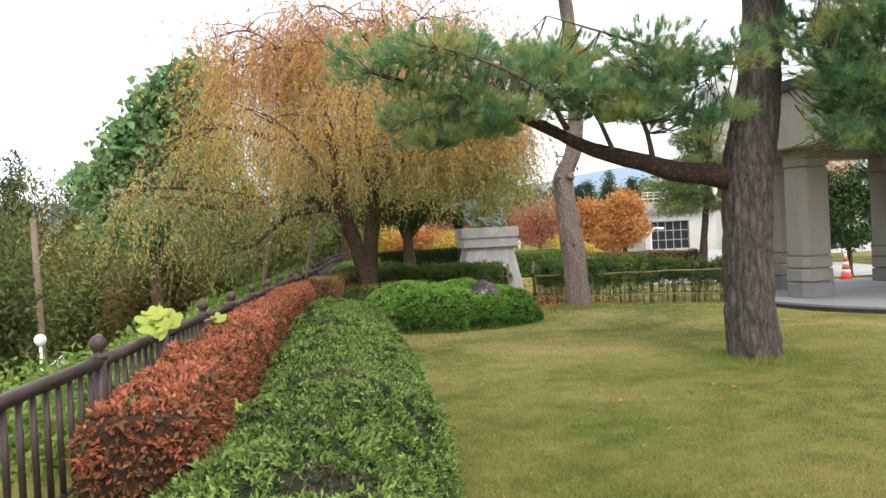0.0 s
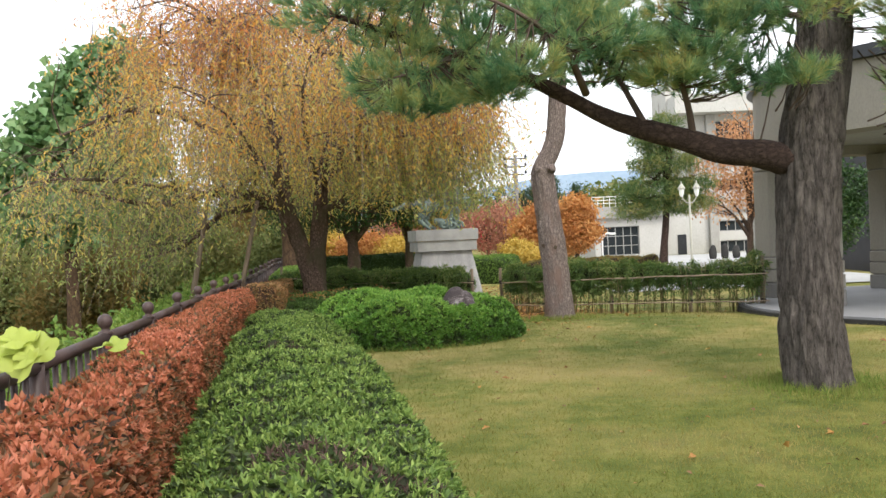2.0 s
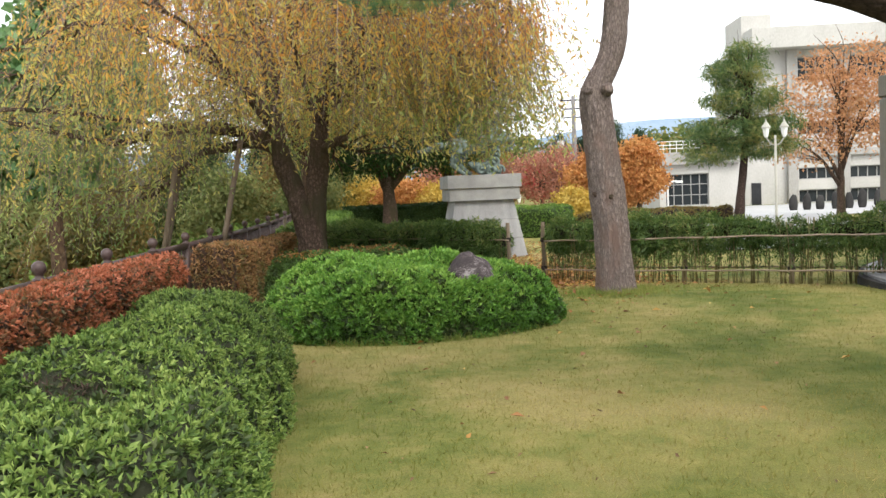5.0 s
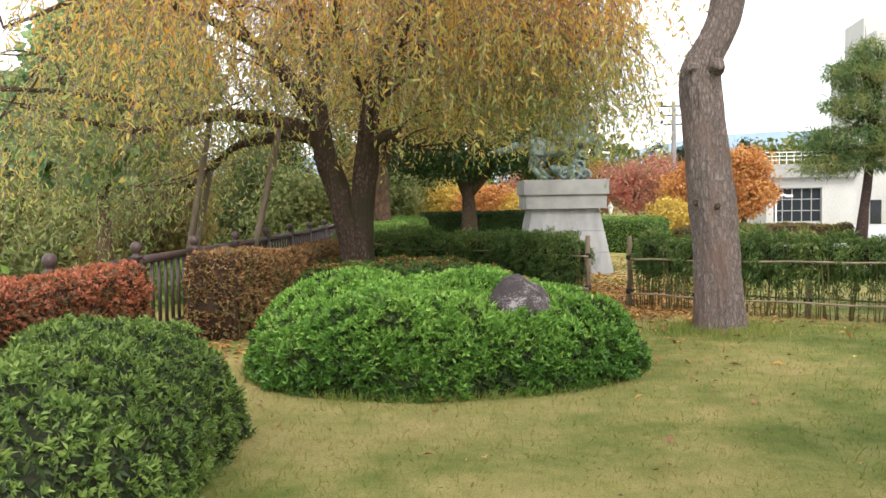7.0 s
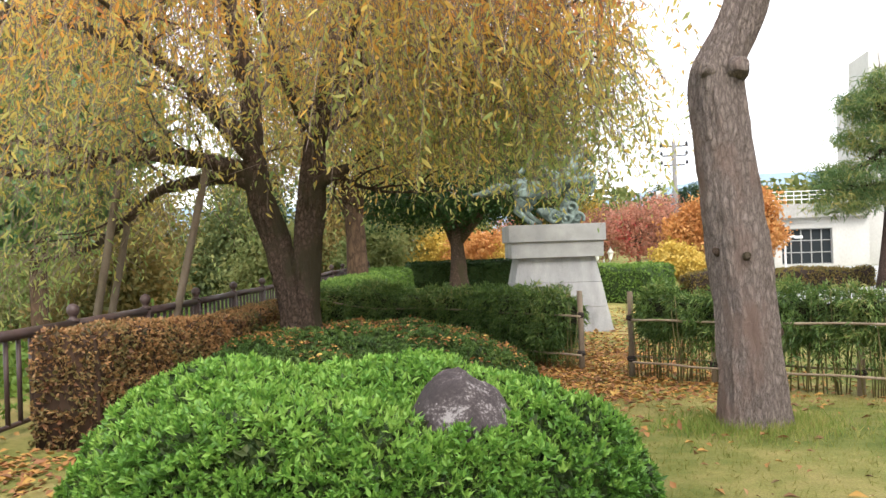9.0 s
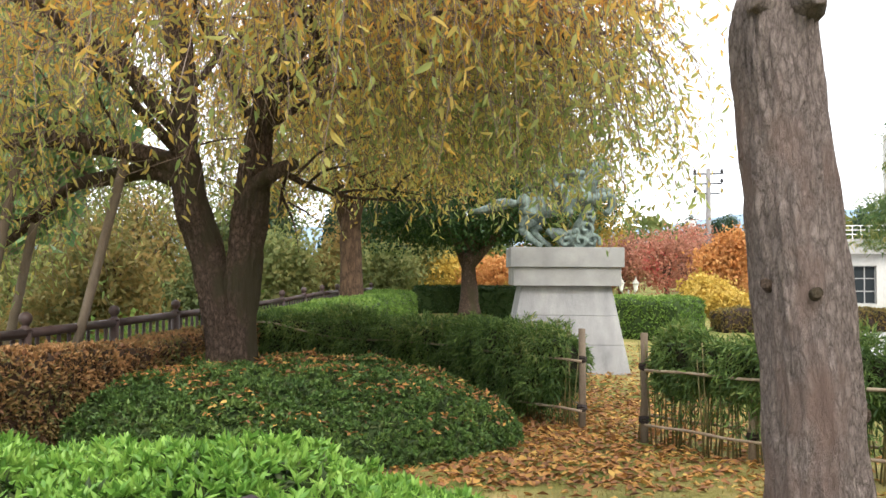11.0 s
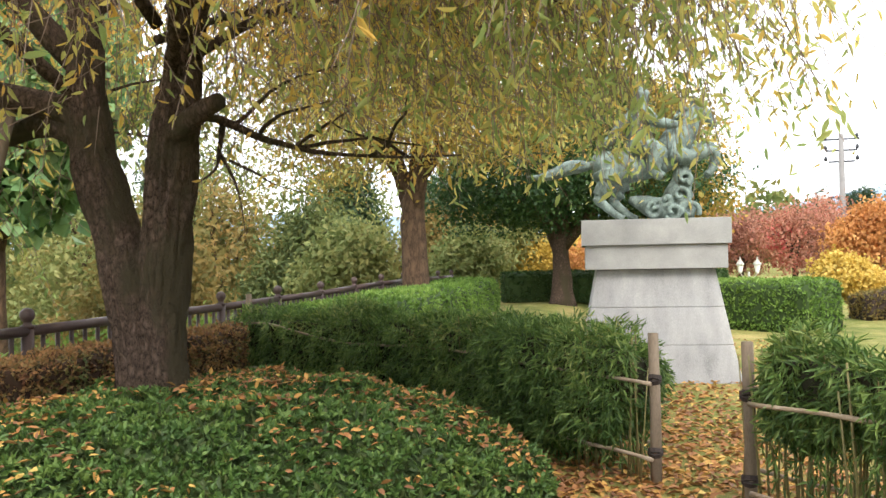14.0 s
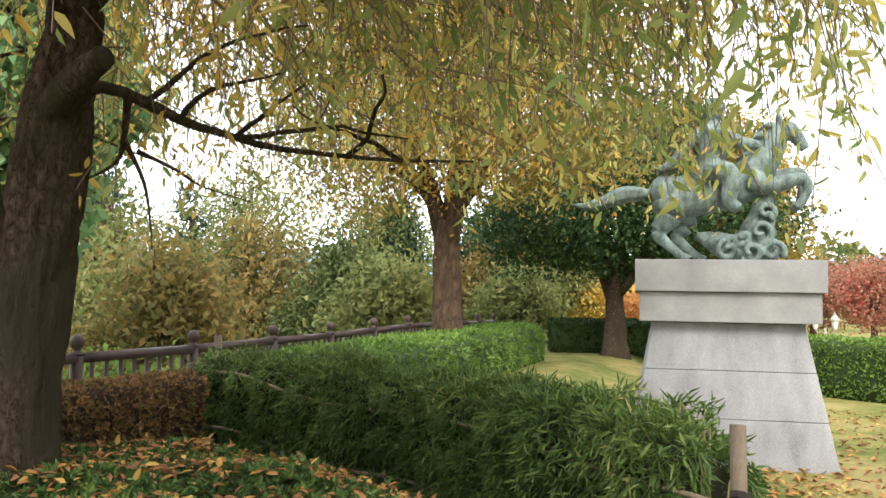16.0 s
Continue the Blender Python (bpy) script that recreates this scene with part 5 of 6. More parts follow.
            line.append(s + d * kick * math.sqrt(u) * 0.7 + sway * u + Vector((0.02 * math.sin(j * 0.7 + i), 0.02 * math.cos(j * 0.5 + i), 0.1 * math.sin(u * 3) * kick - length * u ** 1.25)))
        stems.append(sweep(line[::7] + [line[-1]], [0.0048 - 0.003 * k / max(1, len(line[::7])) for k in range(len(line[::7]) + 1)], 3, cap=False))
        for j in range(2, n + 1):
            if rnd.random() < 0.7:
                P.append(line[j])
                A.append((rnd.gauss(0, 0.6), rnd.gauss(0, 0.6), -0.75 + rnd.gauss(0, 0.4)))
    v, f = joined(pieces)
    tagged(part("limb_growth", mesh_from("limb_growth", v, f, True), CHERRY_BARK, ob), kind="stuff")
    v, f = joined(stems)
    tagged(part("strand_growth", mesh_from("strand_growth", v, f, True), STRAND, ob, "thin hanging twigs"), kind="stuff")
    P, A = np.array([tuple(p) for p in P]), np.array(A)
    P += rng.normal(size=P.shape) * 0.015
    s = 0.102 * (0.5 + 0.7 * rng.random(len(P)))
    tagged(part("foliage", oval_leaves_mesh("foliage", P, A, rng.normal(size=P.shape), s, s * 0.3), CHERRY_LEAF, ob, "narrow hanging leaves, yellow to orange and olive green"), kind="stuff")
    for a, b in (((-4.3, 21.9, -0.3), (-3.75, 21.95, 2.48)), ((-3.35, 22.0, -0.1), (-2.85, 22.28, 2.4)), ((-4.6, 22.6, -0.6), (-4.05, 22.58, 1.8))):
        pr = thing("prop_pole", a, "weathered wooden pole propping a cherry limb", "prop pole", "props under the cherry")
        part("pole", tube_mesh("pole", [a, [(p + q) / 2 for p, q in zip(a, b)], b], [0.05, 0.047, 0.044], 10, 0.1), GREY_POLE, pr)


build_cherry()


# ---- statue on its pedestal ----
PX, PY, PTURN = 0.94, 28.4, radians(10)


def build_pedestal():
    g = ground_z(PX, PY) - 0.01
    ob = thing("stone_pedestal", (PX, PY, g), "grey granite pedestal with a battered shaft and two stepped cap slabs", "pedestal")
    turn, mid = PTURN, (PX, PY)
    courses = [(0.0, 0.43), (0.433, 0.86), (0.863, 1.3)]

    def half_at(h):
        return 0.92 - 0.25 * h / 1.3, 0.8 - 0.21 * h / 1.3
    for a, b in courses:
        bm = bmesh.new()
        box(bm, (PX - 1, PY - 1, g + a), (PX + 1, PY + 1, g + b))
        for v in bm.verts:
            h = a if v.co.z < g + (a + b) / 2 else b
            hx, hy = half_at(h)
            v.co.x = PX + math.copysign(hx, v.co.x - PX)
            v.co.y = PY + math.copysign(hy, v.co.y - PY)
        bmesh.ops.bevel(bm, geom=list(bm.edges), offset=0.006, segments=1, affect="EDGES")
        bmesh.ops.rotate(bm, cent=(PX, PY, 0), matrix=Matrix.Rotation(turn, 3, "Z"), verts=bm.verts)
        part("shaft_block", bm, GRANITE, ob)
    for sx, sy, z0, z1, name in ((0.8, 0.7, 1.305, 1.58, "lower_slab"), (0.84, 0.74, 1.584, 1.88, "cap_slab")):
        part(name, boxed((PX - sx, PY - sy, g + z0), (PX + sx, PY + sy, g + z1), 0.01, turn, mid), GRANITE_ROUGH, ob)
    return g + 1.88


PED_TOP = build_pedestal()


def build_statue():
    m = Matrix.Translation((PX - 0.14, PY, PED_TOP)) @ Matrix.Scale(0.93, 4) @ Matrix.Rotation(PTURN, 4, "Z")
    pieces = []

    def tube(pts, radii, sides=14, n=20):
        line = spline(pts, n)
        rr = np.interp(np.linspace(0, 1, n), np.linspace(0, 1, len(radii)), radii)
        pieces.append(sweep([m @ Vector(p) for p in line], list(rr), sides, 0.08))
    # body, neck and head of a leaping horse, facing along x
    tube([(-0.58, 0, 0.72), (-0.48, 0, 0.74), (-0.3, 0, 0.73), (-0.05, 0, 0.72), (0.25, 0, 0.8), (0.5, 0, 0.93), (0.6, 0, 1.0)], [0.1, 0.2, 0.205, 0.185, 0.19, 0.18, 0.1], 20, 30)
    tube([(0.42, 0, 0.92), (0.6, 0, 1.12), (0.72, 0, 1.34), (0.78, 0, 1.46)], [0.19, 0.15, 0.105, 0.085])
    tube([(0.74, 0, 1.47), (0.84, 0, 1.43), (0.95, 0, 1.3), (1.0, 0, 1.22)], [0.075, 0.09, 0.062, 0.05])
    for k in range(8):
        z = 1.08 + 0.055 * k
        bx = 0.46 + 0.037 * k
        tube([(bx, 0, z), (bx - 0.1, 0.03 * (-1) ** k, z + 0.02), (bx - 0.2, 0.02, z - 0.03)], [0.045, 0.035, 0.008], 8, 7)
    for s in (-1, 1):
        tube([(-0.42, s * 0.1, 0.66), (-0.4, s * 0.13, 0.5), (-0.52, s * 0.13, 0.33), (-0.42, s * 0.13, 0.2), (-0.28, s * 0.12, 0.08), (-0.2, s * 0.12, 0.03)] if s < 0 else
             [(-0.38, s * 0.1, 0.62), (-0.22, s * 0.13, 0.44), (-0.32, s * 0.13, 0.3), (-0.14, s * 0.13, 0.12), (-0.02, s * 0.12, 0.03)], [0.17, 0.13, 0.075, 0.05, 0.042, 0.055])
        tube([(0.42, s * 0.1, 0.88), (0.66, s * 0.13, 0.86 + 0.04 * s), (0.92, s * 0.13, 0.94 + 0.05 * s), (1.0, s * 0.13, 0.86 + 0.05 * s), (0.96, s * 0.13, 0.68), (0.88, s * 0.13, 0.58)], [0.14, 0.095, 0.062, 0.052, 0.042, 0.05])
        tube([(0.75, s * 0.05, 1.5), (0.73, s * 0.055, 1.57), (0.73, s * 0.05, 1.63)], [0.034, 0.026, 0.008], 8, 6)
    for k in range(7):
        w = k * 0.9
        oy, oz = 0.045 * math.cos(w), 0.045 * math.sin(w)
        tube([(-0.58, oy * 0.4, 0.76), (-0.74, oy, 0.76 + oz), (-0.92, oy * 1.3, 0.74 + oz * 1.2), (-1.1, oy, 0.67 + oz), (-1.3, oy * 0.6, 0.63 + oz * 0.5), (-1.48, 0, 0.65)], [0.03, 0.04, 0.045, 0.036, 0.022, 0.006], 8)
    # cloak-wrapped seated shape
    tube([(0.02, 0, 0.9), (0.02, 0, 1.08), (0.04, 0, 1.28), (0.06, 0, 1.46), (0.06, 0, 1.55)], [0.2, 0.16, 0.18, 0.15, 0.06], 16)
    tube([(0.06, 0, 1.52), (0.06, 0, 1.6), (0.06, 0, 1.7), (0.05, 0, 1.8)], [0.07, 0.1, 0.115, 0.04], 14)
    tube([(0.1, -0.18, 1.4), (0.28, -0.27, 1.27), (0.5, -0.14, 1.25)], [0.08, 0.07, 0.05], 10)
    tube([(0.0, -0.18, 1.02), (0.22, -0.28, 0.9), (0.2, -0.29, 0.64), (0.3, -0.29, 0.56)], [0.12, 0.1, 0.07, 0.055], 10)
    for k in range(5):
        oy = 0.07 * (k - 2)
        tube([(-0.02, oy, 1.46), (-0.2, oy, 1.28), (-0.36, oy, 1.08), (-0.52, oy, 1.0 - 0.02 * (k % 2))], [0.06, 0.065, 0.055, 0.025], 8)
    # curling cloud that carries the horse
    tube([(-0.12, 0, 0.3), (0.06, 0, 0.24), (0.25, 0, 0.16), (0.5, 0, 0.14), (0.72, 0, 0.1)], [0.04, 0.11, 0.15, 0.17, 0.1], 14)
    tube([(0.5, 0, 0.14), (0.5, 0, 0.32), (0.56, 0, 0.5), (0.58, 0, 0.72)], [0.18, 0.17, 0.13, 0.1], 14)
    for cx, cz, r, y0 in ((0.2, 0.14, 0.12, -0.15), (0.42, 0.12, 0.12, -0.19), (0.64, 0.12, 0.13, -0.16), (0.52, 0.33, 0.13, -0.18), (0.35, 0.27, 0.09, -0.15), (0.58, 0.54, 0.1, -0.14), (0.4, 0.14, 0.13, 0.16), (0.58, 0.36, 0.13, 0.15)):
        coil = [(cx + r * (1 - 0.085 * k) * math.cos(0.75 * k + cx * 9), y0 + math.copysign(0.006 * k, y0), cz + r * (1 - 0.085 * k) * math.sin(0.75 * k + cx * 9)) for k in range(11)]
        tube(coil, [0.036, 0.034, 0.03, 0.026, 0.02], 8, 34)
    v, f = joined(pieces)
    ob = tagged(part("horse_statue", mesh_from("horse_statue", v, f, True), BRONZE), "green weathered bronze statue of a leaping horse on a granite pedestal", "statue")
    cast = ob.modifiers.new("cast", "REMESH")
    cast.mode, cast.voxel_size, cast.use_smooth_shade = "VOXEL", 0.014, True


build_statue()


# ---- plaza hedges and trees beyond ----
hedge("clipped_hedge", hedge_core([(-2.95, 27.2), (-3.35, 31.0), (-4.1, 37.3)], 0.62, lambda u: 0.72 + 0.12 * u, lump=0.05, seed=40), 34000, 0.06, 0.45, FAR_HEDGE_LEAF, CORE_GREEN, "bright clipped green hedge along the plaza lawn", rosette=4)
hedge("clipped_hedge", hedge_core([(-4.4, 41.2), (-1.5, 42.3), (1.5, 41.8)], 0.5, 0.9, lump=0.05, seed=41), 16000, 0.07, 0.45, MAPLE_GREEN, CORE_GREEN, "dark clipped hedge behind the maple", rosette=4)
hedge("clipped_hedge", hedge_core([(0.9, 36.5), (2.2, 35.6), (3.4, 34.8)], 0.6, 0.78, lump=0.05, seed=42), 18000, 0.06, 0.45, FAR_HEDGE_LEAF, CORE_GREEN, "clipped green hedge behind the pedestal", rosette=4)
tree("maple_tree", (-2.55, 40.3, ground_z(-2.55, 40.3)), 1.9, 0.3, [(-2.6, 40.3, 3.6, 3.3, 3.0, 1.5), (-4.4, 40.0, 3.1, 1.8, 2.0, 1.0), (-0.4, 40.0, 3.2, 2.0, 2.0, 1.1), (-2.4, 40.5, 5.0, 2.4, 2.2, 1.3)], 46000, 0.1, 0.7, MAPLE_GREEN, CHERRY_BARK, "spreading maple with dense dark green leaves", 9, clump=0.3, seed=3)
tree("maple_tree", (-0.3, 41.5, ground_z(-0.3, 41.5)), 2.4, 0.2, [(-0.5, 41.5, 4.4, 2.0, 2.0, 1.5), (0.4, 41.0, 3.0, 1.3, 1.4, 1.0), (-1.4, 41.8, 5.2, 1.8, 1.8, 1.3)], 26000, 0.11, 0.7, MAPLE_TURNING, CHERRY_BARK, "maple turning from green to amber", 6, clump=0.35, seed=4)
tree("zelkova_tree", (-4.0, 33.2, ground_z(-4.0, 33.2)), 2.6, 0.32, [(-3.9, 33.0, 3.7, 2.4, 2.0, 0.6), (-4.0, 33.2, 6.0, 3.2, 3.0, 1.8), (-2.5, 32.8, 5.0, 2.2, 2.2, 1.3), (-5.6, 33.2, 4.8, 2.0, 2.0, 1.2), (-2.2, 33.0, 3.9, 1.8, 1.6, 0.8), (-5.8, 33.4, 3.6, 1.6, 1.5, 0.7), (-3.6, 33.0, 7.6, 2.4, 2.4, 1.5)], 62000, 0.09, 0.5, MAPLE_TURNING, TAN_BARK, "tan-barked tree with thinning yellow-green leaves", 9, clump=0.4, seed=5)


# ---- fallen leaves ----
def fallen_on_ground():
    n = 14000
    pts = []
    r = random.Random(5)
    while len(pts) < n:
        x, y = r.gauss(1.0, 1.3), r.gauss(22.8, 2.3)
        if r.random() < 0.16:
            x, y = r.uniform(-2.0, 3), r.uniform(24, 33)
        if r.random() < 0.03:
            x, y = r.gauss(-2.1, 0.3), r.gauss(17.3, 0.5)
        if r.random() < 0.02:
            x, y = r.uniform(0.5, 8), r.uniform(6, 20)
        if abs(x) < 9 and 5 < y < 40 and y > 5:
            if y < 20.3 and r.random() < 0.75 and x > 0.5:
                continue
            pts.append((x, y, ground_z(x, y) + 0.008 + 0.02 * r.random()))
    P = np.array(pts)
    a = rng.normal(size=(n, 3)) * np.array([1, 1, 0.18])
    s = 0.085 * (0.5 + 0.7 * rng.random(n))
    tagged(part("fallen_leaves", leaves_mesh("fallen_leaves", P, a, np.array([0, 0, 1.0]) + rng.normal(size=(n, 3)) * 0.25, s, s * 0.5), FALLEN), "brown, orange and yellow fallen leaves on the lawn", "leaf litter", "", "stuff")


fallen_on_ground()


def lawn_litter():
    n = 800
    X, Y = rng.uniform(0.2, 9, n), 5 + 15 * rng.random(n) ** 0.8
    P = np.array([(a, b, ground_z(a, b) + 0.015) for a, b in zip(X, Y)])
    s = 0.045 * (0.4 + 0.9 * rng.random(n) ** 2)
    tagged(part("lawn_litter", leaves_mesh("lawn_litter", P, rng.normal(size=(n, 3)) * np.array([1, 1, 0.2]), np.array([0, 0, 1.0]) + rng.normal(size=(n, 3)) * 0.4, s, s * 0.45), DEAD_LEAF), "small dry leaf scraps scattered over the lawn", "leaf litter", "", "stuff")


lawn_litter()
p, nr = scatter(bed_core, 8200)
drift = np.array([noise.noise(Vector((a * 1.3, b * 1.3, 6.0))) + 0.5 * noise.noise(Vector((a * 4, b * 4, 2.0))) for a, b, c in p])
keep = (nr[:, 2] > 0.7) & (rng.random(len(p)) < 0.45 + 0.9 * drift + 0.25 * (p[:, 1] - 21.8))
p = p[keep] + np.array([0, 0, 0.075])
s = 0.062 * (0.5 + 0.7 * rng.random(len(p)))
tagged(part("fallen_leaves", oval_leaves_mesh("fallen_leaves", p, rng.normal(size=p.shape) * np.array([1, 1, 0.3]), np.array([0, 0, 1.0]) + rng.normal(size=p.shape) * 0.35, s, s * 0.45), FALLEN),
       "brown and yellow fallen leaves lying on the shrub bed", "leaf litter", "", "stuff")


# ---- grass blades ----
def build_blades():
    n = 190000
    d = 4.6 + 17 * rng.random(n) ** 1.7
    w = rng.uniform(-0.62, 0.66, n)
    X = 1.0 + d * np.tan(w) * 0.9
    Y = 2.0 + d
    keep = (X > -1.2) & (X < 9) & (Y < 22.5)
    X, Y = X[keep], Y[keep]
    Z = np.array([ground_z(a, b) for a, b in zip(X, Y)])
    P = np.stack([X, Y, Z], 1)
    a = rng.normal(size=P.shape) * 0.55 + np.array([0, 0, 1.0])
    tagged(part("grass", needles_mesh("grass", P, a, 0.035 * (0.5 + rng.random(len(P))), 0.006), BLADE), "short mown grass blades, part green, part straw", "grass", "", "stuff")


build_blades()


def long_grass():
    P = []
    r = random.Random(9)
    spots = [(3.98, 12.25, 0.3, 2600, 0.22), (2.66, 18.85, 0.24, 2600, 0.26)]
    for x, y, rad, n, wide in spots:
        for k in range(n):
            w = r.uniform(0, 2 * math.pi)
            d = rad + abs(r.gauss(0, wide))
            P.append((x + d * math.cos(w), y + d * math.sin(w), 0))
    for k in range(2600):
        w = r.uniform(0, 2 * math.pi)
        d = bush_radius(w) * (1.0 + abs(r.gauss(0, 0.03)))
        P.append((0.28 + d * math.cos(w), 17.03 + d * math.sin(w), 0))
    for k in range(2600):
        y = r.uniform(4, 15)
        x = float(np.interp(y, [q[1] for q in AZ_LINE], [q[0] for q in AZ_LINE])) + 0.63 + r.gauss(0, 0.05)
        P.append((x, y, 0))
    P = np.array([(x, y, ground_z(x, y)) for x, y, z in P])
    a = rng.normal(size=P.shape) * 0.4 + np.array([0, 0, 1.0])
    tagged(part("long_grass", needles_mesh("long_grass", P, a, 0.07 * (0.5 + rng.random(len(P))), 0.007), LONG_BLADE), "longer grass left round trunks and along the clipped shrubs", "grass", "", "stuff")


long_grass()


# ---- concrete building across the drive ----
def window_unit(parent, x0, x1, z0, z1, y, cols, rows, frame_mat, bar=0.05):
    """A window facing the lawn: a set-back pane behind a frame of bars."""
    win = part("window", wall_with_holes(x0, x1, z0, z1, y - 0.04, y + 0.06, [(x0 + bar, x1 - bar, z0 + bar, z1 - bar)]), frame_mat, parent)
    for i in range(1, cols):
        x = x0 + (x1 - x0) * i / cols
        part("mullion", boxed((x - bar / 2, y - 0.035, z0 + bar), (x + bar / 2, y + 0.055, z1 - bar)), frame_mat, win)
    for j in range(1, rows):
        z = z0 + (z1 - z0) * j / rows
        part("transom", boxed((x0 + bar, y - 0.03, z - bar / 2), (x1 - bar, y + 0.05, z + bar / 2)), frame_mat, win)
    for i in range(cols):
        for j in range(rows):
            a, b = x0 + (x1 - x0) * i / cols, x0 + (x1 - x0) * (i + 1) / cols
            c, d = z0 + (z1 - z0) * j / rows, z0 + (z1 - z0) * (j + 1) / rows
            part("pane", boxed((a + bar / 2, y + 0.0, c + bar / 2), (b - bar / 2, y + 0.012, d - bar / 2)), GLASS, win)
    return win


def wall_with_holes(x0, x1, z0, z1, y0, y1, holes):
    """A wall along x with rectangular openings right through it."""
    xs = sorted({x0, x1, *[h[0] for h in holes], *[h[1] for h in holes]})
    zs = sorted({z0, z1, *[h[2] for h in holes], *[h[3] for h in holes]})
    bm = bmesh.new()
    for a, b in zip(xs, xs[1:]):
        for c, d in zip(zs, zs[1:]):
            mx, mz = (a + b) / 2, (c + d) / 2
            if not any(h[0] < mx < h[1] and h[2] < mz < h[3] for h in holes):
                box(bm, (a, y0, c), (b, y1, d))
    bmesh.ops.remove_doubles(bm, verts=bm.verts, dist=0.001)
    return bm


def build_concrete_building():
    ob = thing("concrete_building", (18, 60, -0.2), "pale concrete building with a low wing and white roof railing", "building")
    # low wing
    holes = [(11.1, 13.5, 0.0, 1.78)]
    part("wall", wall_with_holes(10.75, 15.2, -0.4, 2.3, 58.0, 58.3, holes), CONCRETE, ob)
    part("wall", boxed((10.75, 58.302, -0.4), (11.0, 66, 2.3)), CONCRETE, ob)
    part("room_floor", boxed((11.05, 58.35, -0.4), (15.1, 66, -0.05)), CONCRETE_GREY, ob)
    # dark sheet added for the dimness of the room behind the window
    part("dark_room_back_wall", boxed((11.05, 65.9, -0.04), (15.1, 66.2, 2.28)), SLATE, ob)
    window_unit(ob, 11.1, 13.5, 0.0, 1.78, 58.2, 5, 3, FRAME_GREY, 0.045)
    part("roof", boxed((10.5, 57.6, 2.304), (15.2, 66.4, 3.0), 0.03), CONCRETE_GREY, ob)
    bm = bmesh.new()
    for k in range(13):
        box(bm, (10.6 + 0.36 * k, 57.75, 3.0), (10.63 + 0.36 * k, 57.78, 3.62))
    for z in (3.2, 3.4, 3.6):
        box(bm, (10.6, 57.735, z), (15.0, 57.748, z + 0.04))
    part("roof_railing", bm, WHITE_PAINT, ob)
    # tall block
    cols = [(18.9, 21.0), (21.75, 23.85), (24.6, 26.7), (27.4, 29.5)]
    levels = [(-0.15, 0.6), (1.19, 1.86), (3.75, 4.45), (6.8, 8.15)]
    holes = [(a, b, c, d) for a, b in cols for c, d in levels]
    part("wall", wall_with_holes(15.204, 30.0, -0.4, 8.55, 59.2, 59.5, holes), CONCRETE, ob)
    part("side_wall", boxed((15.204, 59.504, -0.4), (15.5, 63, 8.55)), CONCRETE, ob)
    # one dark sheet stands for the unlit rooms of the tall block
    part("dark_room_inner_wall", boxed((15.6, 62.0, -0.4), (29.9, 62.2, 8.0)), SLATE, ob)
    for a, b in cols:
        for c, d in levels:
            window_unit(ob, a, b, c, d, 59.4, 4, 2 if d - c > 1 else 1, FRAME_GREY, 0.05)
    for a, b in zip((18.2, 21.1, 23.95, 26.8), (18.75, 21.65, 24.5, 27.3)):
        part("pilaster", boxed((a, 58.85, -0.4), (b, 59.196, 8.54), 0.02), CONCRETE_GREY, ob)
    for z in (2.5, 5.4):
        part("floor_band", boxed((18.7, 58.95, z), (30.0, 59.19, z + 0.35), 0.015), CONCRETE_GREY, ob)
    part("cornice", boxed((16.0, 57.9, 8.554), (30.5, 63, 9.7), 0.03), CONCRETE, ob)
    part("stair_tower", boxed((15.9, 59.6, 3.02), (17.6, 63, 10.7), 0.03), CONCRETE, ob)
    part("arched_door", boxed((16.2, 59.15, -0.3), (16.75, 59.19, 1.1), 0.02), METAL_DARK, ob, "dark doorway")


build_concrete_building()


# ---- porch with its round canopy, and the dark hall behind it ----
CX, CY = 9.6, 18.6


def ring(r0, r1, z0, z1, n=96):
    bm = bmesh.new()
    loops = []
    for r, z in ((r0, z0), (r1, z0), (r1, z1), (r0, z1)):
        loops.append([bm.verts.new((CX + r * math.cos(2 * math.pi * k / n), CY + r * math.sin(2 * math.pi * k / n), z)) for k in range(n)])
    for a in range(4):
        for k in range(n):
            bm.faces.new((loops[a][k], loops[a][(k + 1) % n], loops[(a + 1) % 4][(k + 1) % n], loops[(a + 1) % 4][k]))
    bmesh.ops.recalc_face_normals(bm, faces=bm.faces)
    return bm


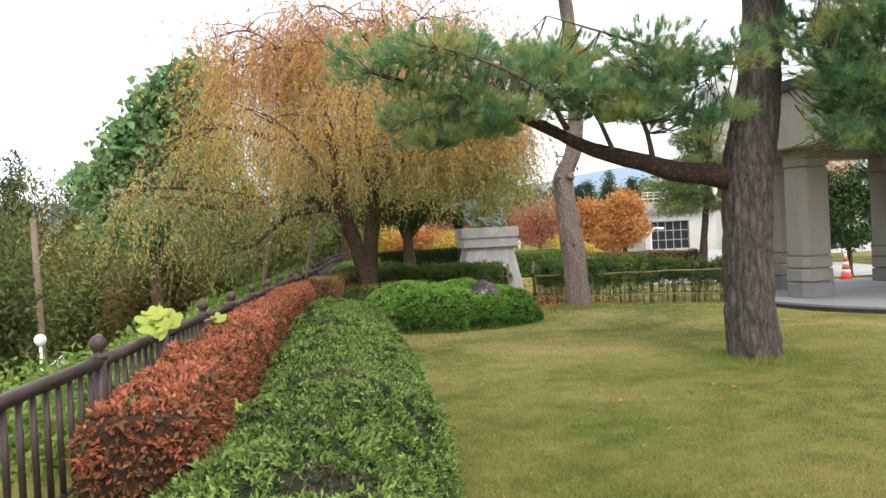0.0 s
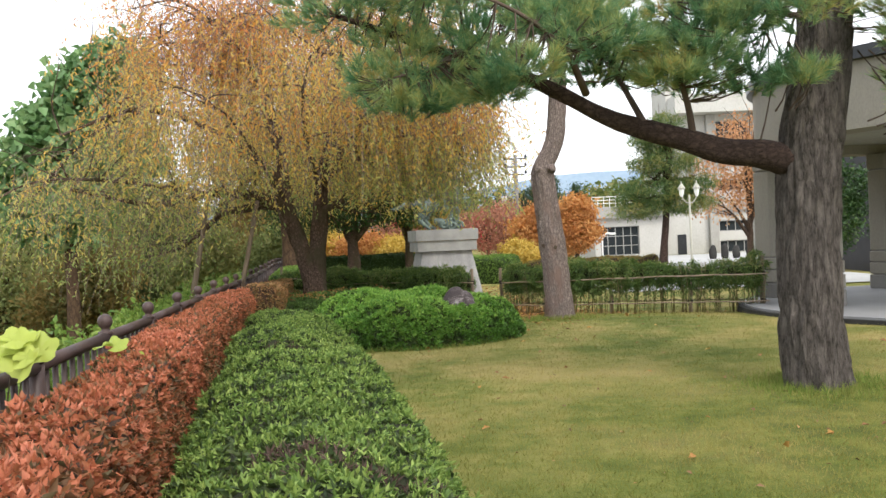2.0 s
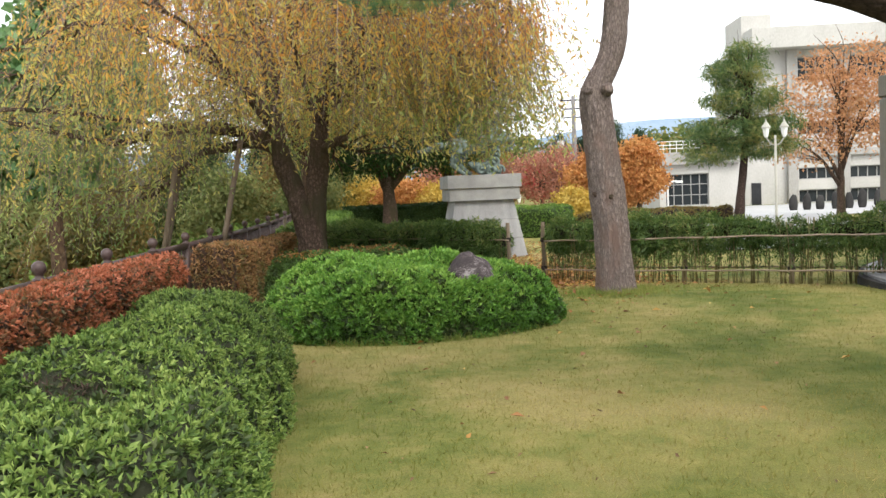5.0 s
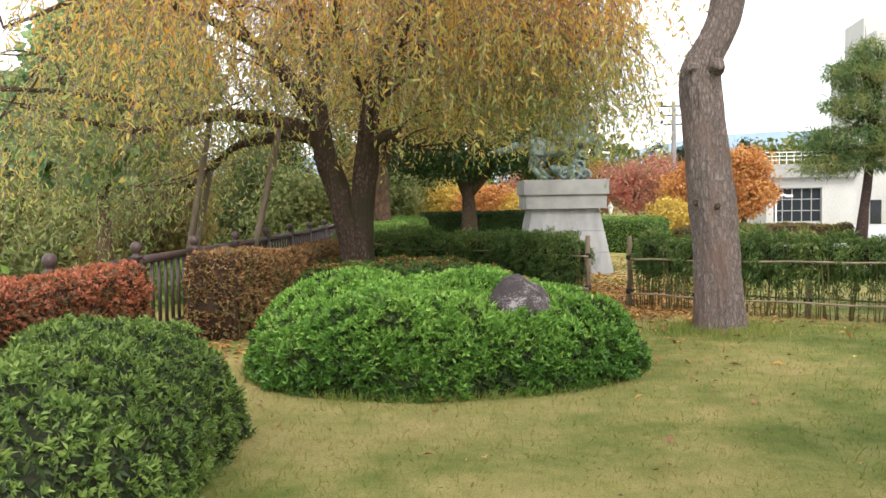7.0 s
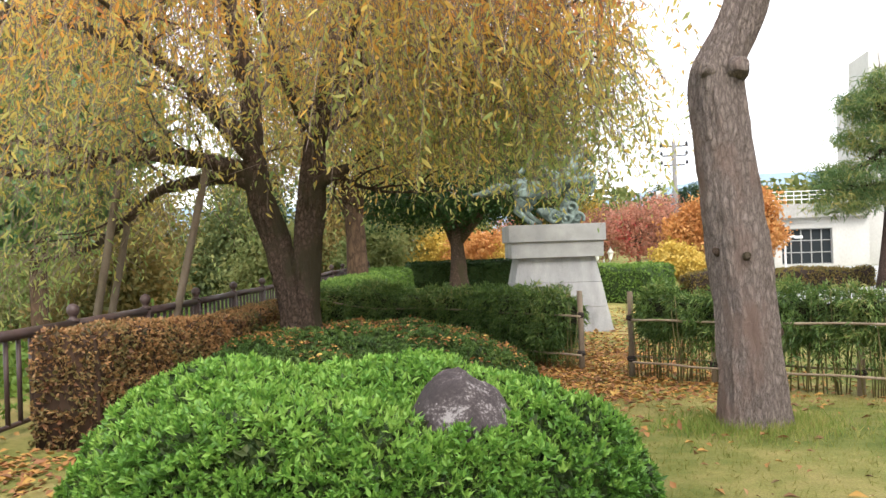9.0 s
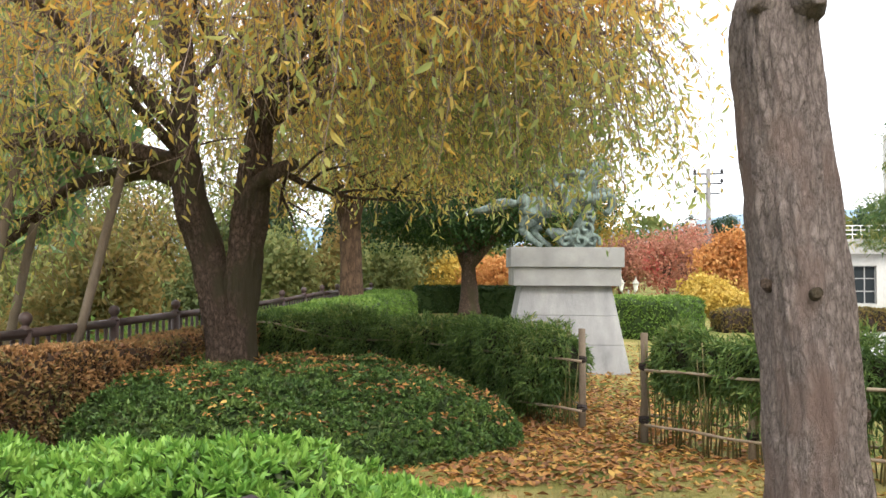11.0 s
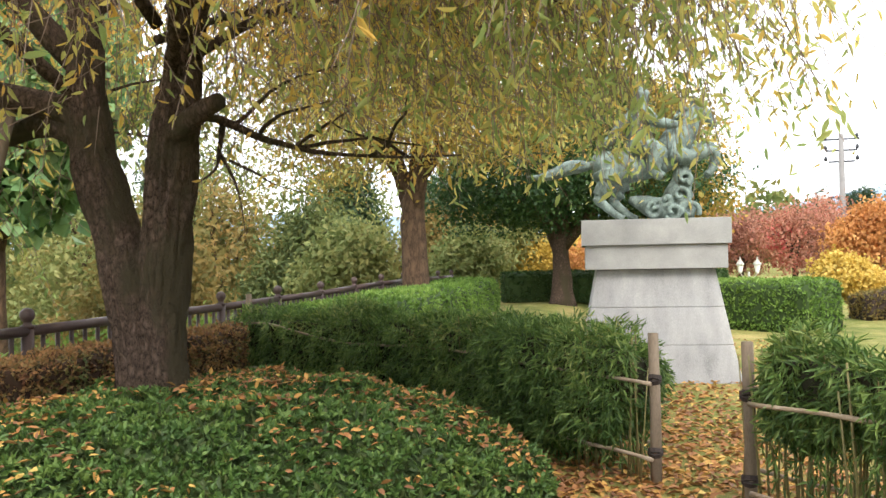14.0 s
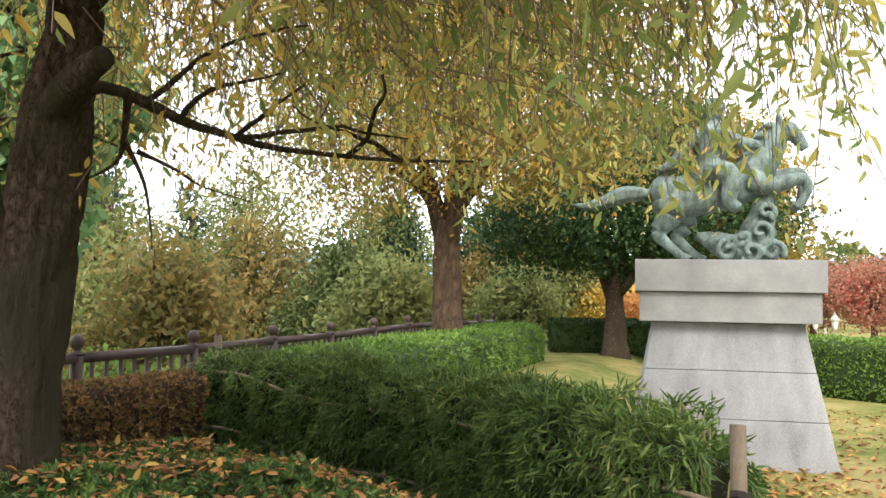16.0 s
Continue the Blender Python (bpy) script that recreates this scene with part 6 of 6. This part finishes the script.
def column(x, y, turn):
    ob = thing("porch_column", (x, y, 0.1), "grooved chamfered stone column under the round canopy", "column", "porch columns")

    def chamfered(w, z0, z1):
        bm = bmesh.new()
        c = w * 0.35
        pts = [(w, -w + c), (w, w - c), (w - c, w), (-w + c, w), (-w, w - c), (-w, -w + c), (-w + c, -w), (w - c, -w)]
        lo = [bm.verts.new((x + a, y + b, z0)) for a, b in pts]
        hi = [bm.verts.new((x + a, y + b, z1)) for a, b in pts]
        for k in range(8):
            bm.faces.new((lo[k], lo[(k + 1) % 8], hi[(k + 1) % 8], hi[k]))
        bm.faces.new(lo[::-1])
        bm.faces.new(hi)
        bmesh.ops.bevel(bm, geom=[e for e in bm.edges], offset=0.012, segments=1, affect="EDGES")
        bmesh.ops.rotate(bm, cent=(x, y, 0), matrix=Matrix.Rotation(turn, 3, "Z"), verts=bm.verts)
        return bm
    part("foot", chamfered(0.33, 0.1, 0.36), COLUMN_DARK, ob)
    part("base_block", chamfered(0.325, 0.385, 0.6), COLUMN, ob)
    part("base_block", chamfered(0.32, 0.625, 0.82), COLUMN, ob)
    part("shaft", chamfered(0.305, 0.845, 2.4), COLUMN, ob)
    part("capital", chamfered(0.315, 2.425, 2.72), COLUMN, ob)
    part("joint_core", chamfered(0.28, 0.15, 2.7), COLUMN_DARK, ob)


for cx, cy in ((6.78, 18.4), (7.0, 20.6), (9.6, 21.5)):
    column(cx, cy, 0.3)
canopy = thing("round_canopy", (CX, CY, 2.72), "round concrete porch canopy with a dark metal rim", "canopy")
part("drum", ring(2.9, 3.46, 2.725, 3.68), COLUMN, canopy)
part("rim", ring(2.7, 3.56, 3.684, 3.86), METAL_DARK, canopy, "dark metal rim")
part("soffit", ring(0.02, 2.89, 2.9, 3.1), CONCRETE_GREY, canopy)
part("roof_deck", ring(0.02, 2.68, 3.6, 3.92, 64), METAL_DARK, canopy)
tagged(part("porch_platform", ring(0.02, 3.75, -0.2, 0.1), PLATFORM_STONE), "grey stone porch floor, a low round step", "platform", "", "structure")
tagged(part("porch_kerb", ring(3.76, 3.86, -0.2, 0.07), DARK_STONE), "dark stone kerb round the porch floor", "kerb", "", "structure")


def build_hall():
    ob = thing("dark_hall", (18, 31, 0), "hall with dark slate-grey walls behind the porch", "building")
    hole = [(17.6, 19.6, 0.7, 3.0)]
    part("wall", wall_with_holes(14.3, 30, -0.3, 6.5, 31.0, 31.3, hole), SLATE, ob)
    part("side_wall", boxed((14.3, 31.304, -0.3), (14.6, 33.6, 6.5)), SLATE, ob)
    part("room_wall", boxed((16.5, 33.0, -0.3), (21, 33.2, 4)), CONCRETE_GREY, ob)
    window_unit(ob, 17.6, 19.6, 0.7, 3.0, 31.12, 2, 1, METAL_DARK, 0.12)
    part("roof", boxed((14.1, 30.6, 6.504), (30.5, 34.0, 6.8), 0.03), METAL_DARK, ob)


build_hall()


def traffic_cone(x, y):
    z = ground_z(x, y)
    ob = thing("traffic_cone", (x, y, z), "red and white banded traffic cone", "traffic cone")
    part("base", boxed((x - 0.19, y - 0.19, z), (x + 0.19, y + 0.19, z + 0.04), 0.015), CONE_RED, ob)
    cuts = [0.04, 0.2, 0.3, 0.4, 0.5, 0.6, 0.72]
    for i, (a, b) in enumerate(zip(cuts, cuts[1:])):
        r = lambda h: 0.15 - 0.12 * h / 0.72
        v, f = sweep([(x, y, z + a), (x, y, z + b)], [r(a), r(b)], 20)
        part("band" if i % 2 else "cone_body", mesh_from("band", v, f, True), CONE_WHITE if i % 2 else CONE_RED, ob)


traffic_cone(10.17, 25.4)


# ---- lamps and poles ----
def lantern_lamp(x, y, h, label):
    g = ground_z(x, y)
    ob = thing("street_lamp", (x, y, g), label, "street lamp")
    part("pole", tube_mesh("pole", [(x, y, g), (x, y, g + 0.5), (x, y, g + h)], [0.055, 0.038, 0.03], 10), CREAM, ob)
    part("arm", tube_mesh("arm", spline([(x - 0.24, y, g + h - 0.05), (x - 0.12, y, g + h - 0.22), (x, y, g + h - 0.25), (x + 0.12, y, g + h - 0.22), (x + 0.24, y, g + h - 0.05)], 14), [0.016] * 14, 8), CREAM, ob)
    for s in (-1, 1):
        q = x + 0.24 * s
        v, f = sweep([(q, y, g + h - 0.05), (q, y, g + h), (q, y, g + h + 0.2)], [0.035, 0.06, 0.095], 8)
        part("lantern", mesh_from("lantern", v, f), LAMP_GLASS, ob)
        v, f = sweep([(q, y, g + h + 0.2), (q, y, g + h + 0.23), (q, y, g + h + 0.36), (q, y, g + h + 0.45)], [0.125, 0.12, 0.03, 0.01], 8)
        part("lantern_cap", mesh_from("lantern_cap", v, f), CREAM, ob)


lantern_lamp(8.85, 32.0, 2.65, "cream twin-lantern street lamp beside the drive")
hedge("low_hedge", hedge_core([(4.3, 38.2), (6.5, 38.8), (9.5, 39.6)], 0.5, 0.42, lump=0.12, seed=51), 15000, 0.07, 0.45, OCHRE_WOOD, CORE_BROWN, "low brown-green shrubs edging the drive", "shrub", rosette=4)
lantern_lamp(2.15, 45.0, 0.95, "low cream twin-lantern lamp beyond the clipped hedge")


def arm_lamp(x, y):
    g = ground_z(x, y)
    ob = thing("street_lamp", (x, y, g), "white post lamp with a curved arm beside the drive", "street lamp")
    part("pole", tube_mesh("pole", spline([(x, y, g), (x, y, 0.9), (x + 0.05, y, 1.2), (x + 0.25, y, 1.38), (x + 0.45, y, 1.4)], 20), [0.045] * 20, 8), WHITE_PAINT, ob)
    part("lamp_head", boxed((x + 0.4, y - 0.1, 1.3), (x + 0.75, y + 0.1, 1.42), 0.04), LAMP_GLASS, ob)


arm_lamp(10.3, 53.5)


def utility_pole(x, y, h, label):
    g = ground_z(x, y)
    ob = thing("utility_pole", (x, y, g), label, "utility pole")
    part("pole", tube_mesh("pole", [(x, y, g), (x, y, h)], [0.17, 0.11], 12), COLUMN_DARK, ob)
    for i, z in enumerate((h - 0.3, h - 0.8, h - 1.3)):
        part("crossarm", boxed((x - 0.75 + 0.1 * i, y - 0.04, z), (x + 0.75 - 0.1 * i, y + 0.04, z + 0.08), 0.01), METAL_DARK, ob)
        for s in (-0.65, 0.65):
            v, f = sweep([(x + s, y, z + 0.08), (x + s, y, z + 0.16), (x + s, y, z + 0.3)], [0.05, 0.09, 0.04], 8)
            part("insulator", mesh_from("insulator", v, f, True), METAL_DARK, ob)
    part("transformer", tube_mesh("transformer", [(x - 0.8, y, h - 3.1), (x - 0.8, y, h - 2.6)], [0.2, 0.2], 12), CONCRETE, ob)
    part("bracket", boxed((x - 0.8, y - 0.03, h - 2.9), (x, y + 0.03, h - 2.82)), METAL_DARK, ob)


utility_pole(6.25, 60.0, 6.65, "grey concrete utility pole with crossarms and insulators")
tall = thing("wooden_pole", (-11.5, 26.0, -4.0), "weathered grey wooden pole among the trees", "pole")
part("pole", tube_mesh("pole", [(-11.5, 26.0, -4.2), (-11.62, 26.0, 2.6)], [0.12, 0.09], 10, 0.05), GREY_POLE, tall)


def globe_lamp(x, y, z):
    g = ground_z(x, y)
    ob = thing("globe_lamp", (x, y, g), "white globe lamp on a thin pole below the railing", "street lamp")
    part("pole", tube_mesh("pole", [(x, y, g), (x, y, z - 0.12)], [0.05, 0.035], 8), WHITE_PAINT, ob)
    bm = bmesh.new()
    bmesh.ops.create_uvsphere(bm, u_segments=18, v_segments=12, radius=0.14, matrix=Matrix.Translation((x, y, z)))
    part("globe", bm, LAMP_GLASS, ob, smooth=True)


globe_lamp(-9.45, 22.0, -0.42)


def white_fence():
    a, b = Vector((-6.6, 15.3, 0)), Vector((-9.2, 22.5, 0))
    ob = thing("white_fence", (a.x, a.y, ground_z(a.x, a.y)), "white painted pipe fence on the slope below the railing", "fence")
    n = 7
    for k in range(n + 1):
        p = a.lerp(b, k / n)
        g = ground_z(p.x, p.y)
        part("post", tube_mesh("post", [(p.x, p.y, g - 0.05), (p.x, p.y, -0.82 - 0.05 * k / n)], [0.035, 0.035], 8), WHITE_PAINT, ob)
    for h in (0.0, -0.18, -0.36):
        part("rail", tube_mesh("rail", [(a.x, a.y, -0.82 + h), (b.x, b.y, -0.87 + h)], [0.025, 0.025], 8), WHITE_PAINT, ob)


white_fence()


# ---- standing stones by the drive ----
def standing_stone(x, y, h, w, seed):
    g = ground_z(x, y)
    bm = bmesh.new()
    bmesh.ops.create_icosphere(bm, subdivisions=3, radius=1.0)
    for v in bm.verts:
        c = v.co.copy()
        k = 1 + 0.12 * noise.noise(c * 1.7 + Vector((seed * 3.1, 0, 0)))
        v.co = Vector((x + c.x * w * k, y + c.y * w * 0.6 * k, g + (c.z * 0.6 + 0.45) * h * k))
    tagged(part("standing_stone", bm, DARK_STONE, smooth=True), "dark rounded standing stone in front of the building", "stone", "standing stones by the drive")


for k, h in enumerate((0.7, 0.75, 0.65, 0.8, 0.72, 0.85, 0.8, 0.7, 0.75)):
    standing_stone(14.75 + 0.62 * k, 48.0 + 0.1 * (k % 3), h, 0.2, k)


# ---- trees beyond ----
def G(x, y):
    return ground_z(x, y)


tree("pine_tree", (9.5, 38.0, G(9.5, 38)), 4.6, 0.15, [(9.3, 38, 3.0, 1.5, 1.2, 0.5), (10.4, 38, 2.5, 1.1, 1.0, 0.4), (8.6, 38, 2.3, 0.9, 0.9, 0.35), (9.7, 38, 4.0, 1.3, 1.1, 0.5), (9.5, 38, 4.9, 1.0, 0.9, 0.5), (9.8, 38, 5.5, 0.6, 0.6, 0.4), (10.8, 38, 3.2, 0.8, 0.8, 0.3)],
     17000, 0.24, 0.08, GARDEN_NEEDLE, RED_BARK, "slender garden pine with a leaning red trunk", 16, (0.5, 0), 0.17, "pine tree", flat=0.35, seed=8)
tree("maple_tree", (13.7, 40.0, G(13.7, 40)), 1.8, 0.16, [(13.2, 40, 4.0, 1.6, 1.4, 1.2), (14.8, 40, 3.4, 1.6, 1.4, 1.1), (14.0, 40, 5.2, 1.4, 1.3, 1.0), (12.6, 40, 2.4, 1.2, 1.0, 0.6)], 8000, 0.11, 0.7, SALMON, CHERRY_BARK, "open orange and salmon autumn tree by the building", 10, clump=0.3, seed=9)
tree("maple_tree", (8.25, 50.0, G(8.25, 50)), 1.0, 0.15, [(8.2, 50, 1.5, 1.25, 1.2, 1.0), (8.3, 50, 2.6, 0.95, 0.9, 0.9), (7.5, 50, 1.0, 0.8, 0.8, 0.7)], 12000, 0.15, 0.7, ORANGE, CHERRY_BARK, "dense orange autumn tree beyond the drive", 5, clump=0.2, seed=10)
tree("maple_tree", (6.2, 52.0, G(6.2, 52)), 1.0, 0.14, [(6.1, 52, 1.6, 1.1, 1.1, 1.0), (6.6, 52, 2.3, 0.9, 0.9, 0.8)], 9000, 0.15, 0.7, ORANGE, CHERRY_BARK, "rust-orange autumn tree beyond the drive", 5, clump=0.25, seed=11)
tree("shrub_tree", (4.9, 46.0, G(4.9, 46)), 0.4, 0.08, [(4.9, 46, 0.5, 0.95, 0.8, 0.6), (5.5, 46, 0.3, 0.7, 0.7, 0.5), (4.7, 46, 0.95, 0.5, 0.5, 0.4)], 7000, 0.12, 0.7, YELLOW, CHERRY_BARK, "small golden yellow tree beyond the hedge", 5, clump=0.16, category="small tree", seed=12)
for i, (x, y, h) in enumerate(((3.9, 54, 3.4), (1.9, 56, 3.1), (0.2, 55, 3.2), (5.0, 58, 3.7), (-1.4, 57, 3.3))):
    tree("cherry_tree", (x, y, G(x, y)), 1.1, 0.14, [(x, y, h * 0.5, 1.5, 1.3, h * 0.32), (x + 0.5, y, h * 0.78, 1.1, 1.0, h * 0.22), (x - 0.7, y, h * 0.66, 1.0, 1.0, h * 0.22)], 5200, 0.13, 0.6, CRIMSON, CHERRY_BARK, "dusky red autumn cherry in the distant row", 9, clump=0.3, group="distant red trees", seed=20 + i)
for i, (x, y, h) in enumerate(((-3.2, 50, 2.2), (-0.9, 49, 1.9), (-5.4, 52, 2.4))):
    tree("shrub_tree", (x, y, G(x, y)), 0.6, 0.1, [(x, y, h * 0.5, 1.3, 1.0, h * 0.4), (x + 0.7, y, h * 0.6, 0.9, 0.9, h * 0.3)], 6000, 0.13, 0.7, YELLOW if i else ORANGE, CHERRY_BARK, "yellow and orange autumn shrub behind the maple", 4, clump=0.22, category="small tree", seed=30 + i)
tree("camellia", (11.0, 27.2, G(11, 27.2)), 0.9, 0.08, [(11, 27.2, 1.5, 0.9, 0.8, 0.9), (11.5, 27.2, 2.3, 0.8, 0.7, 0.7), (10.5, 27.2, 2.2, 0.6, 0.6, 0.6)], 9000, 0.1, 0.5, MAPLE_GREEN, CHERRY_BARK, "dark glossy evergreen shrub behind the porch", 5, clump=0.14, category="shrub", seed=40)
tree("plane_tree", (-9.0, 28.0, G(-9, 28)), 4.5, 0.2, [(-7.6, 28, 6.2, 0.9, 1.0, 1.0), (-8.3, 28, 5.6, 1.0, 1.0, 0.9), (-9.0, 28, 4.6, 1.1, 1.1, 0.9), (-10.0, 28, 3.7, 1.0, 1.0, 0.8), (-8.0, 28, 4.2, 1.4, 1.1, 1.2), (-9.2, 28, 2.8, 1.5, 1.1, 1.0)], 15000, 0.24, 0.85, SYCAMORE, TAN_BARK, "broad-leaved tree with large pale green leaves", 8, clump=0.25, seed=41)


def conifer(x, y, h, seed, mat=None):
    g = G(x, y)
    blobs = []
    for k in range(7):
        u = k / 6
        r = (h - g) * 0.2 * (1 - 0.85 * u) + 0.15
        blobs.append((x, y, g + (h - g) * (0.18 + 0.78 * u), r, r, (h - g) * 0.09))
    return tree("conifer", (x, y, g), (h - g) * 0.9, 0.16, blobs, 9000, 0.34, 0.24, mat or DARK_WOOD, CHERRY_BARK, "dark green conifer in the distance", 6, clump=0.22, category="conifer", group="distant conifers", seed=seed)


for i, (x, y, h) in enumerate(((12.7, 88, 6.8), (15.2, 90, 6.2), (10.4, 86, 5.8), (7.8, 90, 6.0), (9.2, 84, 5.4), (19.5, 84, 6.0), (-11.6, 47, 4.8), (-9.8, 50, 4.2), (-22.3, 44, 6.3), (-20.6, 47, 5.5), (-22.6, 40, 5.2))):
    conifer(x, y, h, 60 + i)
woods = [(-20.5, 42, 5.2, 0), (-17.4, 45, 6.2, 1), (-15.0, 43, 3.9, 0), (-13.0, 47, 5.0, 1), (-11.2, 42, 3.2, 0), (-8.3, 48, 4.0, 1), (-7.0, 52, 4.6, 0), (-19.0, 36, 3.2, 1), (-14.8, 36, 2.8, 0), (-11.0, 34, 2.2, 1),
         (-16.5, 30, 2.4, 0), (-13.5, 26, 1.6, 1), (-26.0, 38, 5.4, 1), (-8.6, 40, 2.2, 0), (-29.0, 50, 6.5, 0), (-6.6, 45, 2.0, 1), (-23.5, 54, 6.2, 1), (-17.0, 55, 6.0, 0)]
for i, (x, y, h, k) in enumerate(woods):
    g = G(x, y)
    t = h - g
    w = t * 0.28
    tree("woodland_tree", (x, y, g), t * 0.55, 0.16, [(x, y, g + t * 0.5, w, w, t * 0.26), (x + w * 0.5, y, g + t * 0.74, w * 0.75, w * 0.7, t * 0.18), (x - w * 0.6, y - 0.4, g + t * 0.36, w * 0.8, w * 0.8, t * 0.2), (x + w * 0.1, y, g + t * 0.9, w * 0.45, w * 0.45, t * 0.1)],
         10000, 0.19, 0.5, (MIXED_WOOD, PALE_WOOD, OCHRE_WOOD, MIXED_WOOD, DEEP_WOOD, OCHRE_WOOD, PALE_WOOD)[i % 7], TAN_BARK, "olive and amber woodland tree on the slope below", 9, clump=0.42, flat=0.9, group="woodland on the slope", seed=80 + i)


def undergrowth():
    blobs = []
    r = random.Random(3)
    for k in range(230):
        y = r.uniform(2.5, 38)
        d = r.uniform(0.35, 9) if k % 3 else r.uniform(0.3, 2.0)
        x = fence_x(y) - d - 0.2
        blobs.append((x, y, G(x, y) + r.uniform(0.0, 0.3), r.uniform(0.3, 0.8), r.uniform(0.3, 0.8), r.uniform(0.2, 0.55)))
    tagged(part("undergrowth", crown_leaves(blobs, 70000, 0.09, 0.6, 0.12, 9, 0.7, 0.3), UNDER), "bright green weeds and brambles on the slope below the railing", "undergrowth", "", "stuff")
    blobs = []
    for k in range(120):
        a = r.uniform(-1.25, 0.25)
        d = r.uniform(85, 150)
        x, y = d * math.sin(a), d * math.cos(a)
        g = G(x, y)
        blobs.append((x, y, g + r.uniform(2.0, 4.5), r.uniform(3, 5), r.uniform(3, 5), r.uniform(2, 4.0)))
    tagged(part("far_woods", crown_leaves(blobs, 60000, 0.75, 0.6, 0.8, 10, 0.7, 0.5), MIXED_WOOD), "distant wooded slopes in muted autumn colours", "woodland", "", "stuff")


undergrowth()


def far_hills():
    for name, dist, base, amp, seed in (("hill", 900, 50, 9, 3.0), ("hill", 1300, 62, 14, 8.0)):
        vs, fs = [], []
        n = 120
        for i in range(n + 1):
            a = -1.5 + 3.0 * i / n
            x, y = dist * math.sin(a), dist * math.cos(a)
            h = base + 16 * smooth_step(0.02, 0.16, a) + amp * noise.noise(Vector((a * 3.1, seed, 0))) + amp * 0.3 * noise.noise(Vector((a * 11, seed, 0)))
            vs += [(x, y, -30), (x * 1.02, y * 1.02, h * 0.6), (x * 1.06, y * 1.06, h)]
        for i in range(n):
            for k in range(2):
                fs.append((i * 3 + k, i * 3 + 3 + k, i * 3 + 4 + k, i * 3 + 1 + k))
        tagged(part("backdrop", mesh_from("backdrop", vs, fs, True), HILL), "hazy blue-grey wooded hill on the horizon", "hill", "", "structure")


far_hills()


# ---- small plants along the railing ----
def lobed_leaf(bm, m, r):
    n = 25
    ring_v = []
    for k in range(n):
        w = 2 * math.pi * k / n
        lobe = 0.62 + 0.38 * abs(math.cos(2.5 * (w))) ** 0.7
        if abs(w - math.pi) < 0.35:
            lobe *= 0.35
        ring_v.append(bm.verts.new(m @ Vector((math.cos(w) * r * lobe, math.sin(w) * r * lobe, 0.12 * r * math.cos(5 * w)))))
    c = bm.verts.new(m @ Vector((0, 0, -0.06 * r)))
    for k in range(n):
        bm.faces.new((c, ring_v[k], ring_v[(k + 1) % n]))


def sapling(foot, tips, label, size=0.11):
    ob = thing("sapling", foot, label, "sapling", "saplings by the railing")
    r = random.Random(int(abs(foot[1]) * 100))
    for tip in tips:
        mid = [(a + b) / 2 + r.uniform(-0.05, 0.05) for a, b in zip(foot, tip)]
        part("stem", tube_mesh("stem", spline([foot, mid, tip], 10), [0.007 - 0.0004 * k for k in range(10)], 5), TWIG, ob)
        for k in range(6):
            bm = bmesh.new()
            off = Vector((r.uniform(-0.14, 0.14), r.uniform(-0.1, 0.1), r.uniform(-0.1, 0.07)))
            m = Matrix.Translation(Vector(tip) + off) @ Euler((r.uniform(0.3, 1.3), r.uniform(-0.5, 0.5), r.uniform(-1, 1))).to_matrix().to_4x4()
            lobed_leaf(bm, m, size * r.uniform(0.7, 1.15))
            part("leaf", bm, VINE_LEAF, ob, smooth=True)


sapling((-1.75, 9.1, -0.1), [(-1.55, 9.1, 0.98), (-1.45, 9.0, 0.93)], "sapling with large yellow-green lobed leaves over the rail", 0.1)
sapling((-2.2, 7.3, -0.2), [(-2.15, 7.3, 0.72), (-2.1, 7.2, 0.9), (-2.2, 7.4, 0.6)], "yellowing sapling behind the railing", 0.095)
sapling((-1.02, 9.2, 0.3), [(-1.0, 9.15, 0.9)], "sprig of yellow leaves above the red hedge", 0.06)
sapling((-0.5, 7.2, 0.3), [(-0.42, 7.15, 0.62)], "sprig of pale green leaves in the red hedge face", 0.06)
